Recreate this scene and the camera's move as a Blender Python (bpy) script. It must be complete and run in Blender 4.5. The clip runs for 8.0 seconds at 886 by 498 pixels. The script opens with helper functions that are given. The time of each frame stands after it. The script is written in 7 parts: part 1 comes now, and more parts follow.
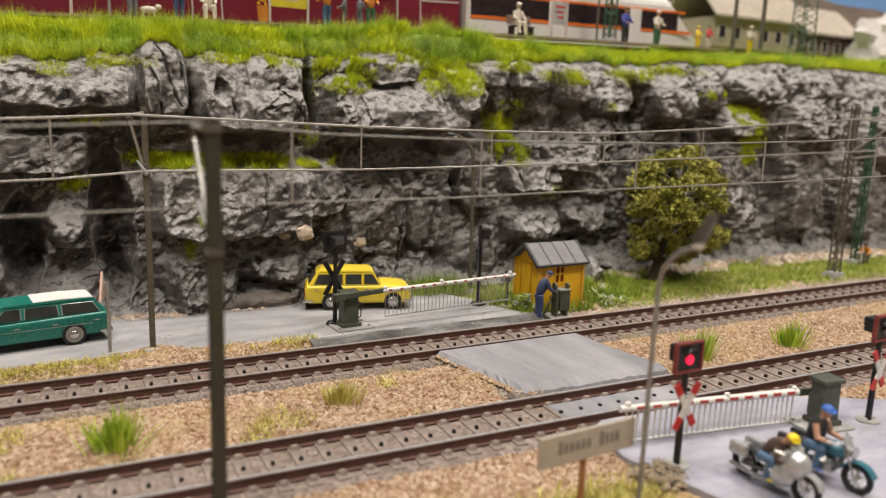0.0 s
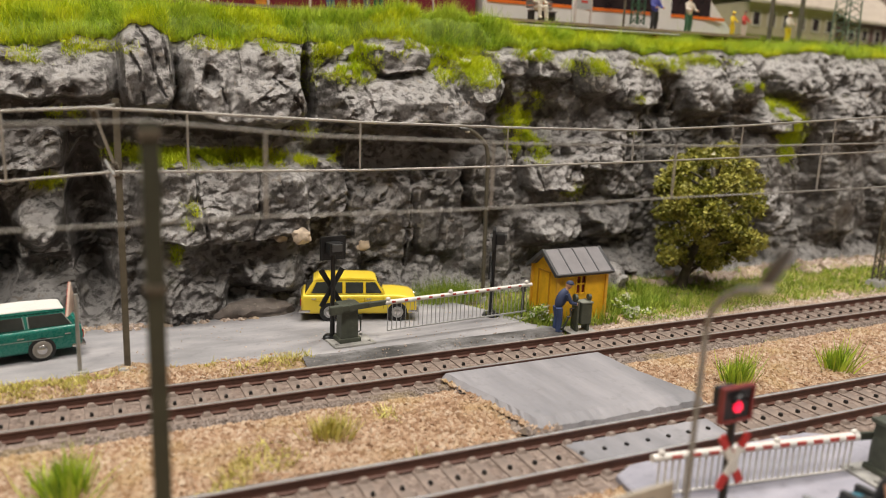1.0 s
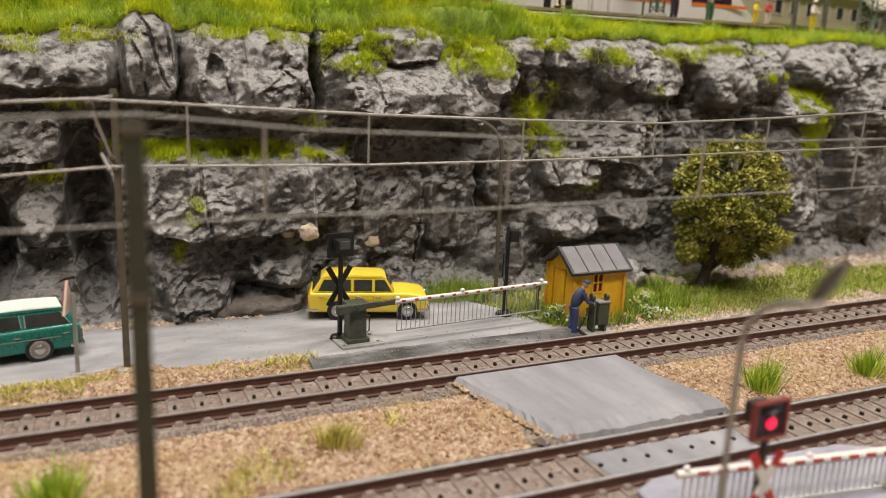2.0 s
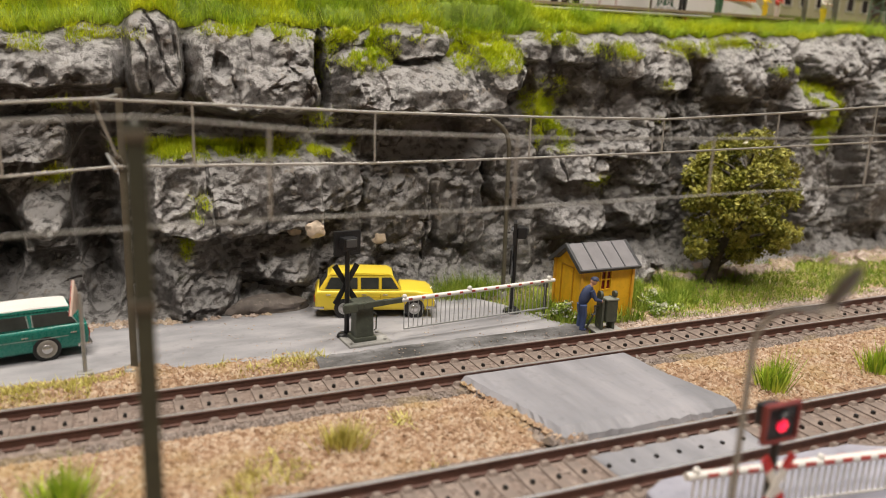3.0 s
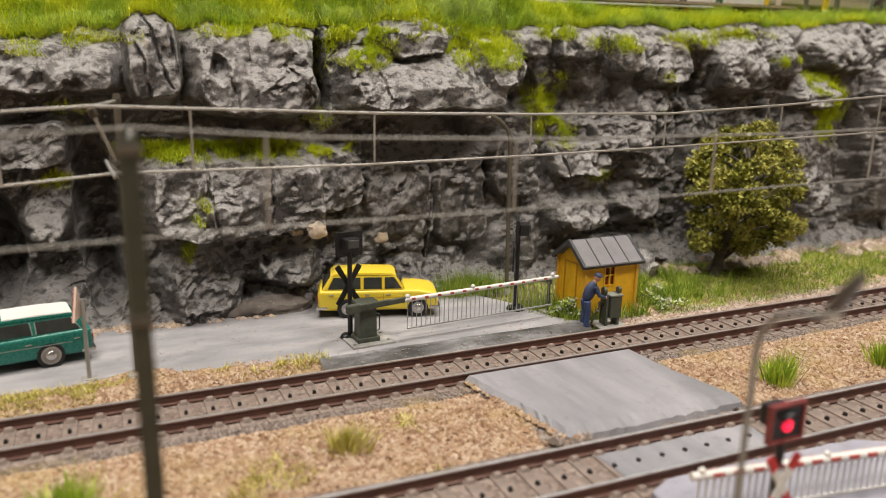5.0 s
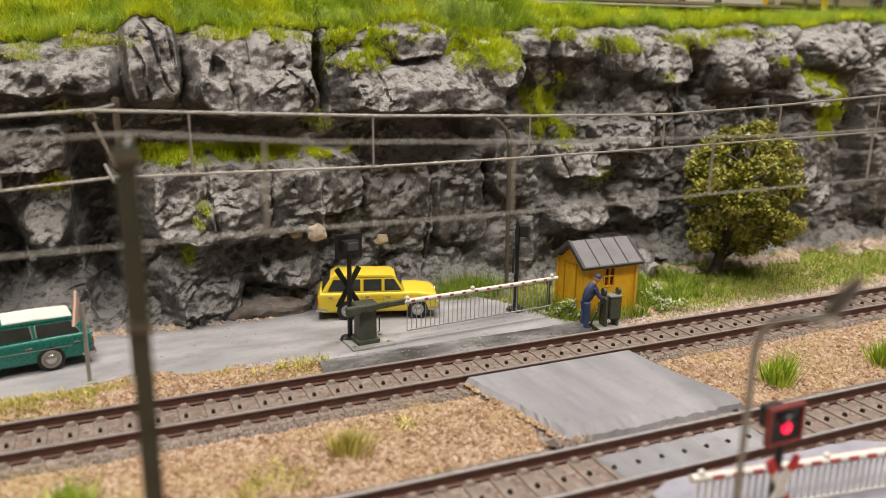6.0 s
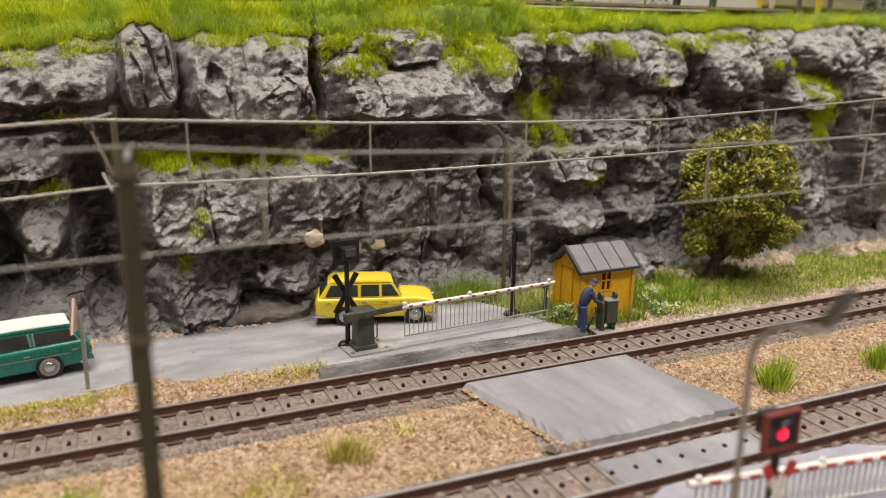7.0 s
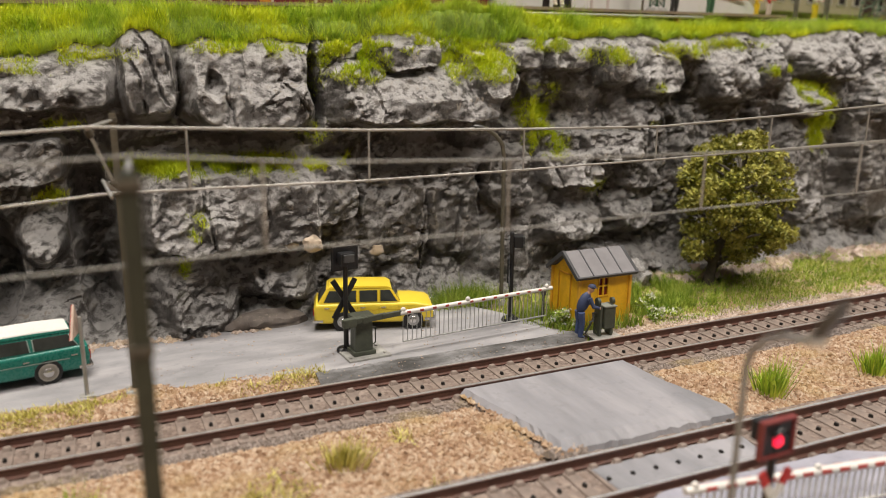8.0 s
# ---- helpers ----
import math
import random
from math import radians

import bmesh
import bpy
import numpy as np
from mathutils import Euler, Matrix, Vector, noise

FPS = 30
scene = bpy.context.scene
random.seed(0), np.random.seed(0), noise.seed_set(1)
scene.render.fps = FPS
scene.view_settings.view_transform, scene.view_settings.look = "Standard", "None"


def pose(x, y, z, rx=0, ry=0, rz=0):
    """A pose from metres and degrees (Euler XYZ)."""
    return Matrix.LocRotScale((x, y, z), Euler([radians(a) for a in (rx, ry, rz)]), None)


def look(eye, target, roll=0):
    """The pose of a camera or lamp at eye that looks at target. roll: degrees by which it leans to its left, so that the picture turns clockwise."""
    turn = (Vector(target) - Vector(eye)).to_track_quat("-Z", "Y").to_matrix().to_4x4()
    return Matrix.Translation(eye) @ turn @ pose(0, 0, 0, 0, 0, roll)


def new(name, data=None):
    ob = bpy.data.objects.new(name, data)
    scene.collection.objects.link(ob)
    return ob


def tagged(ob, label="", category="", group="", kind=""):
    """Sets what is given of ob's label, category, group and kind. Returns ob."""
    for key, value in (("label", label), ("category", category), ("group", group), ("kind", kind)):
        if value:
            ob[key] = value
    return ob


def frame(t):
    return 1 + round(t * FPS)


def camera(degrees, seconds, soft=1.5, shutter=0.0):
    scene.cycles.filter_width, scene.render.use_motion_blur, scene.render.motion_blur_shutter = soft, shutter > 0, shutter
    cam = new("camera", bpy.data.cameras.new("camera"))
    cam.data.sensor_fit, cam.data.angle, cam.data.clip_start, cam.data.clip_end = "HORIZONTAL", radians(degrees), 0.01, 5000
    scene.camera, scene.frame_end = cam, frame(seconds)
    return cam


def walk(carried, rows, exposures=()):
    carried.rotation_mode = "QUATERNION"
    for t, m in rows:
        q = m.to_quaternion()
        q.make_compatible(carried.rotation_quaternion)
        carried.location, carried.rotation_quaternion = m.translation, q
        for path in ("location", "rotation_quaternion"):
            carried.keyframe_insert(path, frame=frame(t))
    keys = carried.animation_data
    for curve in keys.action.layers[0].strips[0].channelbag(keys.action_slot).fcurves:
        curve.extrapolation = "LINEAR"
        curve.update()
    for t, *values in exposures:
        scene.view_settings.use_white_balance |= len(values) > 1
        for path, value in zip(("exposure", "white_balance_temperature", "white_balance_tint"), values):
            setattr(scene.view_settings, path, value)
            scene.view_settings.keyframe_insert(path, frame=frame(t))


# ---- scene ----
# A model railway at about 1:87. All lengths below are in units of U metres (about a centimetre);
# z = 0 is the top of the rails, x runs along the tracks, y goes away from the viewer.
U = 0.0106
cam = camera(61.4, 8.0, soft=1.0, shutter=0.4)
PATH = [
    (0, (0.097, 0.578, 8.07), (1.018, 2.313, 7.694), 2.1),
    (0.5, (1.166, 1.983, 8.277), (2.061, 3.727, 7.882), 2.2),
    (1, (1.601, 2.884, 8.251), (2.479, 4.634, 7.841), 2.5),
    (1.5, (1.917, 3.481, 8.235), (2.778, 5.236, 7.811), 2.6),
    (3, (2.104, 3.915, 8.391), (2.933, 5.677, 7.936), 2.3),
    (3.5, (2.152, 3.988, 8.417), (2.975, 5.75, 7.953), 2.0),
    (4, (2.116, 4.027, 8.492), (2.938, 5.789, 8.022), 1.8),
    (4.5, (2.173, 4.006, 8.558), (2.992, 5.768, 8.085), 1.5),
    (6, (2.267, 3.985, 8.664), (3.081, 5.749, 8.187), 1.0),
    (6.5, (2.26, 3.962, 8.776), (3.078, 5.724, 8.299), 0.9),
    (7, (2.221, 3.959, 8.815), (3.044, 5.719, 8.342), 0.8),
    (7.5, (2.201, 3.919, 8.855), (3.028, 5.679, 8.387), 0.8),
    (8, (2.181, 3.895, 8.937), (3.01, 5.655, 8.471), 0.9),
]
walk(cam, [(t, look(Vector(eye) * U, Vector(target) * U, roll)) for t, eye, target, roll in PATH])
cam.data.dof.use_dof = True
cam.data.dof.focus_distance = 0.264
cam.data.dof.aperture_fstop = 12.5

# ---- light: the ceiling panels of an exhibition hall ----
scene.view_settings.exposure = 0.0
world = bpy.data.worlds.new("hall")
world.use_nodes = True
world.node_tree.nodes["Background"].inputs[0].default_value = (0.9, 0.93, 1.0, 1)
world.node_tree.nodes["Background"].inputs[1].default_value = 0.09
scene.world = world
LAMP_Z = 150.0
LAMPS = [(-55, -50, 19), (75, -46, 19), (-25, 36, 15.5), (50, 38, 15.5)]


def ceiling_lamp(x, y, watts):
    data = bpy.data.lights.new("ceiling_lamp", "AREA")
    data.shape, data.size, data.size_y = "RECTANGLE", 0.55, 0.3
    data.energy, data.color = watts, (1.0, 0.93, 0.84)
    ob = new("ceiling_lamp_light", data)
    ob.matrix_world = pose(x * U, y * U, (LAMP_Z - 0.6) * U)
    return ob


for lx, ly, lw in LAMPS:
    ceiling_lamp(lx, ly, lw)

# ---- helpers for meshes ----
def mesh_of(name, bm, material=None, smooth=False):
    bmesh.ops.scale(bm, vec=(U, U, U), verts=bm.verts)
    me = bpy.data.meshes.new(name)
    bm.to_mesh(me)
    bm.free()
    if material:
        me.materials.append(material)
    if smooth:
        for p in me.polygons:
            p.use_smooth = True
    return me


def part(name, bm, material, parent=None, label="", smooth=False, at=None):
    """Links a bmesh as one mesh object, under a thing or a part where one is given."""
    me = mesh_of(name, bm, material, smooth)
    if smooth:
        me.set_sharp_from_angle(angle=radians(38))
    ob = new(name, me)
    if parent:
        ob.parent = parent
    if at is not None:
        ob.matrix_basis = place(*at) if not isinstance(at, Matrix) else at
    if label:
        ob["label"] = label
    return ob


def place(x, y, z=0.0, rz=0.0, rx=0.0, ry=0.0):
    return pose(x * U, y * U, z * U, rx, ry, rz)


def thing(name, label, category, at=(0, 0, 0), group="", kind="", rz=0.0, rx=0.0, ry=0.0):
    ob = new(name)
    ob.empty_display_size = 0.01
    ob.matrix_basis = place(*at, rz, rx, ry)
    return tagged(ob, label, category, group, kind)


def arrays(name, verts, faces, material, parent=None, label="", smooth=False):
    me = bpy.data.meshes.new(name)
    v = np.asarray(verts, dtype=np.float64) * U
    me.from_pydata(v.tolist(), [], faces.tolist() if hasattr(faces, "tolist") else faces)
    me.materials.append(material)
    if smooth:
        me.shade_smooth()
    ob = new(name, me)
    if parent:
        ob.parent = parent
    if label:
        ob["label"] = label
    return ob


def box(bm, c, s, bevel=0.0, rz=0.0, rx=0.0, ry=0.0, taper=1.0):
    made = bmesh.ops.create_cube(bm, size=1.0)["verts"]
    for v in made:
        k = taper if v.co.z > 0 else 1.0
        v.co = Vector((v.co.x * s[0] * k, v.co.y * s[1] * k, v.co.z * s[2]))
    if bevel:
        edges = list({e for v in made for e in v.link_edges})
        got = bmesh.ops.bevel(bm, geom=edges, offset=bevel, segments=2, affect="EDGES", profile=0.6)
        made = list({v for f in got["faces"] for v in f.verts} | {v for v in made if v.is_valid})
    m = Matrix.Translation(c) @ Euler([radians(a) for a in (rx, ry, rz)]).to_matrix().to_4x4()
    bmesh.ops.transform(bm, matrix=m, verts=made)
    return made


def rod(bm, a, b, r0, r1=None, n=10, caps=True):
    a, b = Vector(a), Vector(b)
    r1 = r0 if r1 is None else r1
    d = b - a
    made = bmesh.ops.create_cone(bm, cap_ends=caps, segments=n, radius1=r0, radius2=r1, depth=d.length)["verts"]
    m = Matrix.Translation((a + b) / 2) @ d.to_track_quat("Z", "Y").to_matrix().to_4x4()
    bmesh.ops.transform(bm, matrix=m, verts=made)
    return made


def ball(bm, c, r, n=12, m=8):
    made = bmesh.ops.create_uvsphere(bm, u_segments=n, v_segments=m, radius=1.0)["verts"]
    r = (r, r, r) if not hasattr(r, "__len__") else r
    for v in made:
        v.co = Vector((v.co.x * r[0], v.co.y * r[1], v.co.z * r[2])) + Vector(c)
    return made


def prism(bm, outline, axis, t0, t1, bevel=0.0):
    """An outline of 2D points drawn out along an axis: x (points are y, z), y (x, z) or z (x, y)."""
    def at(p, t):
        return {"x": (t, p[0], p[1]), "y": (p[0], t, p[1]), "z": (p[0], p[1], t)}[axis]
    a = [bm.verts.new(at(p, t0)) for p in outline]
    b = [bm.verts.new(at(p, t1)) for p in outline]
    n = len(outline)
    faces = [bm.faces.new(a), bm.faces.new(b[::-1])]
    for i in range(n):
        faces.append(bm.faces.new((a[i], b[i], b[(i + 1) % n], a[(i + 1) % n])))
    bmesh.ops.recalc_face_normals(bm, faces=faces)
    if bevel:
        edges = list({e for f in faces for e in f.edges})
        bmesh.ops.bevel(bm, geom=edges, offset=bevel, segments=2, affect="EDGES", profile=0.6)
    return a + b


def tube(bm, points, r, n=8):
    """A round bar along points."""
    for i in range(len(points) - 1):
        rod(bm, points[i], points[i + 1], r, r, n)
        if i:
            ball(bm, points[i], r, 8, 6)


def B():
    return bmesh.new()


# value noise on arrays
def lattice(seed, n=256):
    return np.random.RandomState(seed).rand(n, n)


def vnoise(x, y, seed=0):
    g = lattice(seed)
    xi, yi = np.floor(x).astype(int), np.floor(y).astype(int)
    fx, fy = x - xi, y - yi
    fx, fy = fx * fx * (3 - 2 * fx), fy * fy * (3 - 2 * fy)
    a, b = g[xi % 256, yi % 256], g[(xi + 1) % 256, yi % 256]
    c, d = g[xi % 256, (yi + 1) % 256], g[(xi + 1) % 256, (yi + 1) % 256]
    return (a * (1 - fx) + b * fx) * (1 - fy) + (c * (1 - fx) + d * fx) * fy


def fbm(x, y, seed=0, octaves=4, gain=0.5):
    s, a, t = 0.0, 1.0, 0.0
    for o in range(octaves):
        s = s + a * vnoise(x * 2 ** o + 17.3 * o, y * 2 ** o + 9.1 * o, seed + o)
        t += a
        a *= gain
    return s / t


def ridged(x, y, seed=0, octaves=4):
    s, a, t = 0.0, 1.0, 0.0
    for o in range(octaves):
        s = s + a * (1 - np.abs(2 * vnoise(x * 2 ** o + 31.7 * o, y * 2 ** o + 3.3 * o, seed + o) - 1))
        t += a
        a *= 0.5
    return s / t


# ---- materials ----
class Nodes:
    """A small writer of node trees."""

    def __init__(self, name):
        self.mat = bpy.data.materials.new(name)
        self.mat.use_nodes = True
        self.tree = self.mat.node_tree
        self.bsdf = self.tree.nodes["Principled BSDF"]
        self.pos = self.tree.nodes.new("ShaderNodeTexCoord").outputs["Object"]

    def link(self, a, b):
        self.tree.links.new(a, b)

    def noise(self, per_u, detail=4.0, rough=0.6, vector=None, distortion=0.0):
        n = self.tree.nodes.new("ShaderNodeTexNoise")
        n.inputs["Scale"].default_value, n.inputs["Detail"].default_value = per_u / U, detail
        n.inputs["Roughness"].default_value, n.inputs["Distortion"].default_value = rough, distortion
        self.link(vector or self.pos, n.inputs["Vector"])
        return n.outputs["Fac"]

    def voronoi(self, per_u, out="Distance", feature="F1"):
        n = self.tree.nodes.new("ShaderNodeTexVoronoi")
        n.feature = feature
        n.inputs["Scale"].default_value = per_u / U
        self.link(self.pos, n.inputs["Vector"])
        return n.outputs[out]

    def stretch(self, sx, sy, sz):
        n = self.tree.nodes.new("ShaderNodeMapping")
        n.inputs["Scale"].default_value = (sx, sy, sz)
        self.link(self.pos, n.inputs["Vector"])
        return n.outputs[0]

    def ramp(self, fac, stops):
        n = self.tree.nodes.new("ShaderNodeValToRGB")
        e = n.color_ramp.elements
        while len(e) < len(stops):
            e.new(0.5)
        for el, (p, c) in zip(e, stops):
            el.position = p
            el.color = c if hasattr(c, "__len__") else (c, c, c, 1)
        self.link(fac, n.inputs["Fac"])
        return n.outputs["Color"]

    def mix(self, fac, a, b, mode="MIX"):
        n = self.tree.nodes.new("ShaderNodeMix")
        n.data_type, n.blend_type = "RGBA", mode
        for sock, val in ((n.inputs[0], fac), (n.inputs[6], a), (n.inputs[7], b)):
            if isinstance(val, bpy.types.NodeSocket):
                self.link(val, sock)
            else:
                sock.default_value = val
        return n.outputs[2]

    def math(self, op, a, b=0.0):
        n = self.tree.nodes.new("ShaderNodeMath")
        n.operation = op
        for sock, val in ((n.inputs[0], a), (n.inputs[1], b)):
            if isinstance(val, bpy.types.NodeSocket):
                self.link(val, sock)
            else:
                sock.default_value = val
        return n.outputs[0]

    def island(self):
        return self.tree.nodes.new("ShaderNodeNewGeometry").outputs["Random Per Island"]

    def object_random(self):
        return self.tree.nodes.new("ShaderNodeObjectInfo").outputs["Random"]

    def normal_z(self):
        n = self.tree.nodes.new("ShaderNodeSeparateXYZ")
        self.link(self.tree.nodes.new("ShaderNodeNewGeometry").outputs["Normal"], n.inputs[0])
        return n.outputs["Z"]

    def bump(self, height, strength=0.4, depth=0.02):
        n = self.tree.nodes.new("ShaderNodeBump")
        n.inputs["Strength"].default_value, n.inputs["Distance"].default_value = strength, depth * U
        self.link(height, n.inputs["Height"])
        self.link(n.outputs[0], self.bsdf.inputs["Normal"])

    def done(self, color, rough=0.6, metal=0.0, spec=0.5):
        for key, val in (("Base Color", color), ("Roughness", rough), ("Metallic", metal), ("Specular IOR Level", spec)):
            sock = self.bsdf.inputs[key]
            if isinstance(val, bpy.types.NodeSocket):
                self.link(val, sock)
            else:
                sock.default_value = val
        return self.mat


def paint(name, color, rough=0.45, metal=0.0, vary=0.25, grime=None, per_u=2.0, bump=0.15, spec=0.5):
    """Paint or moulded plastic with faint mottling, worn spots and fine relief."""
    n = Nodes(name)
    dark = tuple(c * (1 - vary) for c in color[:3]) + (1,)
    light = tuple(min(1, c * (1 + vary * 0.5)) for c in color[:3]) + (1,)
    c = n.ramp(n.noise(per_u, 5), [(0.3, dark), (0.55, color), (0.75, light)])
    if grime:
        c = n.mix(n.ramp(n.noise(per_u * 3.1, 6, 0.7), [(0.56, 0.0), (0.72, 0.55)]), c, grime)
    fine = n.noise(per_u * 12, 3)
    n.bump(fine, bump, 0.01)
    return n.done(c, n.math("ADD", n.math("MULTIPLY", fine, 0.2), rough - 0.1), metal, spec)


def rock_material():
    """Cast plaster: a dark wash in random patches, grey body colour, dry-brushed pale ledges and edges that also carry
    painted top light, brown and bare patches.
    """
    n = Nodes("painted_plaster_rock")
    broad = n.noise(0.35, 4, 0.55)
    mid = n.noise(1.2, 9, 0.68)
    fine = n.noise(9, 8, 0.72)
    base = n.ramp(broad, [(0.36, (0.080, 0.071, 0.066, 1)), (0.5, (0.145, 0.131, 0.123, 1)), (0.64, (0.225, 0.212, 0.207, 1))])
    base = n.mix(n.ramp(mid, [(0.455, 0.78), (0.48, 0.0)]), base, (0.050, 0.043, 0.038, 1))
    base = n.mix(n.ramp(mid, [(0.555, 0.0), (0.575, 0.55)]), base, (0.30, 0.283, 0.278, 1))
    base = n.mix(n.ramp(n.noise(0.8, 5, 0.6), [(0.56, 0.0), (0.66, 0.6)]), base, (0.13, 0.098, 0.074, 1))
    base = n.mix(n.ramp(fine, [(0.34, 0.7), (0.42, 0.0)]), base, (0.038, 0.033, 0.032, 1))
    base = n.mix(n.ramp(fine, [(0.62, 0.0), (0.65, 0.5)]), base, (0.453, 0.432, 0.429, 1))
    # pale convex edges: dry-brush that also paints their highlights into the colour
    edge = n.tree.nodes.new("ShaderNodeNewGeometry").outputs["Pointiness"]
    edge_highlight = n.math("MULTIPLY", n.ramp(edge, [(0.515, 0.0), (0.57, 1.0)]), n.ramp(n.noise(4, 6, 0.7), [(0.42, 0.0), (0.56, 0.85)]))
    base = n.mix(edge_highlight, base, (0.68, 0.65, 0.63, 1))
    # paler by upward slope: dry-brush with the overhead light painted into it
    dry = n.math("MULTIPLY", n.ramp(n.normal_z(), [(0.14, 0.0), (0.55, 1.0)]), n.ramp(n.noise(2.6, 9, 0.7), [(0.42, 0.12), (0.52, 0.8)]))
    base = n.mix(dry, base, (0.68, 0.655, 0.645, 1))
    chips_ = n.math("MULTIPLY", n.ramp(n.noise(2.6, 7, 0.7), [(0.60, 0.0), (0.62, 0.9)]), n.ramp(n.noise(0.33, 2), [(0.48, 0.0), (0.58, 1.0)]))
    base = n.mix(chips_, base, (0.46, 0.40, 0.34, 1))
    base = n.mix(n.ramp(n.noise(0.9, 5, 0.6), [(0.64, 0.0), (0.74, 0.4)]), base, (0.17, 0.18, 0.07, 1))
    h = n.math("ADD", n.math("MULTIPLY", n.noise(2.6, 9, 0.66), 1.0), n.math("MULTIPLY", fine, 0.4))
    n.bump(h, 1.0, 0.45)
    return n.done(base, n.ramp(n.noise(1.3, 4), [(0.35, 0.3), (0.65, 0.55)]), 0.0, 0.5)


def blade_material(name, stops, spec=0.3):
    n = Nodes(name)
    c = n.ramp(n.island(), stops)
    c = n.mix(n.ramp(n.noise(1.7, 3), [(0.36, 0.4), (0.48, 0.0)]), c, stops[0][1])
    c = n.mix(n.ramp(n.noise(0.8, 3), [(0.42, 0.0), (0.65, 0.6)]), c, stops[-1][1])
    n.bsdf.inputs["Subsurface Weight"].default_value = 0.0
    return n.done(c, 0.5, 0.0, spec)


def gravel_material(name, stops):
    n = Nodes(name)
    c = n.ramp(n.island(), stops)
    c = n.mix(n.ramp(n.noise(14, 4), [(0.4, 0.0), (0.7, 0.35)]), c, (0.12, 0.08, 0.05, 1))
    c = n.mix(n.ramp(n.noise(0.45, 3), [(0.5, 0.0), (0.68, 0.4)]), c, (0.42, 0.31, 0.12, 1))
    n.bump(n.noise(30, 3), 0.3, 0.02)
    return n.done(c, 0.8, 0.0, 0.25)


def ground_material():
    n = Nodes("sandy_ground")
    c = n.ramp(n.voronoi(7.0, "Color"), [(0.1, (0.24, 0.16, 0.10, 1)), (0.5, (0.40, 0.28, 0.18, 1)), (0.9, (0.55, 0.42, 0.29, 1))])
    c = n.mix(n.ramp(n.noise(0.6, 5), [(0.45, 0.0), (0.65, 0.5)]), c, (0.38, 0.24, 0.14, 1))
    n.bump(n.math("ADD", n.voronoi(7.0), n.noise(5, 4)), 0.8, 0.1)
    return n.done(c, 0.85, 0.0, 0.2)


def road_material(k=1.0, streak=(0.6, 1.6, 1), blue=1.0):
    n = Nodes("grey_painted_road")
    c = n.ramp(n.noise(0.5, 6, 0.6, n.stretch(*streak)), [(0.3, (0.17 * k, 0.168 * k, 0.175 * k * blue, 1)), (0.5, (0.238 * k, 0.232 * k, 0.241 * k * blue, 1)), (0.7, (0.315 * k, 0.302 * k, 0.31 * k * blue, 1))])
    c = n.mix(n.ramp(n.noise(2.3, 6, 0.7), [(0.55, 0.0), (0.75, 0.5)]), c, (0.13, 0.13, 0.135, 1))
    c = n.mix(n.ramp(n.noise(6.0, 5, 0.7), [(0.69, 0.0), (0.73, 0.9)]), c, (0.08, 0.08, 0.085, 1))
    fine = n.noise(14, 4)
    n.bump(n.math("ADD", n.noise(1.2, 4), n.math("MULTIPLY", fine, 0.2)), 0.3, 0.06)
    return n.done(c, 0.62, 0.0, 0.4)


def shoulder_material():
    n = Nodes("dark_mottled_road_edge")
    c = n.ramp(n.noise(0.7, 6, 0.65, n.stretch(0.5, 1.6, 1)), [(0.36, (0.045, 0.043, 0.041, 1)), (0.5, (0.12, 0.116, 0.116, 1)), (0.64, (0.24, 0.235, 0.24, 1))])
    c = n.mix(n.ramp(n.noise(5.0, 6, 0.7), [(0.52, 0.0), (0.64, 0.7)]), c, (0.06, 0.055, 0.05, 1))
    n.bump(n.math("ADD", n.noise(2.5, 5), n.math("MULTIPLY", n.noise(16, 4), 0.3)), 0.8, 0.1)
    return n.done(c, 0.75, 0.0, 0.3)


def track_bed_material():
    n = Nodes("grey_moulded_ballast")
    c = n.ramp(n.voronoi(9.0, "Color"), [(0.1, (0.13, 0.10, 0.085, 1)), (0.5, (0.225, 0.175, 0.15, 1)), (0.9, (0.31, 0.25, 0.215, 1))])
    c = n.mix(n.ramp(n.noise(1.5, 5), [(0.4, 0.0), (0.7, 0.5)]), c, (0.17, 0.12, 0.095, 1))
    n.bump(n.voronoi(9.0), 0.8, 0.06)
    return n.done(c, 0.8, 0.0, 0.25)


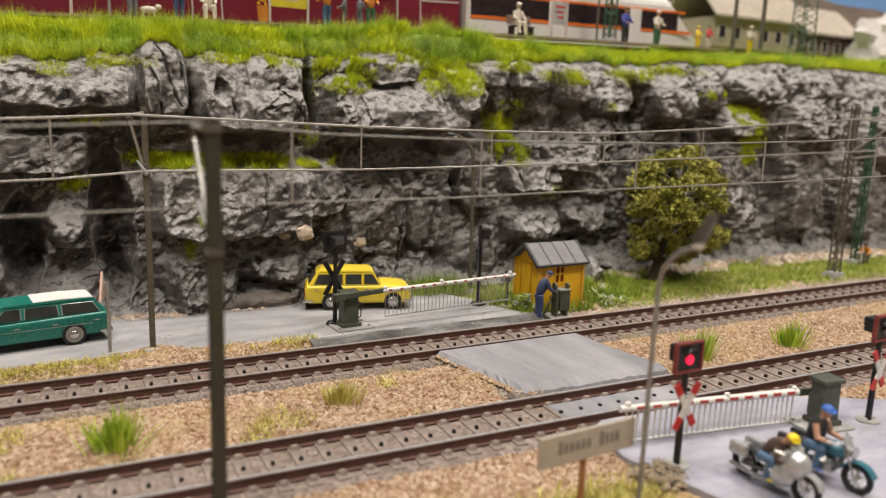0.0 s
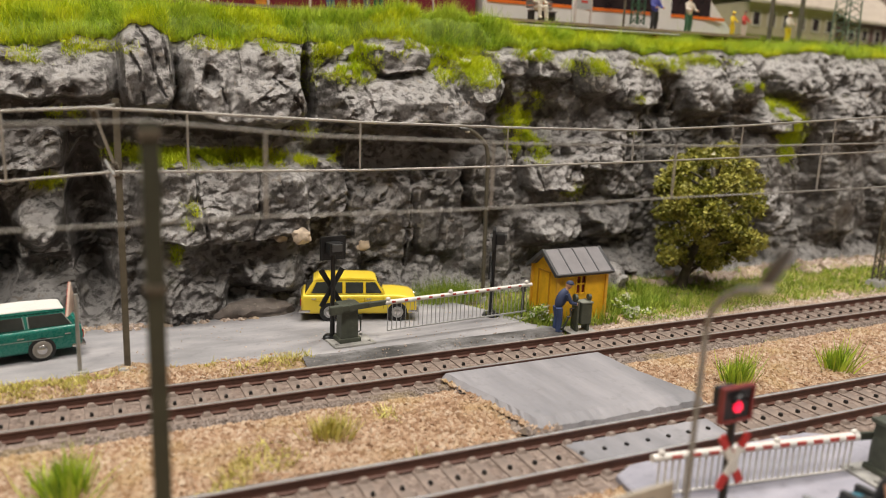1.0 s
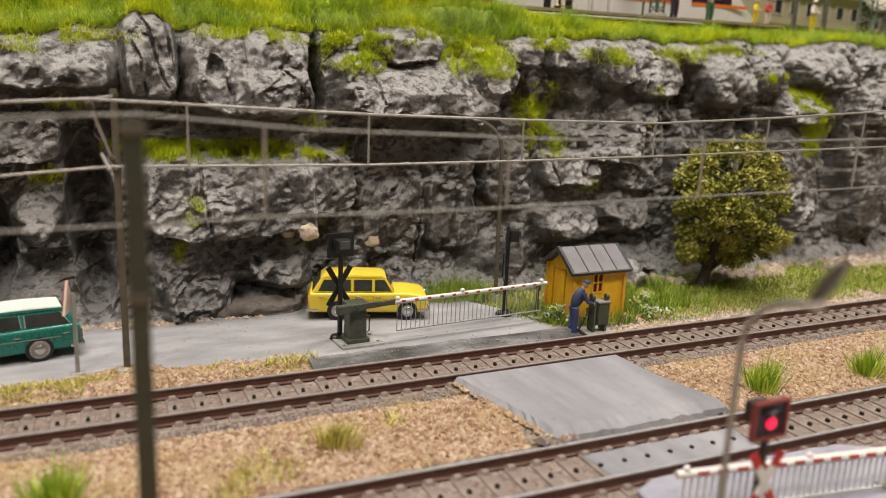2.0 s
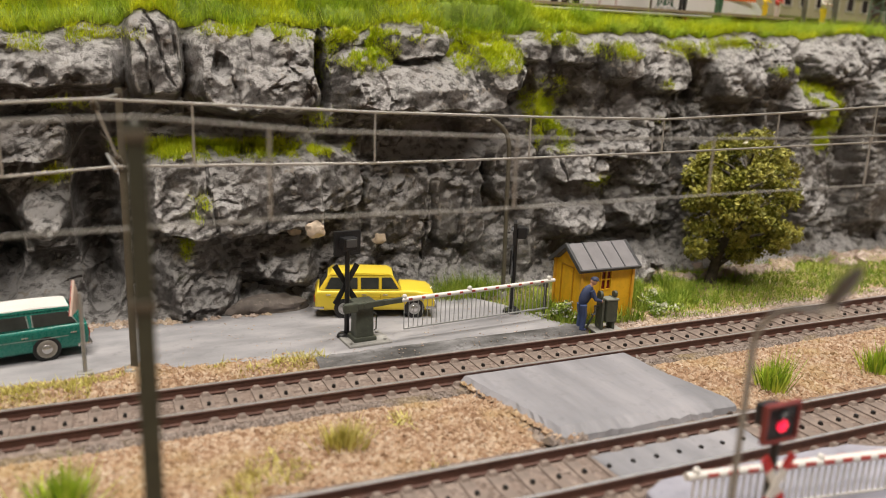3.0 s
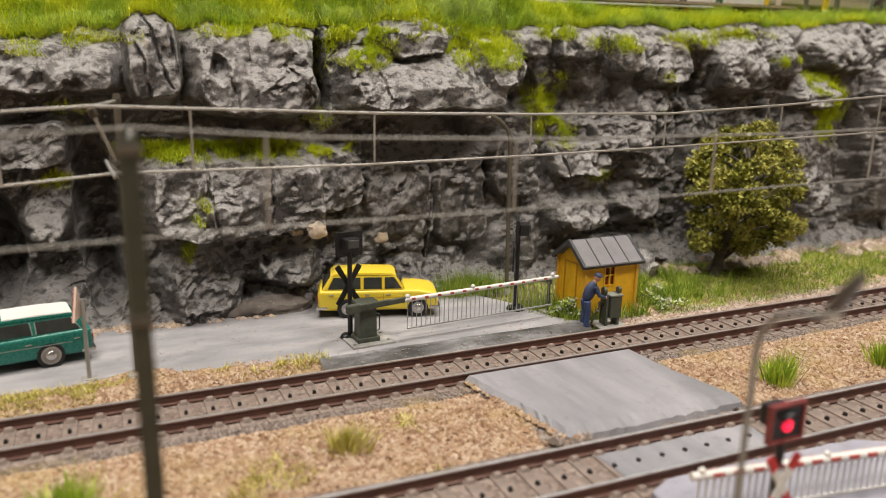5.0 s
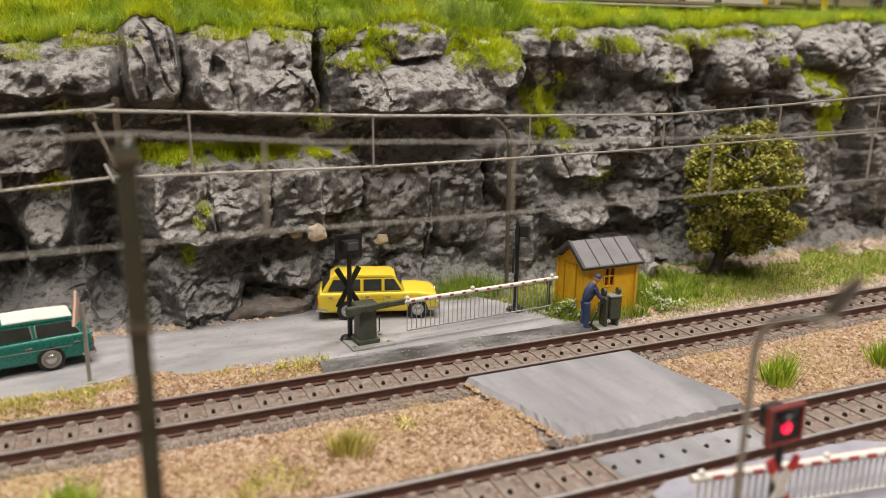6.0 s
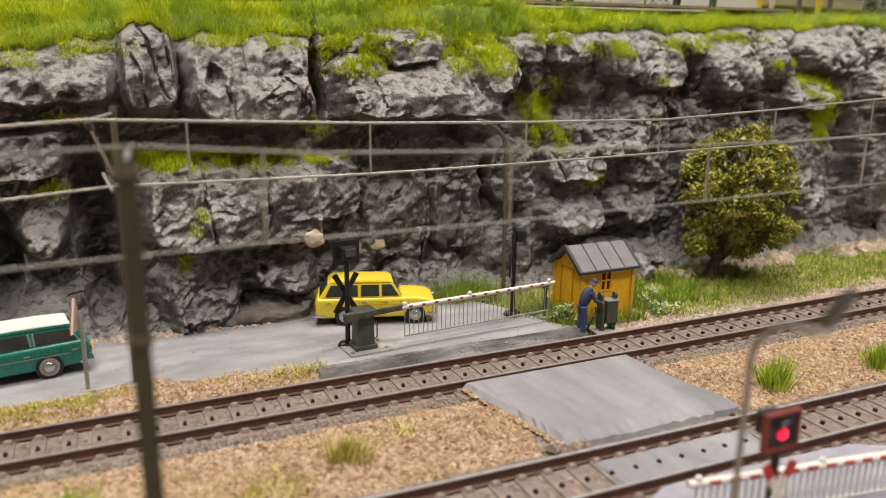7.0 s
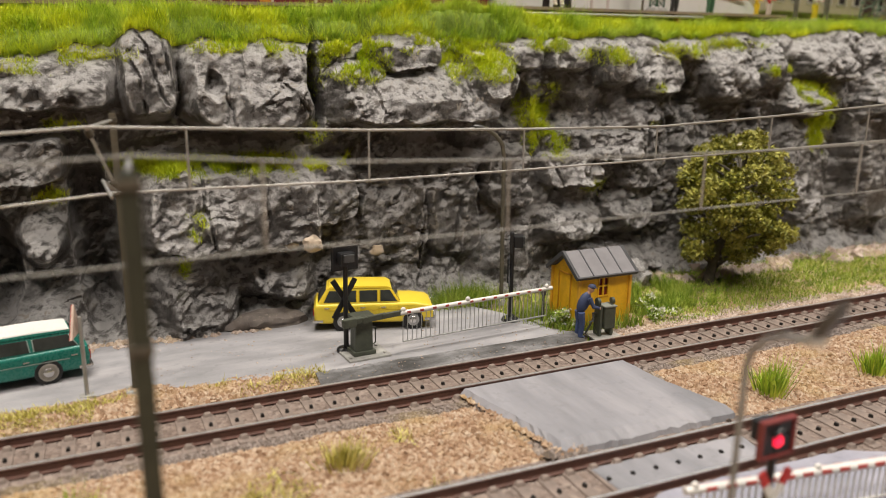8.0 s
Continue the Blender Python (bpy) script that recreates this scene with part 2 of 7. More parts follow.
M = {
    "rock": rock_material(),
    "ground": ground_material(),
    "road": road_material(1.2),
    "front_road": road_material(1.3, (0.6, 1.6, 1), 1.12),
    "shoulder": shoulder_material(),
    "bed": track_bed_material(),
    "sleeper": paint("weathered_grey_sleeper", (0.225, 0.175, 0.148, 1), 0.75, vary=0.3, grime=(0.13, 0.095, 0.078, 1), per_u=3),
    "rail_rust": paint("rusty_rail_side", (0.095, 0.042, 0.030, 1), 0.5, vary=0.35, grime=(0.15, 0.07, 0.045, 1), per_u=4),
    "rail_top": paint("polished_rail_head", (0.74, 0.71, 0.69, 1), 0.42, 0.85, vary=0.2, per_u=4),
    "stud": paint("dark_contact_stud", (0.03, 0.027, 0.025, 1), 0.45, 0.5),
    "gravel": gravel_material("ochre_gravel", [(0.0, (0.23, 0.13, 0.075, 1)), (0.3, (0.35, 0.222, 0.138, 1)), (0.65, (0.435, 0.308, 0.208, 1)), (1.0, (0.54, 0.425, 0.32, 1))]),
    "grey_gravel": gravel_material("grey_gravel", [(0.0, (0.10, 0.08, 0.07, 1)), (0.5, (0.21, 0.17, 0.15, 1)), (1.0, (0.34, 0.29, 0.26, 1))]),
    "rubble": gravel_material("pale_rubble", [(0.0, (0.28, 0.21, 0.165, 1)), (0.5, (0.46, 0.36, 0.30, 1)), (1.0, (0.62, 0.52, 0.46, 1))]),
    "grass": blade_material("bright_static_grass", [(0.0, (0.12, 0.25, 0.02, 1)), (0.4, (0.34, 0.50, 0.035, 1)), (0.8, (0.58, 0.70, 0.06, 1)), (1.0, (0.66, 0.74, 0.12, 1))]),
    "moss": blade_material("yellow_green_moss", [(0.0, (0.22, 0.32, 0.012, 1)), (0.5, (0.52, 0.63, 0.02, 1)), (1.0, (0.78, 0.80, 0.05, 1))]),
    "turf": blade_material("meadow_turf", [(0.0, (0.09, 0.19, 0.015, 1)), (0.5, (0.26, 0.38, 0.035, 1)), (1.0, (0.48, 0.54, 0.10, 1))]),
    "dry": blade_material("straw_yellow_grass", [(0.0, (0.40, 0.36, 0.06, 1)), (0.5, (0.58, 0.52, 0.13, 1)), (1.0, (0.70, 0.63, 0.24, 1))]),
    "mast_green_pale": paint("pale_green_steel", (0.12, 0.17, 0.12, 1), 0.5, 0.1, vary=0.3, per_u=2),
    "soil": paint("mossy_soil", (0.19, 0.27, 0.028, 1), 0.9, vary=0.5, grime=(0.32, 0.38, 0.04, 1), per_u=1.5, bump=0.6),
    "leaf": blade_material("olive_foliage_flock", [(0.0, (0.055, 0.068, 0.006, 1)), (0.4, (0.155, 0.165, 0.015, 1)), (0.8, (0.29, 0.28, 0.032, 1)), (1.0, (0.50, 0.46, 0.11, 1))]),
    "bark": paint("grey_brown_bark", (0.085, 0.07, 0.05, 1), 0.85, vary=0.5, grime=(0.2, 0.19, 0.14, 1), per_u=4, bump=0.6),
    "mast": paint("weathered_olive_brown_steel", (0.13, 0.115, 0.085, 1), 0.5, 0.2, vary=0.3, grime=(0.24, 0.21, 0.17, 1), per_u=3),
    "mast_dark": paint("dark_olive_steel", (0.034, 0.037, 0.024, 1), 0.5, 0.0, vary=0.3, grime=(0.06, 0.062, 0.045, 1), per_u=3),
    "mast_green": paint("dark_green_steel", (0.035, 0.10, 0.055, 1), 0.45, 0.1, vary=0.3, grime=(0.1, 0.12, 0.09, 1), per_u=3),
    "wire": paint("galvanised_wire", (0.42, 0.40, 0.37, 1), 0.4, 0.5, vary=0.2, per_u=3),
    "wire_dull": paint("dull_wire", (0.27, 0.26, 0.24, 1), 0.5, 0.3, vary=0.2, per_u=3),
    "concrete": paint("grey_concrete_base", (0.34, 0.33, 0.31, 1), 0.8, vary=0.3, grime=(0.16, 0.17, 0.1, 1), per_u=2.5, bump=0.4),
    "plate": road_material(1.05, (1.8, 0.3, 1), 1.03),
    "crank": paint("grey_green_enamel", (0.075, 0.082, 0.062, 1), 0.5, 0.1, vary=0.3, grime=(0.15, 0.16, 0.1, 1), per_u=3),
    "black": paint("matt_black_plastic", (0.012, 0.012, 0.013, 1), 0.45, vary=0.3),
    "white": paint("off_white_paint", (0.70, 0.67, 0.63, 1), 0.45, vary=0.12, grime=(0.45, 0.4, 0.35, 1)),
    "red": paint("signal_red_paint", (0.50, 0.03, 0.025, 1), 0.45, vary=0.2),
    "grey": paint("light_grey_metal", (0.42, 0.42, 0.41, 1), 0.4, 0.5, vary=0.15),
}


def light_material(name, color, power):
    n = Nodes(name)
    n.bsdf.inputs["Emission Color"].default_value = color
    n.bsdf.inputs["Emission Strength"].default_value = power
    return n.done(color, 0.3)


M["red_light"] = light_material("lit_red_lamp", (1.0, 0.015, 0.06, 1), 1.4)
M["panel_light"] = light_material("ceiling_panel", (1.0, 0.93, 0.84, 1), 2.0)

# ---- the cliff and the ground ----
def cliff_top(x):
    return 9.42 + 0.045 * np.clip(x, -5, 40) + 0.45 * (fbm(x * 0.45, x * 0 + 3.7, 21, 3) - 0.5) + 0.3 * np.exp(-((x - 13.3) / 1.4) ** 2) + 0.5 * np.clip(1.35 - np.abs(x - 3.95) / 0.7, 0, 1) + 0.34 * (chipped(x * 1.25, x * 0 + 0.4, 65) - 0.5) + 0.16 * (chipped(x * 3.7, x * 0 + 0.3, 66) - 0.5)


def chipped(x, y, seed=0):
    """Noise of flat triangular facets that meet in creases."""
    g = lattice(seed)
    xi, yi = np.floor(x).astype(int), np.floor(y).astype(int)
    fx, fy = x - xi, y - yi
    a, b = g[xi % 256, yi % 256], g[(xi + 1) % 256, yi % 256]
    c, d = g[xi % 256, (yi + 1) % 256], g[(xi + 1) % 256, (yi + 1) % 256]
    return np.where(fx > fy, a + (b - a) * fx + (d - b) * fy, a + (c - a) * fy + (d - c) * fx)


def block_form(x, z, cx, cz, rx, rz, h, p, rim, lean):
    """A squared boulder: flat front, chamfered rim, top leaning back and foot undercut."""
    a, b = (x - cx) / rx, (z - cz) / rz
    d = (np.abs(a) ** p + np.abs(b) ** p) ** (1.0 / p)
    return h * np.clip((1 - d) / rim, 0, 1) * (1 - lean * np.clip(b + 0.15, 0, 1.15)) * (1 + 0.12 * np.clip(-b, 0, 1))


def hollow(x, z, cx, cz, rx, rz, h):
    d = ((x - cx) / rx) ** 2 + ((z - cz) / rz) ** 2
    return h * np.clip(1 - d, 0, 1) ** 0.7


def crack(x, z, x0, z0, x1, z1, w, h):
    dx, dz = x1 - x0, z1 - z0
    t = np.clip(((x - x0) * dx + (z - z0) * dz) / (dx * dx + dz * dz), 0, 1)
    d = np.hypot(x - x0 - t * dx, z - z0 - t * dz)
    return 0.6 * h * np.clip(1 - d / (0.75 * w), 0, 1) * np.clip(0.25 + 1.5 * vnoise(x * 1.9, z * 1.9, 63), 0, 1)


# centre x, z; half width, half height; how far it stands out
UPPER_BLOCKS = [
    (-4.2, 8.3, 2.3, 0.95, 0.9), (0.7, 8.35, 2.5, 0.85, 1.15), (4.05, 8.75, 0.95, 1.75, 1.15), (7.3, 8.2, 2.3, 1.55, 1.5), (13.5, 8.0, 3.6, 1.2, 1.75),
    (13.3, 9.75, 1.4, 0.9, 0.85), (16.6, 8.75, 1.0, 1.0, 1.55), (18.2, 9.75, 0.95, 0.85, 0.9), (20.6, 9.7, 1.3, 0.8, 0.75),
]
RIGHT_BLOCKS = [
    (23.1, 9.4, 1.0, 1.15, 1.1), (25.4, 8.9, 1.4, 1.1, 0.9), (27.4, 10.0, 1.0, 0.6, 0.7), (29.5, 8.9, 1.4, 1.3, 1.0), (32.4, 9.4, 1.2, 1.2, 0.7), (36.0, 9.6, 2.0, 1.0, 1.0),
    (41.0, 8.6, 2.8, 2.4, 1.2), (48.0, 8.0, 3.6, 3.0, 1.2),
    (24.8, 7.0, 1.2, 0.8, 0.6), (27.6, 5.6, 1.2, 2.0, 0.5), (30.8, 4.0, 1.3, 3.0, 0.6), (34.2, 4.2, 1.6, 3.1, 1.3), (34.2, 7.7, 1.4, 0.9, 1.1), (40.2, 4.0, 1.9, 3.4, 0.9), (45.5, 3.4, 2.8, 3.0, 1.0),
]
MIDDLE_BLOCKS = [
    (6.5, 4.1, 3.2, 1.5, 1.5), (9.9, 4.6, 1.25, 1.15, 1.0), (-0.1, 5.9, 1.65, 0.8, 1.2), (-3.8, 5.0, 1.9, 2.2, 0.9), (12.6, 3.2, 1.5, 1.9, 0.3), (15.2, 3.6, 1.2, 2.1, 0.42),
    (17.5, 4.7, 1.0, 1.3, 0.75), (20.6, 5.0, 1.6, 0.7, 0.8), (22.7, 5.9, 1.3, 0.7, 0.8), (24.6, 5.2, 1.4, 1.5, 0.75),
]
ROUND_BOULDERS = [
    (0.5, 3.5, 0.8, 0.95, 1.2), (5.0, 1.35, 1.6, 1.6, 1.1), (7.9, 1.5, 1.6, 0.9, 1.0), (20.6, 2.6, 1.9, 1.05, 1.3), (24.0, 3.0, 1.5, 1.2, 1.1), (24.6, 0.9, 1.3, 0.7, 0.9), (22.4, 0.8, 1.0, 0.6, 0.7),
    (0.3, 0.8, 1.2, 0.6, 0.7), (-3.5, 1.2, 2.4, 1.5, 0.8), (10.6, 1.3, 1.4, 1.0, 0.45), (14.0, 0.9, 1.6, 1.1, 0.4), (17.6, 1.5, 1.2, 1.3, 0.4), (29.5, 1.0, 2.4, 0.9, 0.6),
]
HOLLOWS = [
    (9.75, 8.5, 0.3, 1.9, 1.7), (13.2, 5.9, 3.8, 0.85, 0.9), (2.05, 3.2, 0.8, 3.0, 2.1), (-0.9, 2.6, 0.7, 1.9, 2.0), (0.6, 1.9, 1.9, 0.55, 0.9), (18.0, 7.7, 0.9, 1.1, 0.9), (20.4, 7.3, 1.6, 0.9, 0.7), (37.7, 4.6, 0.8, 3.4, 1.2),
    (22.4, 1.65, 2.2, 0.3, 0.6), (27.3, 7.6, 0.5, 1.4, 0.7), (31.2, 7.2, 0.6, 1.4, 0.7), (6.0, 8.3, 0.3, 0.55, 0.5), (12.9, 8.9, 0.9, 0.16, 0.5), (8.1, 5.35, 0.3, 0.3, 0.4), (1.6, 7.75, 0.35, 0.2, 0.4), (33.0, 2.0, 0.5, 1.4, 0.6),
    (6.4, 6.35, 3.2, 0.4, 0.5),
]
CRACKS = [
    (3.75, 10.1, 4.5, 7.6, 0.10, 0.4), (4.5, 9.9, 4.95, 7.2, 0.12, 0.45), (3.45, 9.2, 3.9, 7.2, 0.09, 0.3), (8.3, 8.6, 9.1, 7.2, 0.10, 0.35), (6.3, 8.0, 6.6, 6.9, 0.09, 0.3), (11.4, 9.2, 11.7, 7.4, 0.10, 0.3),
    (15.5, 9.6, 15.4, 7.6, 0.12, 0.45), (5.4, 5.4, 5.6, 3.0, 0.10, 0.4), (7.6, 5.4, 7.3, 2.8, 0.10, 0.35), (14.0, 5.0, 13.6, 1.2, 0.12, 0.4), (18.9, 6.6, 20.2, 4.0, 0.12, 0.5),
]


def cliff_push(x, z):
    wx = x + 0.42 * (fbm(x * 0.8, z * 0.8, 5, 4) - 0.5) + 0.16 * (chipped(x * 2.1, z * 2.1, 8) - 0.5)
    wz = z + 0.42 * (fbm(x * 0.8 + 40, z * 0.8, 6, 4) - 0.5) + 0.16 * (chipped(x * 2.1 + 9, z * 2.1, 9) - 0.5)
    push = 0.0 * x
    for forms, p, rim, lean in ((UPPER_BLOCKS, 5.0, 0.2, 0.62), (RIGHT_BLOCKS, 4.0, 0.3, 0.6), (MIDDLE_BLOCKS, 5.0, 0.16, 0.2), (ROUND_BOULDERS, 2.6, 0.45, 0.6)):
        for form in forms:
            got = block_form(wx, wz, *form, p, rim, lean)
            push = np.maximum(push, got) + 0.25 * np.minimum(push, got)
    for form in HOLLOWS:
        push = push - hollow(wx, wz, *form)
    for form in CRACKS:
        push = push - crack(wx, wz, *form)
    # broken facets, coarse to fine; calm stretches keep only the coarse ones
    u, v = 0.86 * wx + 0.5 * wz, 0.86 * wz - 0.5 * wx
    flaky = np.clip(fbm(x * 0.32 + 7, z * 0.38, 31, 2) * 4.0 - 1.35, 0.3, 1.0)
    push = push + 0.75 * (chipped(u * 0.5, v * 0.6, 11) - 0.5) + 0.42 * (chipped(u * 1.15 + 3, v * 1.35, 12) - 0.5) * (0.4 + 0.6 * flaky)
    push = push + flaky * (0.36 * (chipped(u * 2.4, v * 3.1, 13) - 0.5) + 0.22 * (chipped(wx * 5.1, wz * 6.3, 15) - 0.5))
    push = push + 0.35 * flaky * (ridged(wx * 0.9, wz * 1.5, 41, 4) - 0.55) + 0.07 * (fbm(x * 3.0, z * 3.6, 49, 3) - 0.5)
    push = push - 0.30 * np.clip(ridged(wx * 0.55, wz * 0.32, 58, 3) - 0.80, 0, 1) * 5
    pits = vnoise(x * 2.3, z * 2.9, 52)
    return push - 1.2 * np.clip(pits - 0.88, 0, 1)


def cliff_y(x, z):
    return 30.45 + 0.085 * z - cliff_push(x, z) - 0.9 * np.clip(1 - z / 1.2, 0, 1) ** 2


def plateau_z(x, y):
    back = np.clip((y - 30.2) / 2.6, 0, 1)
    return cliff_top(x) * (1 - back) + (9.95 + 0.036 * np.clip(x, -6, 60) + 0.5 * np.clip((27 - x) / 10, 0, 1)) * back + 0.22 * (fbm(x * 0.8, y * 0.8, 61, 4) - 0.5) + 0.75 * np.exp(-((x - 15.2) / 3.4) ** 2 - ((y - 31.9) / 0.9) ** 2) + 0.35 * np.exp(-((x - 5.5) / 1.5) ** 2 - ((y - 31.9) / 0.9) ** 2)


xs = np.concatenate([np.arange(-16, -2.4, 0.16), np.arange(-2.4, 26, 0.05), np.arange(26, 46, 0.07), np.arange(46, 80, 0.25)])
rows_up = 215
vs = np.linspace(0, 1, rows_up)
X, V = np.meshgrid(xs, vs)
TOP = cliff_top(X)
Zf = -0.9 + (TOP + 0.9) * V
Yf = cliff_y(X, Zf)
lip = np.clip((V - 0.95) / 0.05, 0, 1) ** 2
Yf = Yf + 0.45 * lip
nb = 64
bs = np.linspace(0, 1, nb)[1:] ** 1.4
Xb, Bq = np.meshgrid(xs, bs)
Yedge = Yf[-1][None, :]
Yb = Yedge + (64.0 - Yedge) * Bq ** 1.5
Zb = plateau_z(Xb, Yb)
Zb = Zf[-1][None, :] * np.exp(-Bq * 40) + Zb * (1 - np.exp(-Bq * 40))
GX, GY, GZ = np.vstack([X, Xb]), np.vstack([Yf, Yb]), np.vstack([Zf, Zb])
nr, nc = GX.shape
idx = np.arange(nr * nc).reshape(nr, nc)


def grid_faces(index):
    return np.stack([index[:-1, :-1], index[:-1, 1:], index[1:, 1:], index[1:, :-1]], -1).reshape(-1, 4)


verts = np.stack([GX, GY, GZ], -1).reshape(-1, 3)
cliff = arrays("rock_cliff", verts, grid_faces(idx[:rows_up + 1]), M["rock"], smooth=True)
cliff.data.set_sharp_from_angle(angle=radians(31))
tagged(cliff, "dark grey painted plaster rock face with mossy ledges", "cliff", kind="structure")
pv = np.stack([GX[rows_up:], GY[rows_up:], GZ[rows_up:]], -1).reshape(-1, 3)
plateau = arrays("ground_upper", pv, grid_faces(np.arange((nr - rows_up) * nc).reshape(nr - rows_up, nc)), M["soil"], smooth=True)
tagged(plateau, "mossy green plateau above the rock face", "ground", kind="structure")


def ground_z(x, y):
    z = -0.34 + 0.10 * (fbm(x * 0.7, y * 0.7, 71, 4) - 0.5)
    verge = np.clip((y - 24.1) / 1.2, 0, 1) * np.clip((x - 15.6) / 1.5, 0, 1)
    bank = np.clip((y - 24.0) / 0.5, 0, 1) * (1 - np.clip((x - 8) / 1, 0, 1))
    return z + 0.22 * verge + 0.24 * bank + 0.12 * np.exp(-((y - 19.6) / 1.2) ** 2) + 0.05 * np.clip((y - 27) / 2, 0, 1)


gx = np.concatenate([np.arange(-40, -4, 1.5), np.arange(-4, 40, 0.15), np.arange(40, 90, 1.5)])
gy = np.concatenate([np.arange(-30, 5, 1.2), np.arange(5, 31.5, 0.12)])
PX, PY = np.meshgrid(gx, gy)
PZ = ground_z(PX, PY)
ground = arrays("ground", np.stack([PX, PY, PZ], -1).reshape(-1, 3), grid_faces(np.arange(PX.size).reshape(PX.shape)), M["ground"], smooth=True)
tagged(ground, "ochre sandy ground between the model tracks", "ground", kind="structure")


# ---- road ----
def slab(name, outline, z0, z1, material, label, category, bevel=0.05, grid=0.25, rise=0.0, level_from=99.0, rough=0.035):
    """A worn slab with an uneven rim and a slightly uneven top."""
    bm = B()
    pts = []
    n = len(outline)
    rnd = random.Random(len(name) * 7 + n)
    for i in range(n):
        a, b = Vector(outline[i]), Vector(outline[(i + 1) % n])
        k = max(1, int((b - a).length / grid))
        for j in range(k):
            p = a.lerp(b, j / k)
            w = 0.0 if j == 0 else rough
            pts.append((p.x + rnd.uniform(-w, w), p.y + rnd.uniform(-w, w)))
    prism(bm, pts, "z", z0, z1)
    top = [f for f in bm.faces if f.normal.z > 0.9]
    got = bmesh.ops.inset_region(bm, faces=top, thickness=bevel, depth=0.0)
    inner = {v for f in top for v in f.verts}
    for v in bm.verts:
        if v in inner:
            v.co.z += rise or bevel * 0.6
        elif rise and v.co.z > z0 * 0.9 and v.co.y > level_from:
            v.co.z += rise - 0.02
    ob = part(name, bm, material, smooth=False)
    return tagged(ob, label, category, kind="structure")


road = slab("road", [(-14, 25.0), (-4, 24.95), (0.8, 25.1), (1.4, 25.3), (2.2, 25.55), (3.4, 25.15), (5.1, 24.98), (7.2, 24.8), (7.9, 24.55), (12.5, 24.6), (17.0, 24.5), (17.2, 24.6),
                     (16.6, 25.3), (16.3, 26.3), (15.8, 27.6), (15.0, 28.9), (13.6, 29.7), (6.0, 29.9), (-14, 30.2)], -0.6, -0.06, M["road"],
            "grey painted model road with faint dark stains", "road", 0.06)
def worn_shoulder(x0, x1, y0, y1, z0, z1, material, label):
    """A broken strip that falls from the road to the sleepers."""
    nx, ny = int((x1 - x0) / 0.07), 16
    sx, sv = np.meshgrid(np.linspace(x0, x1, nx), np.linspace(0, 1, ny))
    wander = 0.35 * (fbm(sx * 0.6, sx * 0 + 2.2, 171, 4) - 0.5)
    sy = y0 + (y1 + wander - y0) * sv
    sz = z0 + (z1 - z0) * np.clip(sv * 1.6, 0, 1) ** 0.7 + 0.10 * (fbm(sx * 1.9, sy * 2.6, 172, 5) - 0.5) * np.sin(np.pi * sv) - 0.06 * np.clip((sv - 0.75) / 0.25, 0, 1)
    ob = arrays("road_shoulder", np.stack([sx, sy, sz], -1).reshape(-1, 3), grid_faces(np.arange(nx * ny).reshape(ny, nx)), material, smooth=True)
    return tagged(ob, label, "road", kind="structure")


worn_shoulder(7.7, 17.2, 23.74, 24.8, -0.24, -0.004, M["shoulder"], "dark mottled broken edge of the road along the track")
front_road = slab("road_front", [(12.4, 15.05), (13.0, 15.32), (16.8, 15.15), (18.6, 15.0), (21.5, 13.4), (24, 12.2), (24, 2), (12.2, 2), (12.9, 10.0), (12.5, 11.8), (12.1, 13.4)], -0.6, -0.16, M["front_road"],
                  "pale lavender grey painted model road before the crossing", "road", 0.06)


def ramped_plate(name, outline, z_low, z_top, far_y, slope, material, label):
    """A plate whose broken edges slope down, but for the far edge along the rail."""
    rnd = random.Random(4)
    pts = []
    for i, p in enumerate(outline):
        a, b = Vector(p), Vector(outline[(i + 1) % len(outline)])
        k = max(1, int((b - a).length / 0.2))
        pts += [a.lerp(b, j / k) for j in range(k)]
    near_y = min(p.y for p in pts)
    cx = sum(p.x for p in pts) / len(pts)
    bm = B()
    low, mid, top = [], [], []
    for p in pts:
        free = (far_y - p.y) / (far_y - near_y)
        inset = Vector((math.copysign(0.2, cx - p.x) * min(1, abs(p.x - cx)), slope * free * free))
        jag = Vector((rnd.uniform(-0.05, 0.05), rnd.uniform(-0.07, 0.07) * free))
        q = p + jag
        low.append(bm.verts.new((q.x, q.y, z_low - 0.3)))
        r = p + inset * 0.35 + jag * 0.8
        mid.append(bm.verts.new((r.x, r.y, z_low * 0.45 + z_top * 0.55 + rnd.uniform(-0.03, 0.02))))
        r = p + inset * rnd.uniform(0.9, 1.15)
        top.append(bm.verts.new((r.x, r.y, z_top)))
    for i in range(len(pts)):
        j = (i + 1) % len(pts)
        bm.faces.new((low[i], low[j], mid[j], mid[i]))
        bm.faces.new((mid[i], mid[j], top[j], top[i]))
    bm.faces.new(top)
    bm.faces.new(low[::-1])
    bmesh.ops.recalc_face_normals(bm, faces=bm.faces[:])
    return tagged(part(name, bm, material), label, "road", kind="structure")


plate = ramped_plate("crossing_plate", [(11.15, 21.72), (17.2, 21.72), (17.3, 20.0), (17.75, 17.42), (14, 17.45), (11.95, 17.5), (11.6, 19.5)], -0.3, 0.0, 21.72, 0.55, M["plate"],
                     "smooth grey crossing plate between the two tracks")
infill = slab("crossing_infill", [(12.35, 15.62), (12.25, 16.9), (16.9, 16.76), (16.75, 15.5)], -0.5, -0.235, M["plate"],
              "grey infill slab between the rails of the crossing", "road", 0.04)

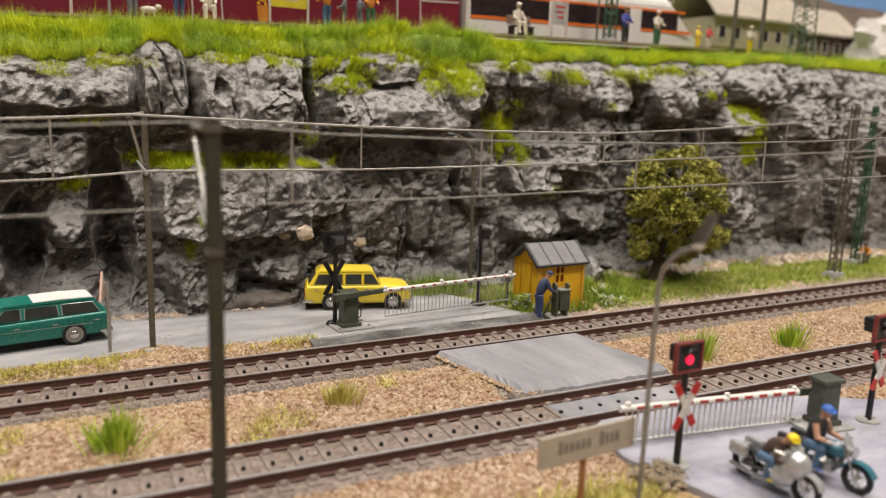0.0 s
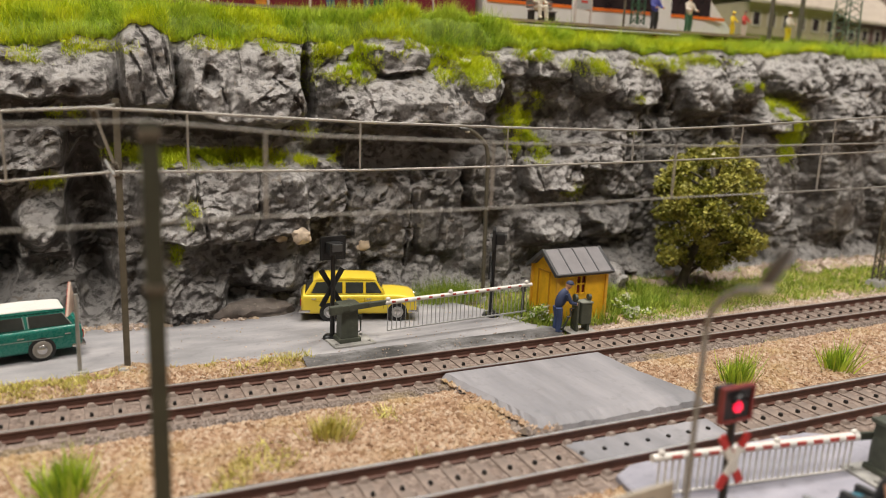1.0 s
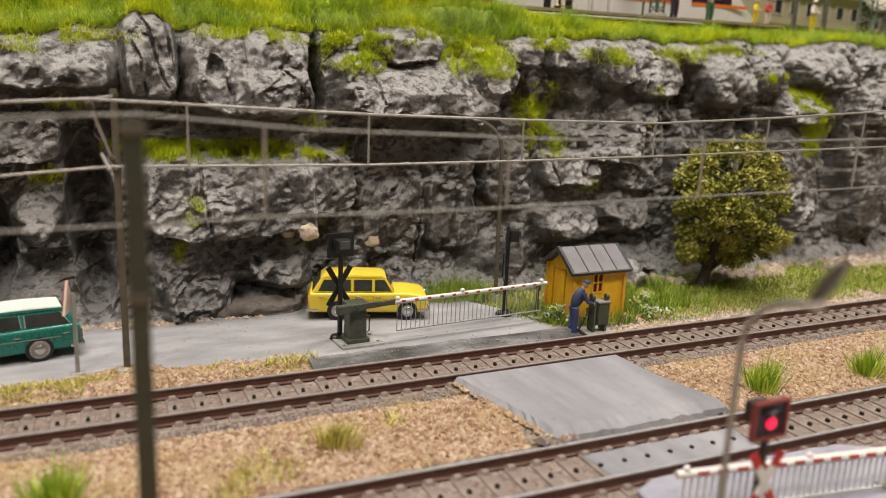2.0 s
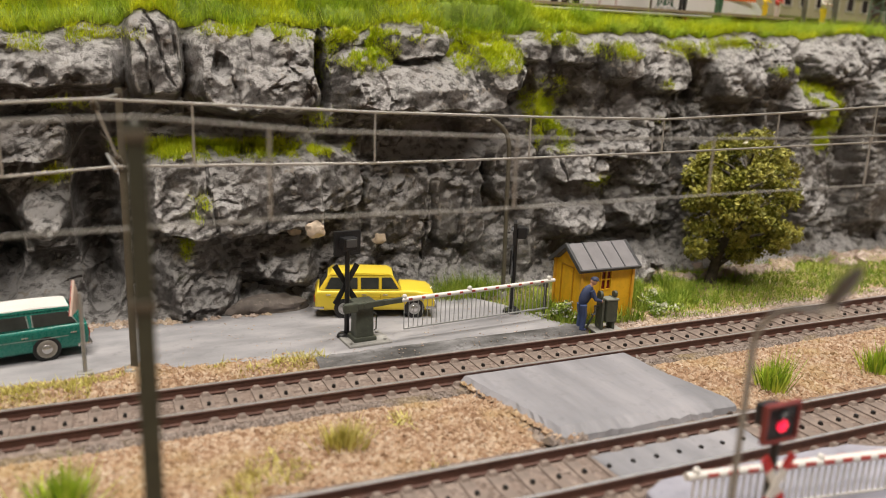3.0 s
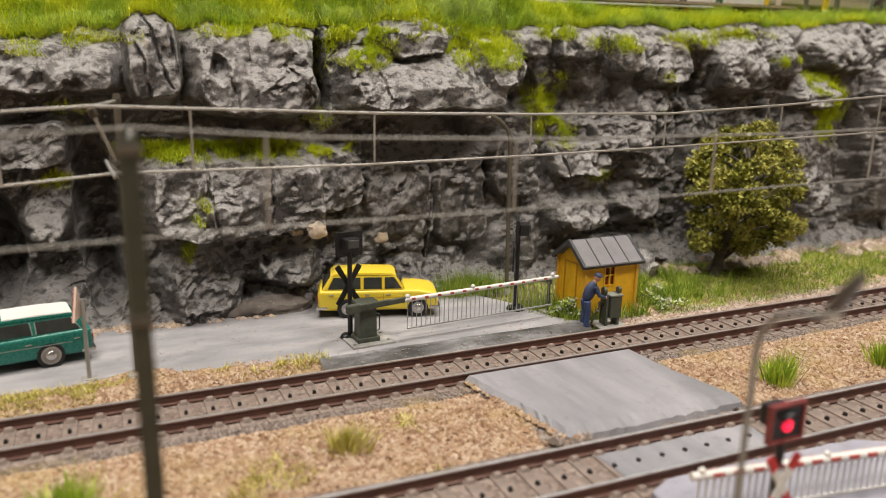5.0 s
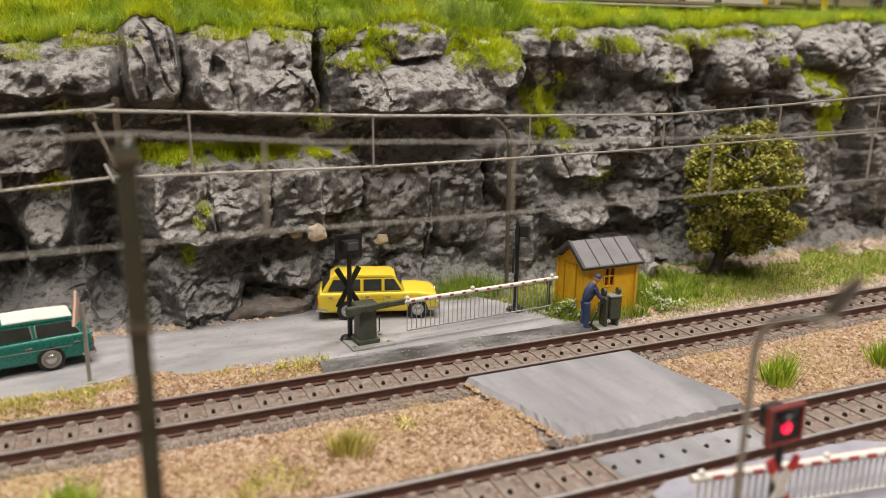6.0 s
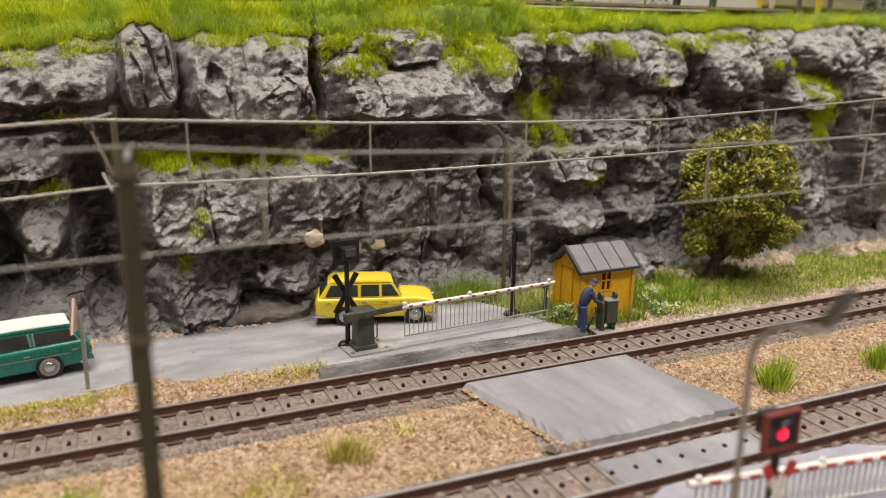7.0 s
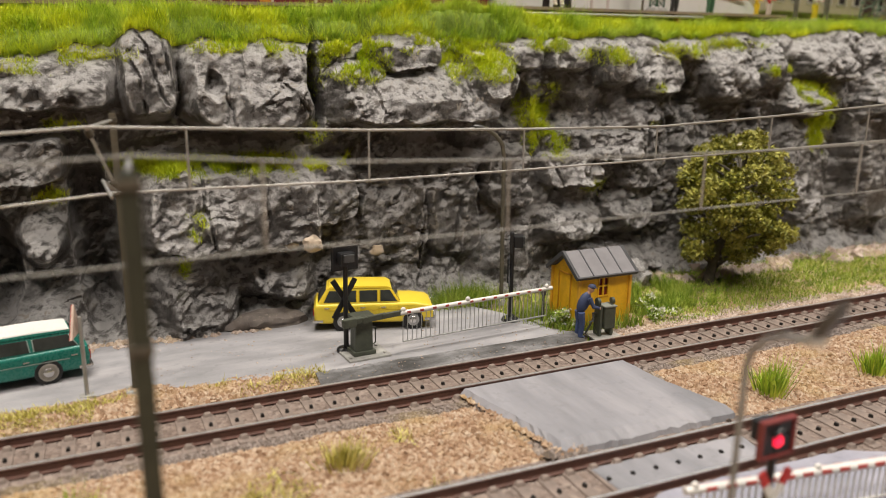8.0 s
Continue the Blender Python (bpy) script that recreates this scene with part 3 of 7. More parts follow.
# ---- tracks ----
def rail_profile():
    return [(-0.14, -0.25), (0.14, -0.25), (0.14, -0.225), (0.035, -0.2), (0.03, -0.075), (0.055, -0.05), (0.055, -0.012), (0.04, 0.0), (-0.04, 0.0), (-0.055, -0.012), (-0.055, -0.05), (-0.03, -0.075), (-0.035, -0.2), (-0.14, -0.225)]


def track(at, rz, x0, x1, gauge, label):
    t = thing("railway_track", label, "railway track", at, "model railway tracks", rz=rz)
    for side in (-1, 1):
        bm = B()
        prism(bm, [(side * gauge / 2 + p[0], p[1]) for p in rail_profile()], "x", x0, x1)
        rail = part("rail", bm, M["rail_rust"], t)
        bm = B()
        box(bm, ((x0 + x1) / 2, side * gauge / 2, 0.003), (x1 - x0, 0.085, 0.012))
        part("rail_head", bm, M["rail_top"], rail, "worn bright rail head")
    bm = B()
    prism(bm, [(-1.75, -0.42), (-1.4, -0.285), (1.4, -0.285), (1.75, -0.42)], "x", x0, x1)
    part("ballast_bed", bm, M["bed"], t, "grey moulded ballast bed")
    # one sleeper with its four rail chairs, shared by all
    bm = B()
    box(bm, (0, 0, -0.283), (0.33, 2.5, 0.085), 0.025)
    for side in (-1, 1):
        for k in (-1, 1):
            box(bm, (0, side * gauge / 2 + k * 0.19, -0.205), (0.27, 0.22, 0.12), 0.025, taper=0.55)
    sleeper_mesh = mesh_of("sleeper", bm, M["sleeper"])
    bm = B()
    box(bm, (0, 0, -0.21), (0.1, 0.12, 0.12), 0.02, taper=0.8)
    stud_mesh = mesh_of("contact_stud", bm, M["stud"])
    step, first = 0.673, 1.694 % 0.673
    k = math.ceil((x0 - first) / step)
    while first + k * step < x1:
        x = first + k * step
        s = new("sleeper", sleeper_mesh)
        s.parent = t
        s.location = (x * U, 0, 0)
        d = new("contact_stud", stud_mesh)
        d.parent = s
        k += 1
    return t


track((0, 22.72, 0), 0.0, -9.0, 62.0, 1.62, "brown railed model track on grey ballast beside the road")
track((10, 16.36, 0), -1.45, -19.0, 50.0, 1.62, "brown railed model track on grey ballast at the front crossing")


def hall():
    m_wall = paint("pale_hall_wall", (0.5, 0.48, 0.45, 1), 0.8, vary=0.1, per_u=0.05)
    m_floor = paint("dark_hall_floor", (0.12, 0.11, 0.1, 1), 0.7, vary=0.2, per_u=0.1)
    for name, c, s, label in (("wall_north", (20, 150, 25), (500, 4, 260), "pale hall wall"), ("wall_south", (20, -250, 25), (500, 4, 260), "pale hall wall"),
                              ("wall_west", (-230, -50, 25), (4, 396, 260), "pale hall wall"), ("wall_east", (270, -50, 25), (4, 396, 260), "pale hall wall")):
        bm = B()
        box(bm, c, s)
        tagged(part(name, bm, m_wall), label, "wall", kind="structure")
    bm = B()
    box(bm, (20, -50, -107), (500, 400, 4))
    tagged(part("floor", bm, m_floor), "dark hall floor", "floor", kind="structure")
    bm = B()
    box(bm, (20, -50, 157), (500, 400, 4))
    tagged(part("ceiling", bm, m_wall), "pale hall ceiling", "ceiling", kind="structure")
    for x, y, w in LAMPS:
        t = thing("ceiling_lamp", "white rectangular ceiling lamp panel", "lamp", (x, y, LAMP_Z), "ceiling lamps")
        bm = B()
        box(bm, (0, 0, 2.5), (56, 32, 5), 0.5)
        part("housing", bm, M["white"], t)


hall()


M["dark_grey"] = paint("dark_grey_metal", (0.10, 0.10, 0.10, 1), 0.4, 0.4)


# ---- masts and overhead lines ----
def wire_part(name, points, r, parent, material=None, n=6):
    bm = B()
    tube(bm, points, r, n)
    return part(name, bm, material or M["wire"], parent, smooth=True)


def catenary(label, messenger, contact, droppers, y_of, r=0.032, key="wire"):
    t = thing("overhead_line", label, "overhead line", (0, 0, 0), "overhead lines")

    def z_at(pts, x):
        return float(np.interp(x, [p[0] for p in pts], [p[1] for p in pts]))
    wire_part("messenger_wire", [(x, y_of(x), z) for x, z in messenger], r * 1.15, t, M[key])
    wire_part("contact_wire", [(x, y_of(x), z) for x, z in contact], r, t, M[key])
    for x in droppers:
        wire_part("dropper", [(x, y_of(x), z_at(messenger, x)), (x + 0.01, y_of(x), z_at(contact, x))], max(0.027, r * 0.95), t, M["wire"])
    return t


catenary("thin grey overhead line above the track by the road", [(-9, 6.9), (0.2, 7.4), (2.1, 7.53), (9.06, 7.33), (13.96, 7.27), (19.05, 7.26), (24.19, 7.53), (29.3, 7.86), (36.6, 8.35), (44, 8.0), (62, 8.4)],
         [(-9, 5.45), (0.14, 5.76), (2.5, 5.96), (8.98, 5.96), (13.87, 6.05), (19.38, 6.19), (29.3, 6.5), (36.6, 6.72), (62, 7.2)],
         [-4.2, 0.15, 4.29, 9.0, 13.9, 18.95, 24.1, 29.2, 33.6, 40.5, 45], lambda x: 23.2 + 0.001 * x)
catenary("thin grey overhead line above the front track", [(-12, 6.9), (-3, 7.3), (2.75, 7.58), (5.5, 7.38), (10.44, 7.27), (16.6, 7.28), (22, 7.42), (30, 7.8), (46, 8.2)],
         [(-12, 5.5), (0.77, 5.8), (4.9, 5.9), (8.65, 5.91), (14.2, 6.04), (20, 6.15), (30, 6.4), (46, 6.9)], [-4.0, 4.71, 9.39, 14.26, 19.2, 24.5, 29.5], lambda x: 16.42 - 0.015 * x, 0.019, "wire_dull")


def line_mast(at, height, label, material, arm, r=0.115):
    """A tapered steel post on a concrete foot, with a bracket that holds the overhead line."""
    t = thing("overhead_line_mast", label, "mast", at, "overhead line masts")
    bm = B()
    box(bm, (0, 0, 0.02), (0.62, 0.62, 0.34), 0.06, taper=0.85)
    part("foot", bm, M["concrete"], t, "small concrete foot")
    bm = B()
    half, web, fl = r, r * 0.22, r * 0.45
    outline = [(-half, -half), (half, -half), (half, -half + fl), (web, -half + fl), (web, half - fl), (half, half - fl), (half, half), (-half, half), (-half, half - fl), (-web, half - fl), (-web, -half + fl), (-half, -half + fl)]
    prism(bm, outline, "z", 0.1, height)
    part("post", bm, material, t)
    if arm:
        dx, dy, z_low, z_high, z_contact = arm
        bracket = wire_part("bracket", [(0, 0.9 * r, z_low), (dx, dy, z_high), (0, 0.9 * r, z_high + 0.05)], 0.045, t, M["wire"], 8)
        bm = B()
        tube(bm, [(0, 0, z_low), (dx * 0.6, dy * 0.72, z_contact + 0.28), (dx * 0.35, dy * 1.2, z_contact)], 0.04, 8)
        part("registration_arm", bm, M["wire"], t, smooth=True)
        for f in (0.12, 0.9):
            bm = B()
            a = Vector((0, 0, z_low)).lerp(Vector((dx, dy, z_high)), f)
            b = Vector((0, 0, z_low)).lerp(Vector((dx, dy, z_high)), f + 0.1)
            for k in range(3):
                rod(bm, a.lerp(b, k / 3), a.lerp(b, k / 3 + 0.16), 0.10, 0.07, 10)
            part("insulator", bm, M["bark"], t, "brown ribbed insulator", smooth=True)
        for z in (z_low, z_high + 0.05):
            bm = B()
            box(bm, (0, 0, z), (r * 2.5, r * 2.6, 0.14), 0.02)
            part("clamp", bm, M["bark"], t, "rusty clamp")
    return t


line_mast((2.72, 25.25, -0.1), 7.83, "weathered brown steel overhead line mast beside the road", M["mast"], (-0.62, -1.95, 5.72, 7.6, 6.0), 0.085)
line_mast((2.53, 13.55, -0.3), 8.0, "dark olive steel overhead line mast beside the front track", M["mast_dark"], (0.14, 2.8, 5.75, 7.8, 6.1), 0.118)


def lattice_mast(at, height, label, material, arm=0.0, w=0.42):
    t = thing("lattice_mast", label, "mast", at, "lattice masts")
    bm = B()
    box(bm, (0, 0, 0.1), (1.0, 0.9, 0.4), 0.06, taper=0.75)
    part("foot", bm, M["concrete"], t, "square concrete foot")
    for sx in (-1, 1):
        for sy in (-1, 1):
            bm = B()
            rod(bm, (sx * w / 2, sy * w / 2, 0.25), (sx * w * 0.3, sy * w * 0.3, height), 0.045, 0.04, 6)
            part("leg", bm, material, t)
    n = int(height / 0.42)
    for i in range(n):
        bm = B()
        za, zb = 0.3 + i * (height - 0.35) / n, 0.3 + (i + 1) * (height - 0.35) / n
        ka, kb = w / 2 - w * 0.2 * za / height, w / 2 - w * 0.2 * zb / height
        s = 1 if i % 2 else -1
        for sy in (-1, 1):
            rod(bm, (-s * ka, sy * ka, za), (s * kb, sy * kb, zb), 0.028, n=5)
            rod(bm, (sy * ka, -s * ka, za), (sy * kb, s * kb, zb), 0.028, n=5)
        part("brace", bm, material, t)
    if arm:
        bm = B()
        tube(bm, [(0, 0, 6.6), (arm, -2.0, 8.3), (0, 0, 8.3)], 0.05, 6)
        tube(bm, [(0, 0, 6.3), (arm * 1.1, -2.2, 6.7)], 0.05, 6)
        part("bracket", bm, M["wire"], t, smooth=True)
    return t


lattice_mast((36.9, 25.3, -0.15), 8.95, "grey brown lattice mast on a concrete foot beside the track", M["mast"], 0.5)
lattice_mast((41.5, 27.2, -0.15), 9.1, "dark green lattice mast beside the track", M["mast_green"], 0.0, 0.34)


def street_lamp(at, points, r, label, head_dir, material):
    t = thing("street_lamp", label, "street lamp", at, "street lamps")
    bm = B()
    rod(bm, (0, 0, -0.05), (0, 0, 0.18), 0.2, 0.15, 14)
    part("base", bm, M["concrete"], t, smooth=True)
    bm = B()
    tube(bm, points, r, 8)
    pole = part("pole", bm, material, t, smooth=True)
    d = Vector(head_dir)
    bm = B()
    m = ball(bm, (0, 0, 0), (d.length * 0.6, 0.13, 0.075), 14, 8)
    bmesh.ops.transform(bm, matrix=Matrix.Translation(Vector(points[-1]) + d * 0.5) @ d.to_track_quat("X", "Z").to_matrix().to_4x4(), verts=m)
    head = part("lamp_head", bm, M["dark_grey"], t, "dark grey paddle-shaped lamp head", smooth=True)
    bm = B()
    ball(bm, Vector(points[-1]) + d * 0.18 + Vector((0, 0, -0.07)), (0.1, 0.1, 0.07), 12, 8)
    part("bulb", bm, M["white"], head, "white unlit bulb", smooth=True)
    return t


street_lamp((16.5, 28.75, -0.1), [(0, 0, 0), (-0.1, 0, 5.9), (-0.2, 0, 6.35), (-0.45, 0, 6.65), (-0.75, 0, 6.85), (-1.0, 0, 6.98)], 0.085, "thin grey curved street lamp behind the road", (-0.42, 0, 0.06), M["mast"])
street_lamp((10.75, 11.4, -0.2), [(0, 0, 0), (0.0, 0, 4.9), (-0.06, -0.12, 5.2), (-0.25, -0.5, 5.55), (-0.6, -1.1, 5.85), (-1.05, -1.85, 6.08)], 0.05, "slim grey street lamp with a curved arm by the front road", (-0.1, -0.4, 0.62), M["wire_dull"])


# ---- level crossing: signals and barriers ----
def lens(bm, c, r):
    ball(bm, c, (r, r * 0.5, r), 16, 10)


def crossing_signal(at, rz, label, lit, glow=False, drop=0.0, cross=1.95, span=1.24):
    """A black post with a light box on top and a crossed board below; its face looks along -y."""
    k = 0.84 if lit else 0.88
    t = thing("crossing_signal", label, "signal", at, "level crossing signals", rz=rz)
    bm = B()
    rod(bm, (0, 0, 0.0), (0, 0, 0.12), 0.34, 0.3, 16)
    for a in (-1, 1):
        ball(bm, (0.2 * a, 0.05, 0.1), (0.16, 0.16, 0.1), 10, 6)
    part("base", bm, M["black"] if not lit else M["concrete"], t, smooth=True)
    bm = B()
    rod(bm, (0, 0, 0.05), (0, 0, 3.0 - drop), 0.085, 0.075, 10)
    part("post", bm, M["black"], t, smooth=True)
    bm = B()
    box(bm, (0, -0.02, 3.02), (0.92 * k, 0.07, 0.8 * k), 0.015)
    board = part("light_board", bm, M["black"], t, "black square light board", at=(0, 0, -drop))
    bm = B()
    for dx, dz, sx, sz in ((0, 0.41, 1.0, 0.07), (0, -0.41, 1.0, 0.07), (-0.47, 0, 0.07, 0.8), (0.47, 0, 0.07, 0.8)):
        box(bm, (dx * k, -0.04, 3.02 + dz * k), (sx * k, 0.12, sz * k), 0.01)
    part("rim", bm, M["rim_red"] if lit else M["black"], board, "dull red rim" if lit else "")
    bm = B()
    box(bm, (0.05, 0.2, 3.05), (0.5, 0.36, 0.42), 0.05)
    part("lamp_housing", bm, M["black"], t, "black lamp housing behind the board", at=(0, 0, -drop))
    bm = B()
    box(bm, (0.05, 0.4, 3.1), (0.36, 0.08, 0.26), 0.03)
    part("housing_lid", bm, M["dark_grey"], t, "grey lid", at=(0, 0, -drop))
    bm = B()
    lens(bm, (0.02, -0.07, 2.96), 0.118)
    part("lamp_lens", bm, M["red_light"] if glow else M["dark_lens"], t, "glowing red lens" if glow else "dark unlit lens", smooth=True, at=(0, 0, -drop))
    bm = B()
    rod(bm, (0.02, -0.06, 3.06), (0.02, -0.17, 3.05), 0.2, 0.19, 14, caps=False)
    bm.faces.ensure_lookup_table()
    bmesh.ops.delete(bm, geom=[f for f in bm.faces if f.calc_center_median().z < 3.08], context="FACES")
    bmesh.ops.solidify(bm, geom=bm.faces[:], thickness=0.02)
    part("visor", bm, M["black"], t, "black curved visor", smooth=True, at=(0, 0, -drop))
    for s in (-1, 1):
        bm = B()
        box(bm, (0, -0.11 - 0.03 * s, cross), (0.17, 0.05, span), 0.012, ry=s * 31)
        arm = part("cross_board", bm, M["white"] if lit else M["cross_back"], t, "white crossed board" if lit else "dark back of a crossed board")
        for e in (-1, 1):
            bm = B()
            d = Vector((math.sin(radians(s * 31)), 0, math.cos(radians(31)))) * ((span / 2 - 0.15) * e)
            box(bm, (d.x, -0.11 - 0.03 * s, cross + d.z), (0.178, 0.058, 0.32), 0.012, ry=s * 31)
            part("board_end", bm, M["red"] if lit else M["cross_back"], arm, "red board end" if lit else "")
    return t


M["rim_red"] = paint("dull_red_rim", (0.20, 0.035, 0.03, 1), 0.5)
M["dark_lens"] = paint("dark_glass_lens", (0.04, 0.012, 0.012, 1), 0.1, spec=0.8)
M["cross_back"] = paint("black_board_back", (0.013, 0.013, 0.014, 1), 0.5)
crossing_signal((12.93, 12.5, -0.2), 0, "crossing signal with a lit red lamp and red-white crossed boards", True, True, 0.24, 1.62)
crossing_signal((19.95, 12.3, -0.2), 4, "crossing signal with a dark lamp and red-white crossed boards", True, False, 0.24, 1.62)
crossing_signal((9.15, 25.98, -0.05), 187, "crossing signal seen from its black back beside the barrier", False, False, -0.12, 1.78, 1.45)
crossing_signal((15.66, 26.6, -0.05), 240, "black crossing signal seen from the side by the grass", False)


def barrier(at, rz, label, length, z0=1.24, mark=0.13, bar=0.017, boom_r=0.085, bar_key="grey", x0=0.62, drop=0.84):
    """A counterweighted crossing barrier: machine box on a slab, striped boom along +x, hanging grille, support post."""
    t = thing("crossing_barrier", label, "barrier", at, "level crossing barriers", rz=rz)
    bm = B()
    box(bm, (0.1, 0.1, 0.05), (1.45, 1.1, 0.1), 0.03)
    part("base_slab", bm, M["concrete"], t, "mossy concrete slab")
    bm = B()
    box(bm, (0, 0.1, 0.7), (0.62, 0.5, 1.2), 0.05, taper=0.93)
    box(bm, (0, 0.1, 1.34), (0.72, 0.6, 0.12), 0.03)
    box(bm, (0, 0.1, 0.17), (0.76, 0.64, 0.14), 0.03)
    body = part("machine_box", bm, M["crank"], t, "grey-green machine box")
    bm = B()
    tube(bm, [(0.32, 0.0, 0.95), (0.44, 0.0, 0.92), (0.44, 0.0, 0.42), (0.36, 0.0, 0.36)], 0.022, 6)
    part("crank_handle", bm, M["crank"], body, smooth=True)
    for x, y in ((-0.5, -0.25), (0.65, -0.25), (0.65, 0.45)):
        bm = B()
        rod(bm, (x, y, 0.09), (x, y, 0.15), 0.06, 0.05, 6)
        part("bolt", bm, M["concrete"], t)
    bm = B()
    box(bm, (-0.05, -0.26, z0 - 0.04), (1.5, 0.1, 0.2), 0.03, ry=-3)
    box(bm, (-0.55, -0.26, z0 - 0.07), (0.45, 0.2, 0.3), 0.05, ry=-3)
    rod(bm, (-0.02, -0.12, z0 - 0.04), (-0.02, -0.36, z0 - 0.04), 0.11, n=12)
    part("counterweight_arm", bm, M["crank"], t, "grey-green counterweight arm")
    bm = B()
    box(bm, ((0.6 + x0) / 2, -0.26, z0), (x0 - 0.5, 0.13, 0.17), 0.03, ry=-2)
    part("boom_socket", bm, M["crank"], t, "grey-green boom socket")
    bm = B()
    rod(bm, (x0, -0.26, z0), (x0 + length, -0.26, z0 + 0.08), boom_r, boom_r * 0.8, 10)
    boom = part("boom", bm, M["white"], t, "off-white boom with red marks", smooth=True)
    n = int(length / 0.5)
    for i in range(n):
        x = x0 + 0.3 + i * (length - 0.4) / n
        z = z0 + 0.08 * (x - x0) / length
        r = boom_r * (1.0 - 0.2 * (x - x0) / length)
        bm = B()
        box(bm, (x, -0.26, z + 0.2 * r), (mark, 2 * r + 0.012, r * 0.85), 0.006, ry=-1)
        part("red_mark", bm, M["mark_red"], boom)
    for f in (0.02, 0.42, 0.96):
        bm = B()
        ball(bm, (x0 + f * length, -0.26, z0 + 0.1 + 0.08 * f), (0.09, 0.07, 0.09), 10, 8)
        part("boom_clip", bm, M["white"], boom, smooth=True)
    g0, g1, gz = x0 + 0.12, x0 + length - 0.2, z0 - drop
    bm = B()
    rod(bm, (g0, -0.26, gz), (g1, -0.26, gz + 0.05), 0.03, n=6)
    grille = part("grille", bm, M[bar_key], t, "thin grey hanging grille", smooth=True)
    k = int((g1 - g0) / 0.165)
    for i in range(k + 1):
        x = g0 + (g1 - g0) * i / k
        bm = B()
        rod(bm, (x, -0.26, z0 + 0.03), (x, -0.26, gz), bar, n=5)
        part("grille_bar", bm, M[bar_key], grille)
    return t


M["mark_red"] = paint("faded_red_marks", (0.42, 0.06, 0.045, 1), 0.5)
rear = barrier((9.5, 25.35, -0.05), 3.6, "lowered red-white barrier with a hanging grille behind the track", 6.05, 1.36, bar=0.014, x0=1.18, drop=0.98)
front = barrier((18.45, 12.75, -0.16), 171.5, "lowered red-white barrier with hanging grille on the front road", 5.6, 0.9, 0.26, 0.026, 0.11, "white")


def rest_post(at, label):
    t = thing("barrier_rest", label, "post", at, "barrier rest posts")
    bm = B()
    box(bm, (0, 0, 0.05), (0.5, 0.42, 0.1), 0.03)
    part("base_slab", bm, M["concrete"], t)
    bm = B()
    rod(bm, (0, 0, 0.08), (0, 0, 1.15), 0.06, 0.055, 8)
    for s in (-1, 1):
        box(bm, (0, s * 0.08, 1.2), (0.1, 0.04, 0.18), 0.01)
    box(bm, (0, 0, 1.12), (0.12, 0.2, 0.05), 0.01)
    part("forked_post", bm, M["dark_grey"], t)


rest_post((16.62, 25.9, -0.06), "dark forked post beside the grass verge")


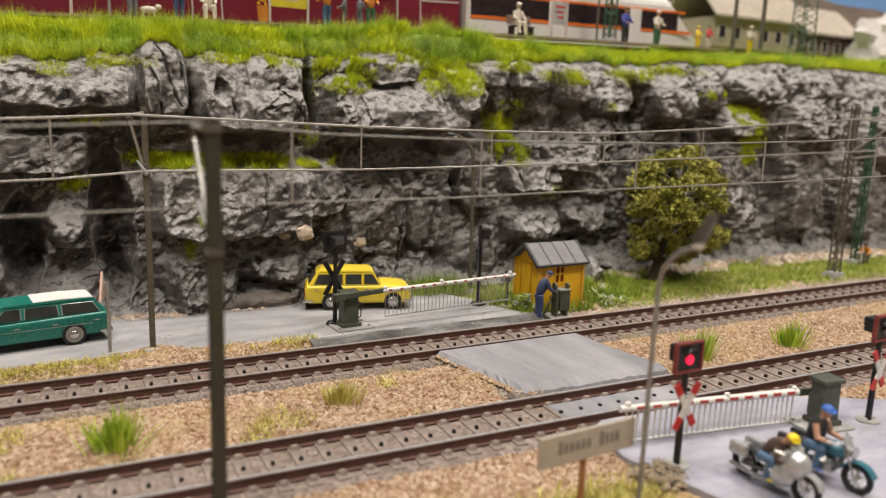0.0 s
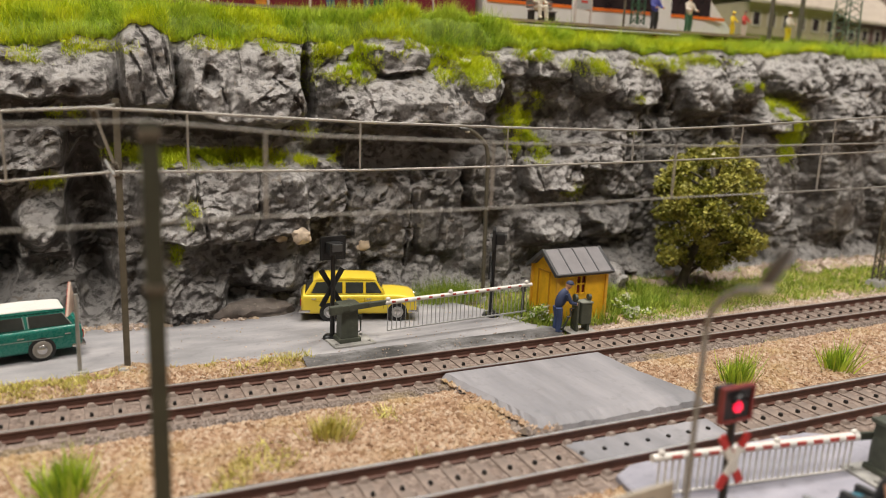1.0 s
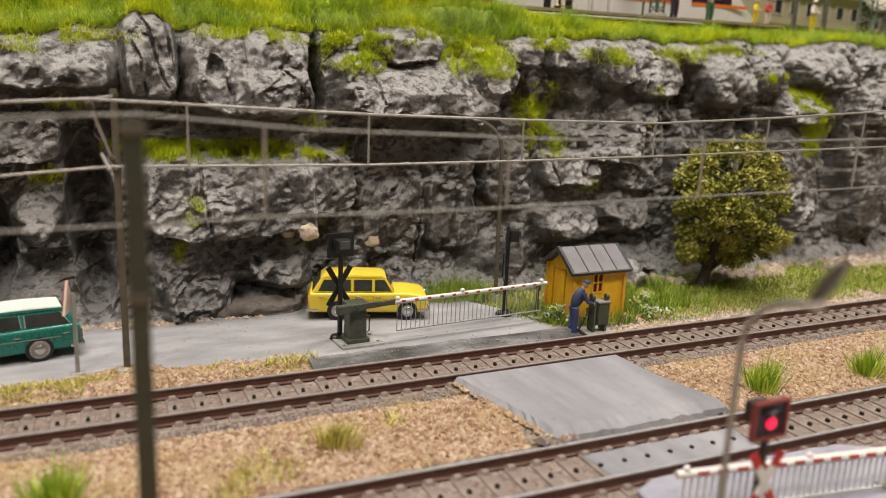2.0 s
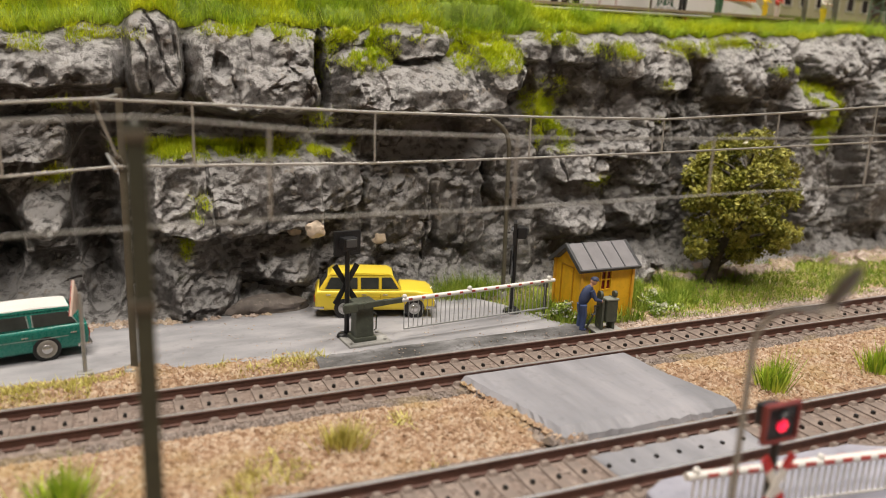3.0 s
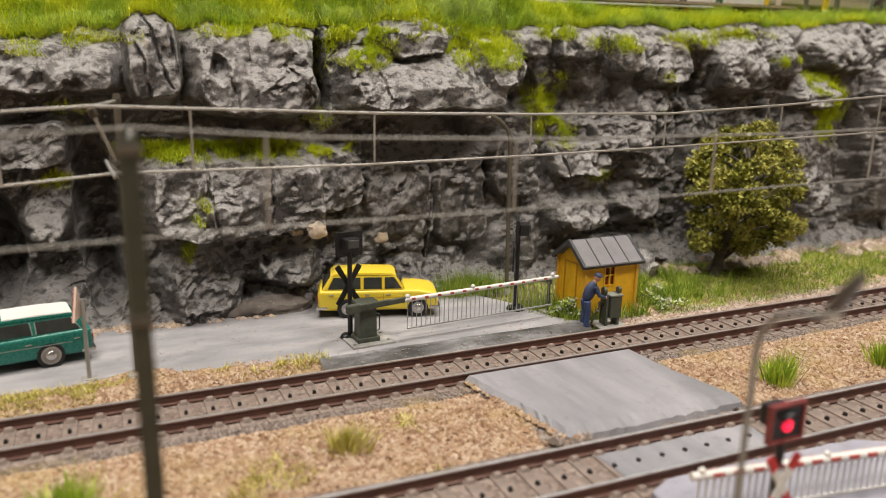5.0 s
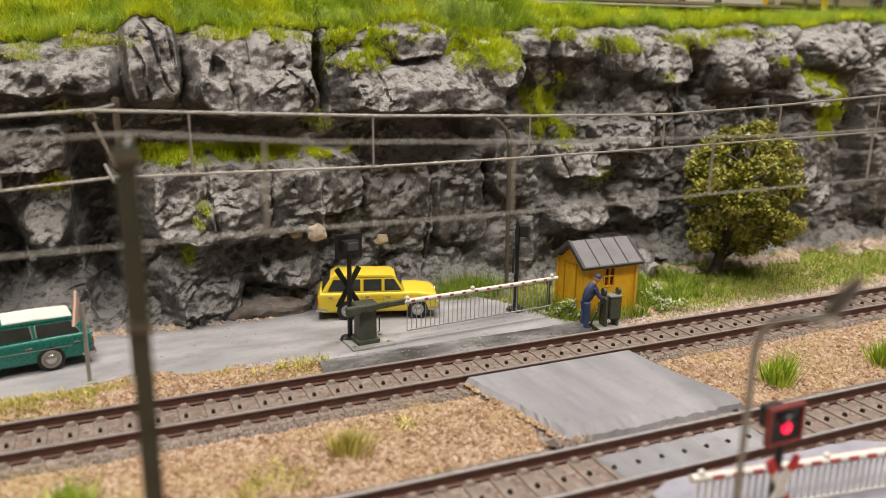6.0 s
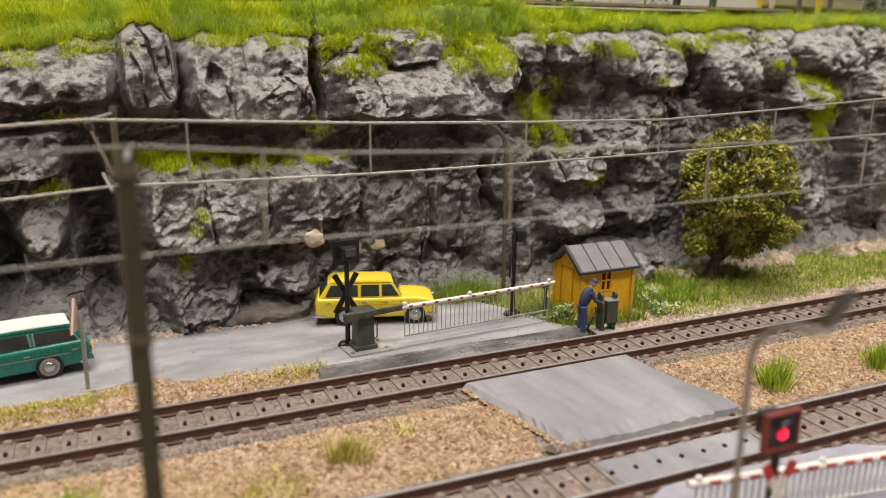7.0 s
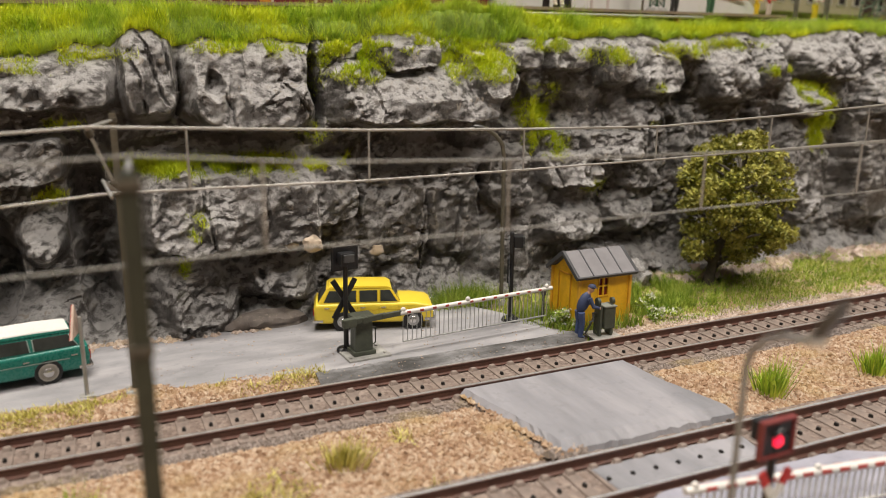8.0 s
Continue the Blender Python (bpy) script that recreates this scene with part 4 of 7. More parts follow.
# ---- hut and crank stand ----
def hut(at, rz):
    t = thing("crossing_hut", "small ochre yellow wooden hut with a grey panelled roof", "hut", at, rz=rz)
    w, d, eave, ridge = 2.22, 1.65, 2.0, 2.62
    wall = M["ochre"]
    m = 0.11
    wx0, wx1, wz0, wz1 = 0.8, 1.3, 1.1, 1.84
    for name, boxes in (("front_wall", [((0, wx0), (0, eave)), ((wx1, w), (0, eave)), ((wx0, wx1), (0, wz0)), ((wx0, wx1), (wz1, eave))]),):
        bm = B()
        for (a, b), (c, e) in boxes:
            box(bm, ((a + b) / 2, m / 2, (c + e) / 2), (b - a, m, e - c))
        bmesh.ops.remove_doubles(bm, verts=bm.verts, dist=0.001)
        front_wall = part(name, bm, wall, t)
    bm = B()
    box(bm, (w / 2, d - m / 2, eave / 2), (w, m, eave))
    part("back_wall", bm, wall, t)
    for x in (0.0, w - m):
        bm = B()
        prism(bm, [(m, 0), (d - m, 0), (d - m, eave - 0.02), (d / 2, ridge - 0.05), (m, eave - 0.02)], "x", x, x + m)
        gable = part("gable_wall", bm, wall, t)
        if x == 0.0:
            bm = B()
            for y in (0.52, 1.25):
                box(bm, (-0.015, y, 0.95), (0.05, 0.05, 1.9), 0.01)
            box(bm, (-0.015, 0.885, 1.88), (0.05, 0.78, 0.05), 0.01)
            part("door_frame", bm, M["ochre_dark"], gable, "door moulding")
    for x, y in ((-0.02, -0.02), (w + 0.02, -0.02), (-0.02, d + 0.02), (w + 0.02, d + 0.02)):
        bm = B()
        box(bm, (x, y, eave / 2), (0.11, 0.11, eave - 0.02), 0.015)
        part("corner_post", bm, M["ochre_light"], t)
    window = new("window_unit")
    window.parent = t
    bm = B()
    for x in (wx0 + 0.025, wx1 - 0.025, (wx0 + wx1) / 2):
        box(bm, (x, 0.0, (wz0 + wz1) / 2), (0.05, 0.07, wz1 - wz0), 0.008)
    for z in (wz0 + 0.025, wz1 - 0.025, (wz0 + wz1) / 2 + 0.03):
        box(bm, ((wx0 + wx1) / 2, 0.004, z), (wx1 - wx0 - 0.1, 0.06, 0.045), 0.006)
    part("window_frame", bm, M["ochre"], window)
    for x in (wx0 + 0.13, wx1 - 0.13):
        for z in (wz0 + 0.2, wz1 - 0.18):
            bm = B()
            box(bm, (x, 0.05, z), (0.19, 0.02, 0.3))
            part("pane", bm, M["dark_red_pane"], window, "dark red pane")
    run = math.hypot(d / 2, ridge - eave)
    pitch = math.degrees(math.atan2(ridge - eave, d / 2))
    for s in (-1, 1):
        bm = B()
        L = run + 0.2
        c = Vector((w / 2, d / 2 + s * math.cos(radians(pitch)) * L / 2, ridge + 0.06 - math.sin(radians(pitch)) * L / 2))
        box(bm, c, (w + 0.36, L, 0.07), 0.015, rx=-s * pitch)
        slope = part("roof_slope", bm, M["roof_grey"], t, "light grey roof slope")
        for k in range(5):
            bm = B()
            box(bm, c + Vector(((k - 2) * (w + 0.3) / 4, 0, 0.04)), (0.045, L, 0.05), 0.01, rx=-s * pitch)
            part("roof_batten", bm, M["roof_dark"], slope, "dark roofing batten")
        bm = B()
        e = Vector((0, s * math.cos(radians(pitch)) * L / 2, -math.sin(radians(pitch)) * L / 2))
        box(bm, c + e + Vector((0, s * 0.02, -0.02)), (w + 0.42, 0.06, 0.14), 0.012, rx=-s * pitch)
        part("eaves_board", bm, M["roof_dark"], slope)
        for q in (-1, 1):
            bm = B()
            box(bm, c + Vector((q * (w / 2 + 0.21), 0, -0.02)), (0.07, L + 0.05, 0.15), 0.012, rx=-s * pitch)
            part("barge_board", bm, M["roof_dark"], slope)


M["ochre"] = paint("ochre_yellow_wood", (0.78, 0.43, 0.012, 1), 0.55, vary=0.18, per_u=2.5, grime=(0.42, 0.2, 0.01, 1))
M["ochre_light"] = paint("light_ochre_trim", (0.68, 0.36, 0.03, 1), 0.55, vary=0.12)
M["ochre_dark"] = paint("shaded_ochre_trim", (0.47, 0.22, 0.01, 1), 0.55, vary=0.12)
M["dark_red_pane"] = paint("dark_red_pane", (0.14, 0.012, 0.010, 1), 0.25)
M["roof_grey"] = paint("grey_felt_roof", (0.20, 0.19, 0.20, 1), 0.7, vary=0.15, per_u=2, grime=(0.2, 0.2, 0.2, 1))
M["roof_dark"] = paint("dark_grey_trim", (0.055, 0.055, 0.06, 1), 0.6)
hut((17.5, 24.95, -0.08), 0.5)


def crank_stand(at, rz):
    t = thing("crank_stand", "grey-green hand crank stand of the crossing keeper", "crank stand", at, rz=rz)
    bm = B()
    box(bm, (0, 0, 0.03), (1.1, 0.95, 0.06), 0.02)
    part("base_slab", bm, M["concrete"], t)
    for x in (-0.27, 0.27):
        bm = B()
        box(bm, (x * 0.85, 0, 0.62), (0.09, 0.42, 1.12), 0.02)
        part("side_plate", bm, M["crank"], t)
    bm = B()
    box(bm, (0.1, -0.05, 0.72), (0.44, 0.4, 0.78), 0.04)
    part("gear_case", bm, M["crank"], t)
    bm = B()
    box(bm, (0.1, -0.05, 1.14), (0.5, 0.46, 0.06), 0.02)
    part("lid", bm, M["crank_light"], t, "paler grey lid")
    for x, r in ((-0.27, 0.14), (0.3, 0.12)):
        bm = B()
        rod(bm, (x - 0.05, 0, 1.28), (x + 0.05, 0, 1.28), r, r, 14)
        part("winding_drum", bm, M["crank"], t, smooth=True)
    bm = B()
    tube(bm, [(-0.3, -0.05, 0.9), (-0.48, -0.05, 0.9), (-0.48, -0.12, 0.62), (-0.64, -0.12, 0.62)], 0.028, 6)
    part("crank_handle", bm, M["dark_grey"], t, smooth=True)
    bm = B()
    tube(bm, [(-0.3, 0.1, 0.75), (-0.62, 0.15, 0.08)], 0.04, 6)
    part("stay", bm, M["crank"], t, smooth=True)


M["crank_light"] = paint("pale_grey_enamel", (0.2, 0.21, 0.18, 1), 0.5)
crank_stand((18.0, 24.1, -0.12), -6)


# ---- painted miniature figures: one plain mesh each ----
def figure(label, at, rz, top, legs, skin="skin", cap=None, lean=0.0, sit=False, ride=False, tall=1.95, name="figurine"):
    bm = B()
    slots = [M[legs], M[top], M[skin], M[cap or "hair"]]

    def dye(made, i):
        for f in {f for v in made for f in v.link_faces}:
            f.material_index = i
    k = tall / 1.95
    hip = Vector((0, 0, 0.95 * k))
    a = radians(lean)
    up = Vector((math.sin(a), 0, math.cos(a)))
    if sit or ride:
        hip = Vector((0, 0, 0.55 * k))
    for s in (-1, 1):
        y = s * (0.13 if not ride else 0.2)
        if sit or ride:
            knee = hip + Vector((0.42, y * 1.4, 0.02)) * k
            foot = knee + Vector((0.05 if sit else -0.12, 0, -0.5)) * k
        else:
            knee, foot = Vector((0.05, y, 0.5)) * k, Vector((0.0, y, 0.04)) * k
        dye(rod(bm, hip + Vector((0, y, 0)), knee, 0.13 * k, 0.105 * k, 8), 0)
        dye(rod(bm, knee, foot, 0.105 * k, 0.085 * k, 8), 0)
        dye(ball(bm, knee, 0.107 * k, 8, 6), 0)
        dye(ball(bm, foot + Vector((0.06, 0, 0)) * k, (0.15 * k, 0.07 * k, 0.05 * k), 8, 6), 3)
    chest = hip + up * 0.62 * k
    made = ball(bm, (0, 0, 0), (0.15 * k, 0.23 * k, 0.42 * k), 12, 8)
    bmesh.ops.transform(bm, matrix=Matrix.Translation(hip + up * 0.34 * k) @ up.to_track_quat("Z", "Y").to_matrix().to_4x4(), verts=made)
    dye(made, 1)
    for s in (-1, 1):
        sh = chest + Vector((0, s * 0.22, -0.04)) * k
        elbow = sh + Vector((0.12, s * 0.08, -0.3)) * k
        wrist = elbow + Vector((0.28, -s * 0.06, -0.1 if not ride else -0.02)) * k
        bare = 2 if cap == "helmet_blue" else 1
        dye(rod(bm, sh, elbow, 0.085 * k, 0.07 * k, 8), bare)
        dye(ball(bm, elbow, 0.072 * k, 8, 6), bare)
        dye(rod(bm, elbow, wrist, 0.07 * k, 0.05 * k, 8), bare)
        dye(ball(bm, wrist, 0.06 * k, 8, 6), 2)
    head = chest + up * 0.27 * k + Vector((0.04, 0, 0)) * k
    dye(rod(bm, chest, head, 0.08 * k, 0.07 * k, 8), 2)
    dye(ball(bm, head, (0.13 * k, 0.12 * k, 0.155 * k), 12, 8), 2)
    dye(ball(bm, head + up * 0.07 * k, (0.15 * k, 0.14 * k, 0.10 * k), 12, 6), 3)
    if cap:
        dye(rod(bm, head + up * 0.05 * k + Vector((0.06, 0, 0)) * k, head + up * 0.07 * k + Vector((0.06, 0, 0)) * k, 0.16 * k, 0.14 * k, 12), 3)
    ob = part(name, bm, slots[0], None, smooth=True)
    for s in slots[1:]:
        ob.data.materials.append(s)
    ob.matrix_basis = place(*at, rz)
    return tagged(ob, label, "figurine", "painted miniature figures")


for key, col in (("skin", (0.5, 0.27, 0.17, 1)), ("hair", (0.05, 0.035, 0.03, 1)), ("uniform", (0.035, 0.05, 0.11, 1)), ("trousers_blue", (0.045, 0.07, 0.17, 1)), ("cap_blue", (0.025, 0.035, 0.085, 1)),
                 ("figure_white", (0.62, 0.55, 0.47, 1)), ("figure_orange", (0.62, 0.24, 0.03, 1)), ("figure_yellow", (0.75, 0.55, 0.02, 1)), ("figure_grey", (0.16, 0.17, 0.18, 1)),
                 ("figure_green", (0.05, 0.14, 0.07, 1)), ("jeans", (0.07, 0.13, 0.22, 1)), ("leather", (0.03, 0.03, 0.03, 1)), ("brown_jacket", (0.09, 0.055, 0.04, 1)), ("helmet_blue", (0.04, 0.12, 0.42, 1)),
                 ("helmet_yellow", (0.8, 0.6, 0.01, 1)), ("blue_coat", (0.05, 0.06, 0.3, 1)), ("figure_red", (0.5, 0.05, 0.04, 1))):
    M[key] = paint("figure_paint_" + key, col, 0.6, vary=0.2)
figure("painted miniature figure in blue uniform leaning over a crank stand", (17.1, 24.3, -0.1), -8, "uniform", "trousers_blue", cap="cap_blue", lean=24, tall=1.92)

# ---- the station above the rock ----
def edge_z(x):
    return float(np.interp(x, [-14, 2, 8, 20.5, 36.5, 60], [10.5, 11.12, 11.36, 11.79, 12.08, 12.5]))


M["platform"] = paint("brown_platform_edge", (0.30, 0.22, 0.16, 1), 0.8, vary=0.25, per_u=1.5, grime=(0.16, 0.11, 0.08, 1))
M["rust_post"] = paint("rust_orange_post", (0.30, 0.09, 0.03, 1), 0.7, vary=0.3)
M["coach_red"] = paint("wine_red_coach", (0.17, 0.012, 0.028, 1), 0.35, vary=0.12, per_u=0.8, bump=0.05)
M["coach_cream"] = paint("pale_window_frame", (0.55, 0.48, 0.46, 1), 0.4)
M["coach_glass"] = paint("dark_coach_window", (0.03, 0.02, 0.022, 1), 0.12, vary=0.5)
M["train_white"] = paint("white_train_paint", (0.72, 0.70, 0.68, 1), 0.35, vary=0.06, per_u=0.8, bump=0.05)
M["train_orange"] = paint("orange_train_stripe", (0.72, 0.16, 0.02, 1), 0.4, vary=0.1)
M["wall_beige"] = paint("beige_rendered_wall", (0.38, 0.31, 0.23, 1), 0.8, vary=0.2, per_u=0.6)
M["roof_beige"] = paint("sandy_shingle_roof", (0.40, 0.34, 0.28, 1), 0.8, vary=0.2, per_u=1.5)
M["wall_plum"] = paint("plum_boarded_wall", (0.13, 0.075, 0.075, 1), 0.7, vary=0.3, per_u=1.2)
M["bench_brown"] = paint("grey_brown_bench", (0.17, 0.14, 0.12, 1), 0.7)
M["pale_rock"] = paint("pale_plaster_rock", (0.5, 0.46, 0.43, 1), 0.8, vary=0.3, per_u=0.8, bump=0.8)
M["poster_yellow"] = paint("yellow_poster", (0.62, 0.52, 0.03, 1), 0.5)
M["poster_grey"] = paint("grey_poster", (0.4, 0.4, 0.42, 1), 0.5)


def platform():
    t = thing("station_platform", "brown model station platform on rusty posts", "platform")
    bm = B()
    xs_ = [-14, 2, 8, 20.5, 36.5]
    vv = []
    for x in xs_:
        z = edge_z(x)
        vv.append([bm.verts.new(p) for p in ((x, 34.0, z), (x, 36.3, z), (x, 36.3, z - 0.13), (x, 34.0, z - 0.13))])
    for i in range(4):
        for k in range(4):
            bm.faces.new((vv[i][k], vv[i + 1][k], vv[i + 1][(k + 1) % 4], vv[i][(k + 1) % 4]))
    bm.faces.new(vv[0]), bm.faces.new(vv[-1][::-1])
    bmesh.ops.recalc_face_normals(bm, faces=bm.faces)
    part("deck", bm, M["platform"], t)
    for i in range(7):
        x = -12.43 + 6.95 * i
        bm = B()
        box(bm, (x, 34.3, edge_z(x) - 0.85), (0.3, 0.3, 1.3), 0.03)
        part("post", bm, M["rust_post"], t, "rust orange post")
    # added dark sheet that stands for the shade in the gap under the deck
    bm = B()
    prism(bm, [(-14, 9.2), (36.4, 11.2), (36.4, 11.86), (20.5, 11.57), (8, 11.14), (2, 10.9), (-14, 10.28)], "y", 34.9, 35.1)
    part("under_deck_shade", bm, M["stud"], t, "dark sheet in place of the shade below the deck")
    bm = B()
    rod(bm, (19.5, 33.3, 11.42), (30.0, 33.3, 11.66), 0.06, n=8)
    part("edge_rail", bm, M["wire"], t, "bright rail before the platform")


platform()


def coach(label, x0, x1, y, low, high, sill, head, color, style):
    """One side of a long coach body with roof, window band and stripes."""
    L = x1 - x0
    t = thing("railway_coach", label, "railway coach", (x0, y, edge_z((x0 + x1) / 2)), "trains at the platform", ry=-math.degrees(math.atan((edge_z(x1) - edge_z(x0)) / L)))
    w = 3.0
    nose = 3.6 if style == "white" else 0.0
    bm = B()
    prof = [(0, low), (w, low), (w, high - 0.5), (w - 0.5, high), (0.5, high), (0, high - 0.45)]
    a = [bm.verts.new((-L / 2, p[0], p[1])) for p in prof]
    b = [bm.verts.new((L / 2 - nose, p[0], p[1])) for p in prof]
    bm.faces.new(a[::-1])
    for i in range(6):
        bm.faces.new((a[i], a[(i + 1) % 6], b[(i + 1) % 6], b[i]))
    if nose:
        c = [bm.verts.new((L / 2 - (0.0 if p[1] <= low else 0.9 if p[1] < high - 0.2 else 1.4), 0.35 + p[0] * 0.75, low + (p[1] - low) * 0.32)) for p in prof]
        for i in range(6):
            bm.faces.new((b[i], b[(i + 1) % 6], c[(i + 1) % 6], c[i]))
        bm.faces.new(c)
    else:
        bm.faces.new(b)
    bmesh.ops.recalc_face_normals(bm, faces=bm.faces)
    bmesh.ops.bevel(bm, geom=bm.edges[:], offset=0.1, segments=2, affect="EDGES")
    body = part("body", bm, M[color], t, smooth=True)
    # stand the body at the platform's middle
    body.location = (L / 2 * U, 0, 0)

    def strip(name, xa, xb, za, zb, key, proud=0.02, label_=""):
        bm = B()
        box(bm, ((xa + xb) / 2, -proud / 2, (za + zb) / 2), (xb - xa, proud + 0.04, zb - za), 0.01)
        return part(name, bm, M[key], t, label_)
    if style == "white":
        strip("window_band", 0.2, L - nose + 0.6, sill, head, "coach_glass", 0.02, "dark glazed window band")
        strip("stripe", 0.2, L - nose + 1.2, head, head + 0.13, "train_orange", 0.025, "orange stripe")
        strip("stripe", 0.2, L - nose + 1.8, sill - 0.17, sill, "train_orange", 0.025, "orange stripe")
        for x in (5.3, 11.2):
            strip("door", x, x + 0.9, low + 0.1, head + 0.05, "train_white", 0.05, "white door")
    else:
        strip("sill_stripe", 0.1, L - 0.1, sill - 0.12, sill - 0.04, "coach_cream", 0.03, "pale stripe")
        x = 0.7
        k = 0
        while x + 2.0 < L:
            if k % 5 == 4:
                door = strip("door", x, x + 1.3, low + 0.1, head, "coach_red", 0.05, "wine red door with pale edges")
                for q in (x, x + 1.3):
                    bm = B()
                    box(bm, (q, -0.04, (low + head) / 2), (0.07, 0.08, head - low - 0.2), 0.01)
                    part("edge", bm, M["coach_cream"], door)
                x += 1.7
            else:
                frame_ob = strip("window_frame", x, x + 1.75, sill, head, "coach_cream", 0.03)
                bm = B()
                box(bm, (x + 0.875, -0.03, (sill + head) / 2), (1.6, 0.06, head - sill - 0.14), 0.02)
                part("pane", bm, M["coach_glass"], frame_ob, "dark window pane")
                x += 2.1
            k += 1
    return t


coach("wine red railway coach with dark windows at the platform", -13, 20.0, 37.0, -0.6, 4.4, 1.15, 2.5, "coach_red", "red")
coach("white train with orange stripes and a sloping nose", 20.4, 38.5, 37.0, -0.4, 3.0, 1.0, 2.05, "train_white", "white")


def on_platform(x):
    return (x, 35.0, edge_z(x))


figure("small painted figure with grey clothes on the platform", on_platform(3.45), -60, "figure_grey", "figure_grey")
figure("small painted figure in dark blue on the platform", on_platform(5.3), -80, "figure_grey", "trousers_blue")
figure("small white painted figure sitting on the platform", on_platform(6.5), -90, "figure_white", "figure_white", skin="figure_white", cap="figure_white", sit=True)
figure("small painted figure with an orange jacket on the platform", on_platform(11.85), 120, "figure_orange", "jeans")
figure("small grey painted figure on the platform", on_platform(12.7), 160, "figure_grey", "figure_grey", cap="figure_grey", tall=1.5)
figure("small grey painted figure on the platform", on_platform(13.45), 20, "figure_grey", "figure_grey", cap="figure_grey", tall=1.5)
figure("small painted figure in gold and green on the platform", on_platform(14.0), -90, "figure_orange", "figure_green")
figure("small white painted figure sitting on the platform bench", (22.0, 34.5, edge_z(22) + 0.05), -90, "figure_white", "figure_white", skin="figure_white", cap="figure_white", sit=True)
figure("small painted figure in a blue coat on the platform", on_platform(29.6), -90, "blue_coat", "leather")
figure("small painted figure in pale pink on the platform", on_platform(32.0), -90, "figure_white", "figure_green", cap="figure_white")
figure("small painted figure in bright yellow beside the platform", (35.3, 35.0, edge_z(35.3)), -90, "figure_yellow", "figure_yellow", cap="figure_yellow", tall=1.3)
figure("small painted figure in reddish clothes beside the platform", (36.2, 35.0, edge_z(36)), -90, "figure_red", "figure_white", tall=1.4)
figure("small painted figure in yellow and white on the grass", (40.5, 35.6, 12.1), -90, "figure_white", "figure_yellow", cap="figure_white", tall=1.7)
figure("crouching painted figure in orange beside the lattice mast", (41.6, 26.6, -0.1), 200, "figure_orange", "figure_grey", lean=40, tall=1.5)


def animal(at):
    """A dog-like white toy shape, plain."""
    bm = B()
    ball(bm, (0, 0, 0.36), (0.36, 0.13, 0.15), 12, 8)
    ball(bm, (0.38, 0, 0.5), (0.14, 0.1, 0.11), 10, 6)
    for x in (-0.22, 0.22):
        for y in (-0.07, 0.07):
            rod(bm, (x, y, 0), (x, y, 0.32), 0.045, n=6)
    ob = part("toy_animal", bm, M["figure_white"], smooth=True)
    ob.matrix_basis = place(*at)
    tagged(ob, "small plain white toy animal on the platform", "toy")


animal(on_platform(4.1))


def planter(at):
    t = thing("planter", "orange flower pot with yellow flowers on the platform", "planter", at)
    bm = B()
    rod(bm, (0, 0, 0), (0, 0, 0.75), 0.22, 0.3, 14)
    part("pot", bm, M["figure_orange"], t, smooth=True)
    r = np.random.RandomState(4)
    c = np.stack([r.normal(0, 0.2, 10), r.normal(0, 0.2, 10), r.uniform(0.75, 1.25, 10)], 1)
    pts, fc = (np.concatenate([c + d for d in ((-0.09, 0, 0), (0.09, 0, 0), (0, 0, 0.14))], 0), np.array([[i, i + 10, i + 20] for i in range(10)]))
    arrays("flowers", pts, fc, M["figure_yellow"], t, "yellow flowers")["kind"] = "stuff"


planter(on_platform(8.9))


def poster_stand(at, w, h, key, label):
    t = thing("poster_stand", label, "notice board", at, "notice boards")
    for s in (-1, 1):
        bm = B()
        box(bm, (s * w / 2, 0, h / 2), (0.1, 0.1, h), 0.02)
        part("post", bm, M["coach_cream"], t)
    bm = B()
    box(bm, (0, 0, h * 0.68), (w - 0.1, 0.06, h * 0.6), 0.01)
    board = part("board", bm, M[key], t)
    for k in range(3):
        bm = B()
        box(bm, (0.02 * k, -0.035, h * (0.85 - 0.14 * k)), (w * (0.62 - 0.1 * k), 0.012, h * 0.06), 0.004)
        part("print_bar", bm, M["coach_cream"] if key == "poster_yellow" else M["red"], board)


poster_stand((10.0, 34.8, edge_z(10)), 1.75, 1.9, "poster_yellow", "yellow notice board on two pale posts")
poster_stand((24.7, 34.6, edge_z(24.7)), 0.95, 1.9, "poster_grey", "grey poster stand with a reddish print")


def bench(at):
    t = thing("bench", "grey-brown slatted bench on the platform", "bench", at)
    for k in range(3):
        bm = B()
        box(bm, (0, -0.12 + 0.14 * k, 0.5), (1.5, 0.11, 0.05), 0.01)
        part("seat_slat", bm, M["bench_brown"], t)
        bm = B()
        box(bm, (0, 0.3 + 0.03 * k, 0.68 + 0.17 * k), (1.5, 0.05, 0.13), 0.01)
        part("back_slat", bm, M["bench_brown"], t)
    for x in (-0.6, 0.0, 0.6):
        bm = B()
        box(bm, (x, 0.05, 0.24), (0.1, 0.5, 0.48), 0.02)
        part("leg", bm, M["stud"], t)


bench((22.45, 34.8, edge_z(22.4)))


def thin_post(at, h, key, label, r=0.06):
    bm = B()
    rod(bm, (0, 0, -0.2), (0, 0, h), r, r * 0.9, 8)
    ob = part("platform_post", bm, M[key], smooth=True)
    ob.matrix_basis = place(*at)
    tagged(ob, label, "post", "platform posts")


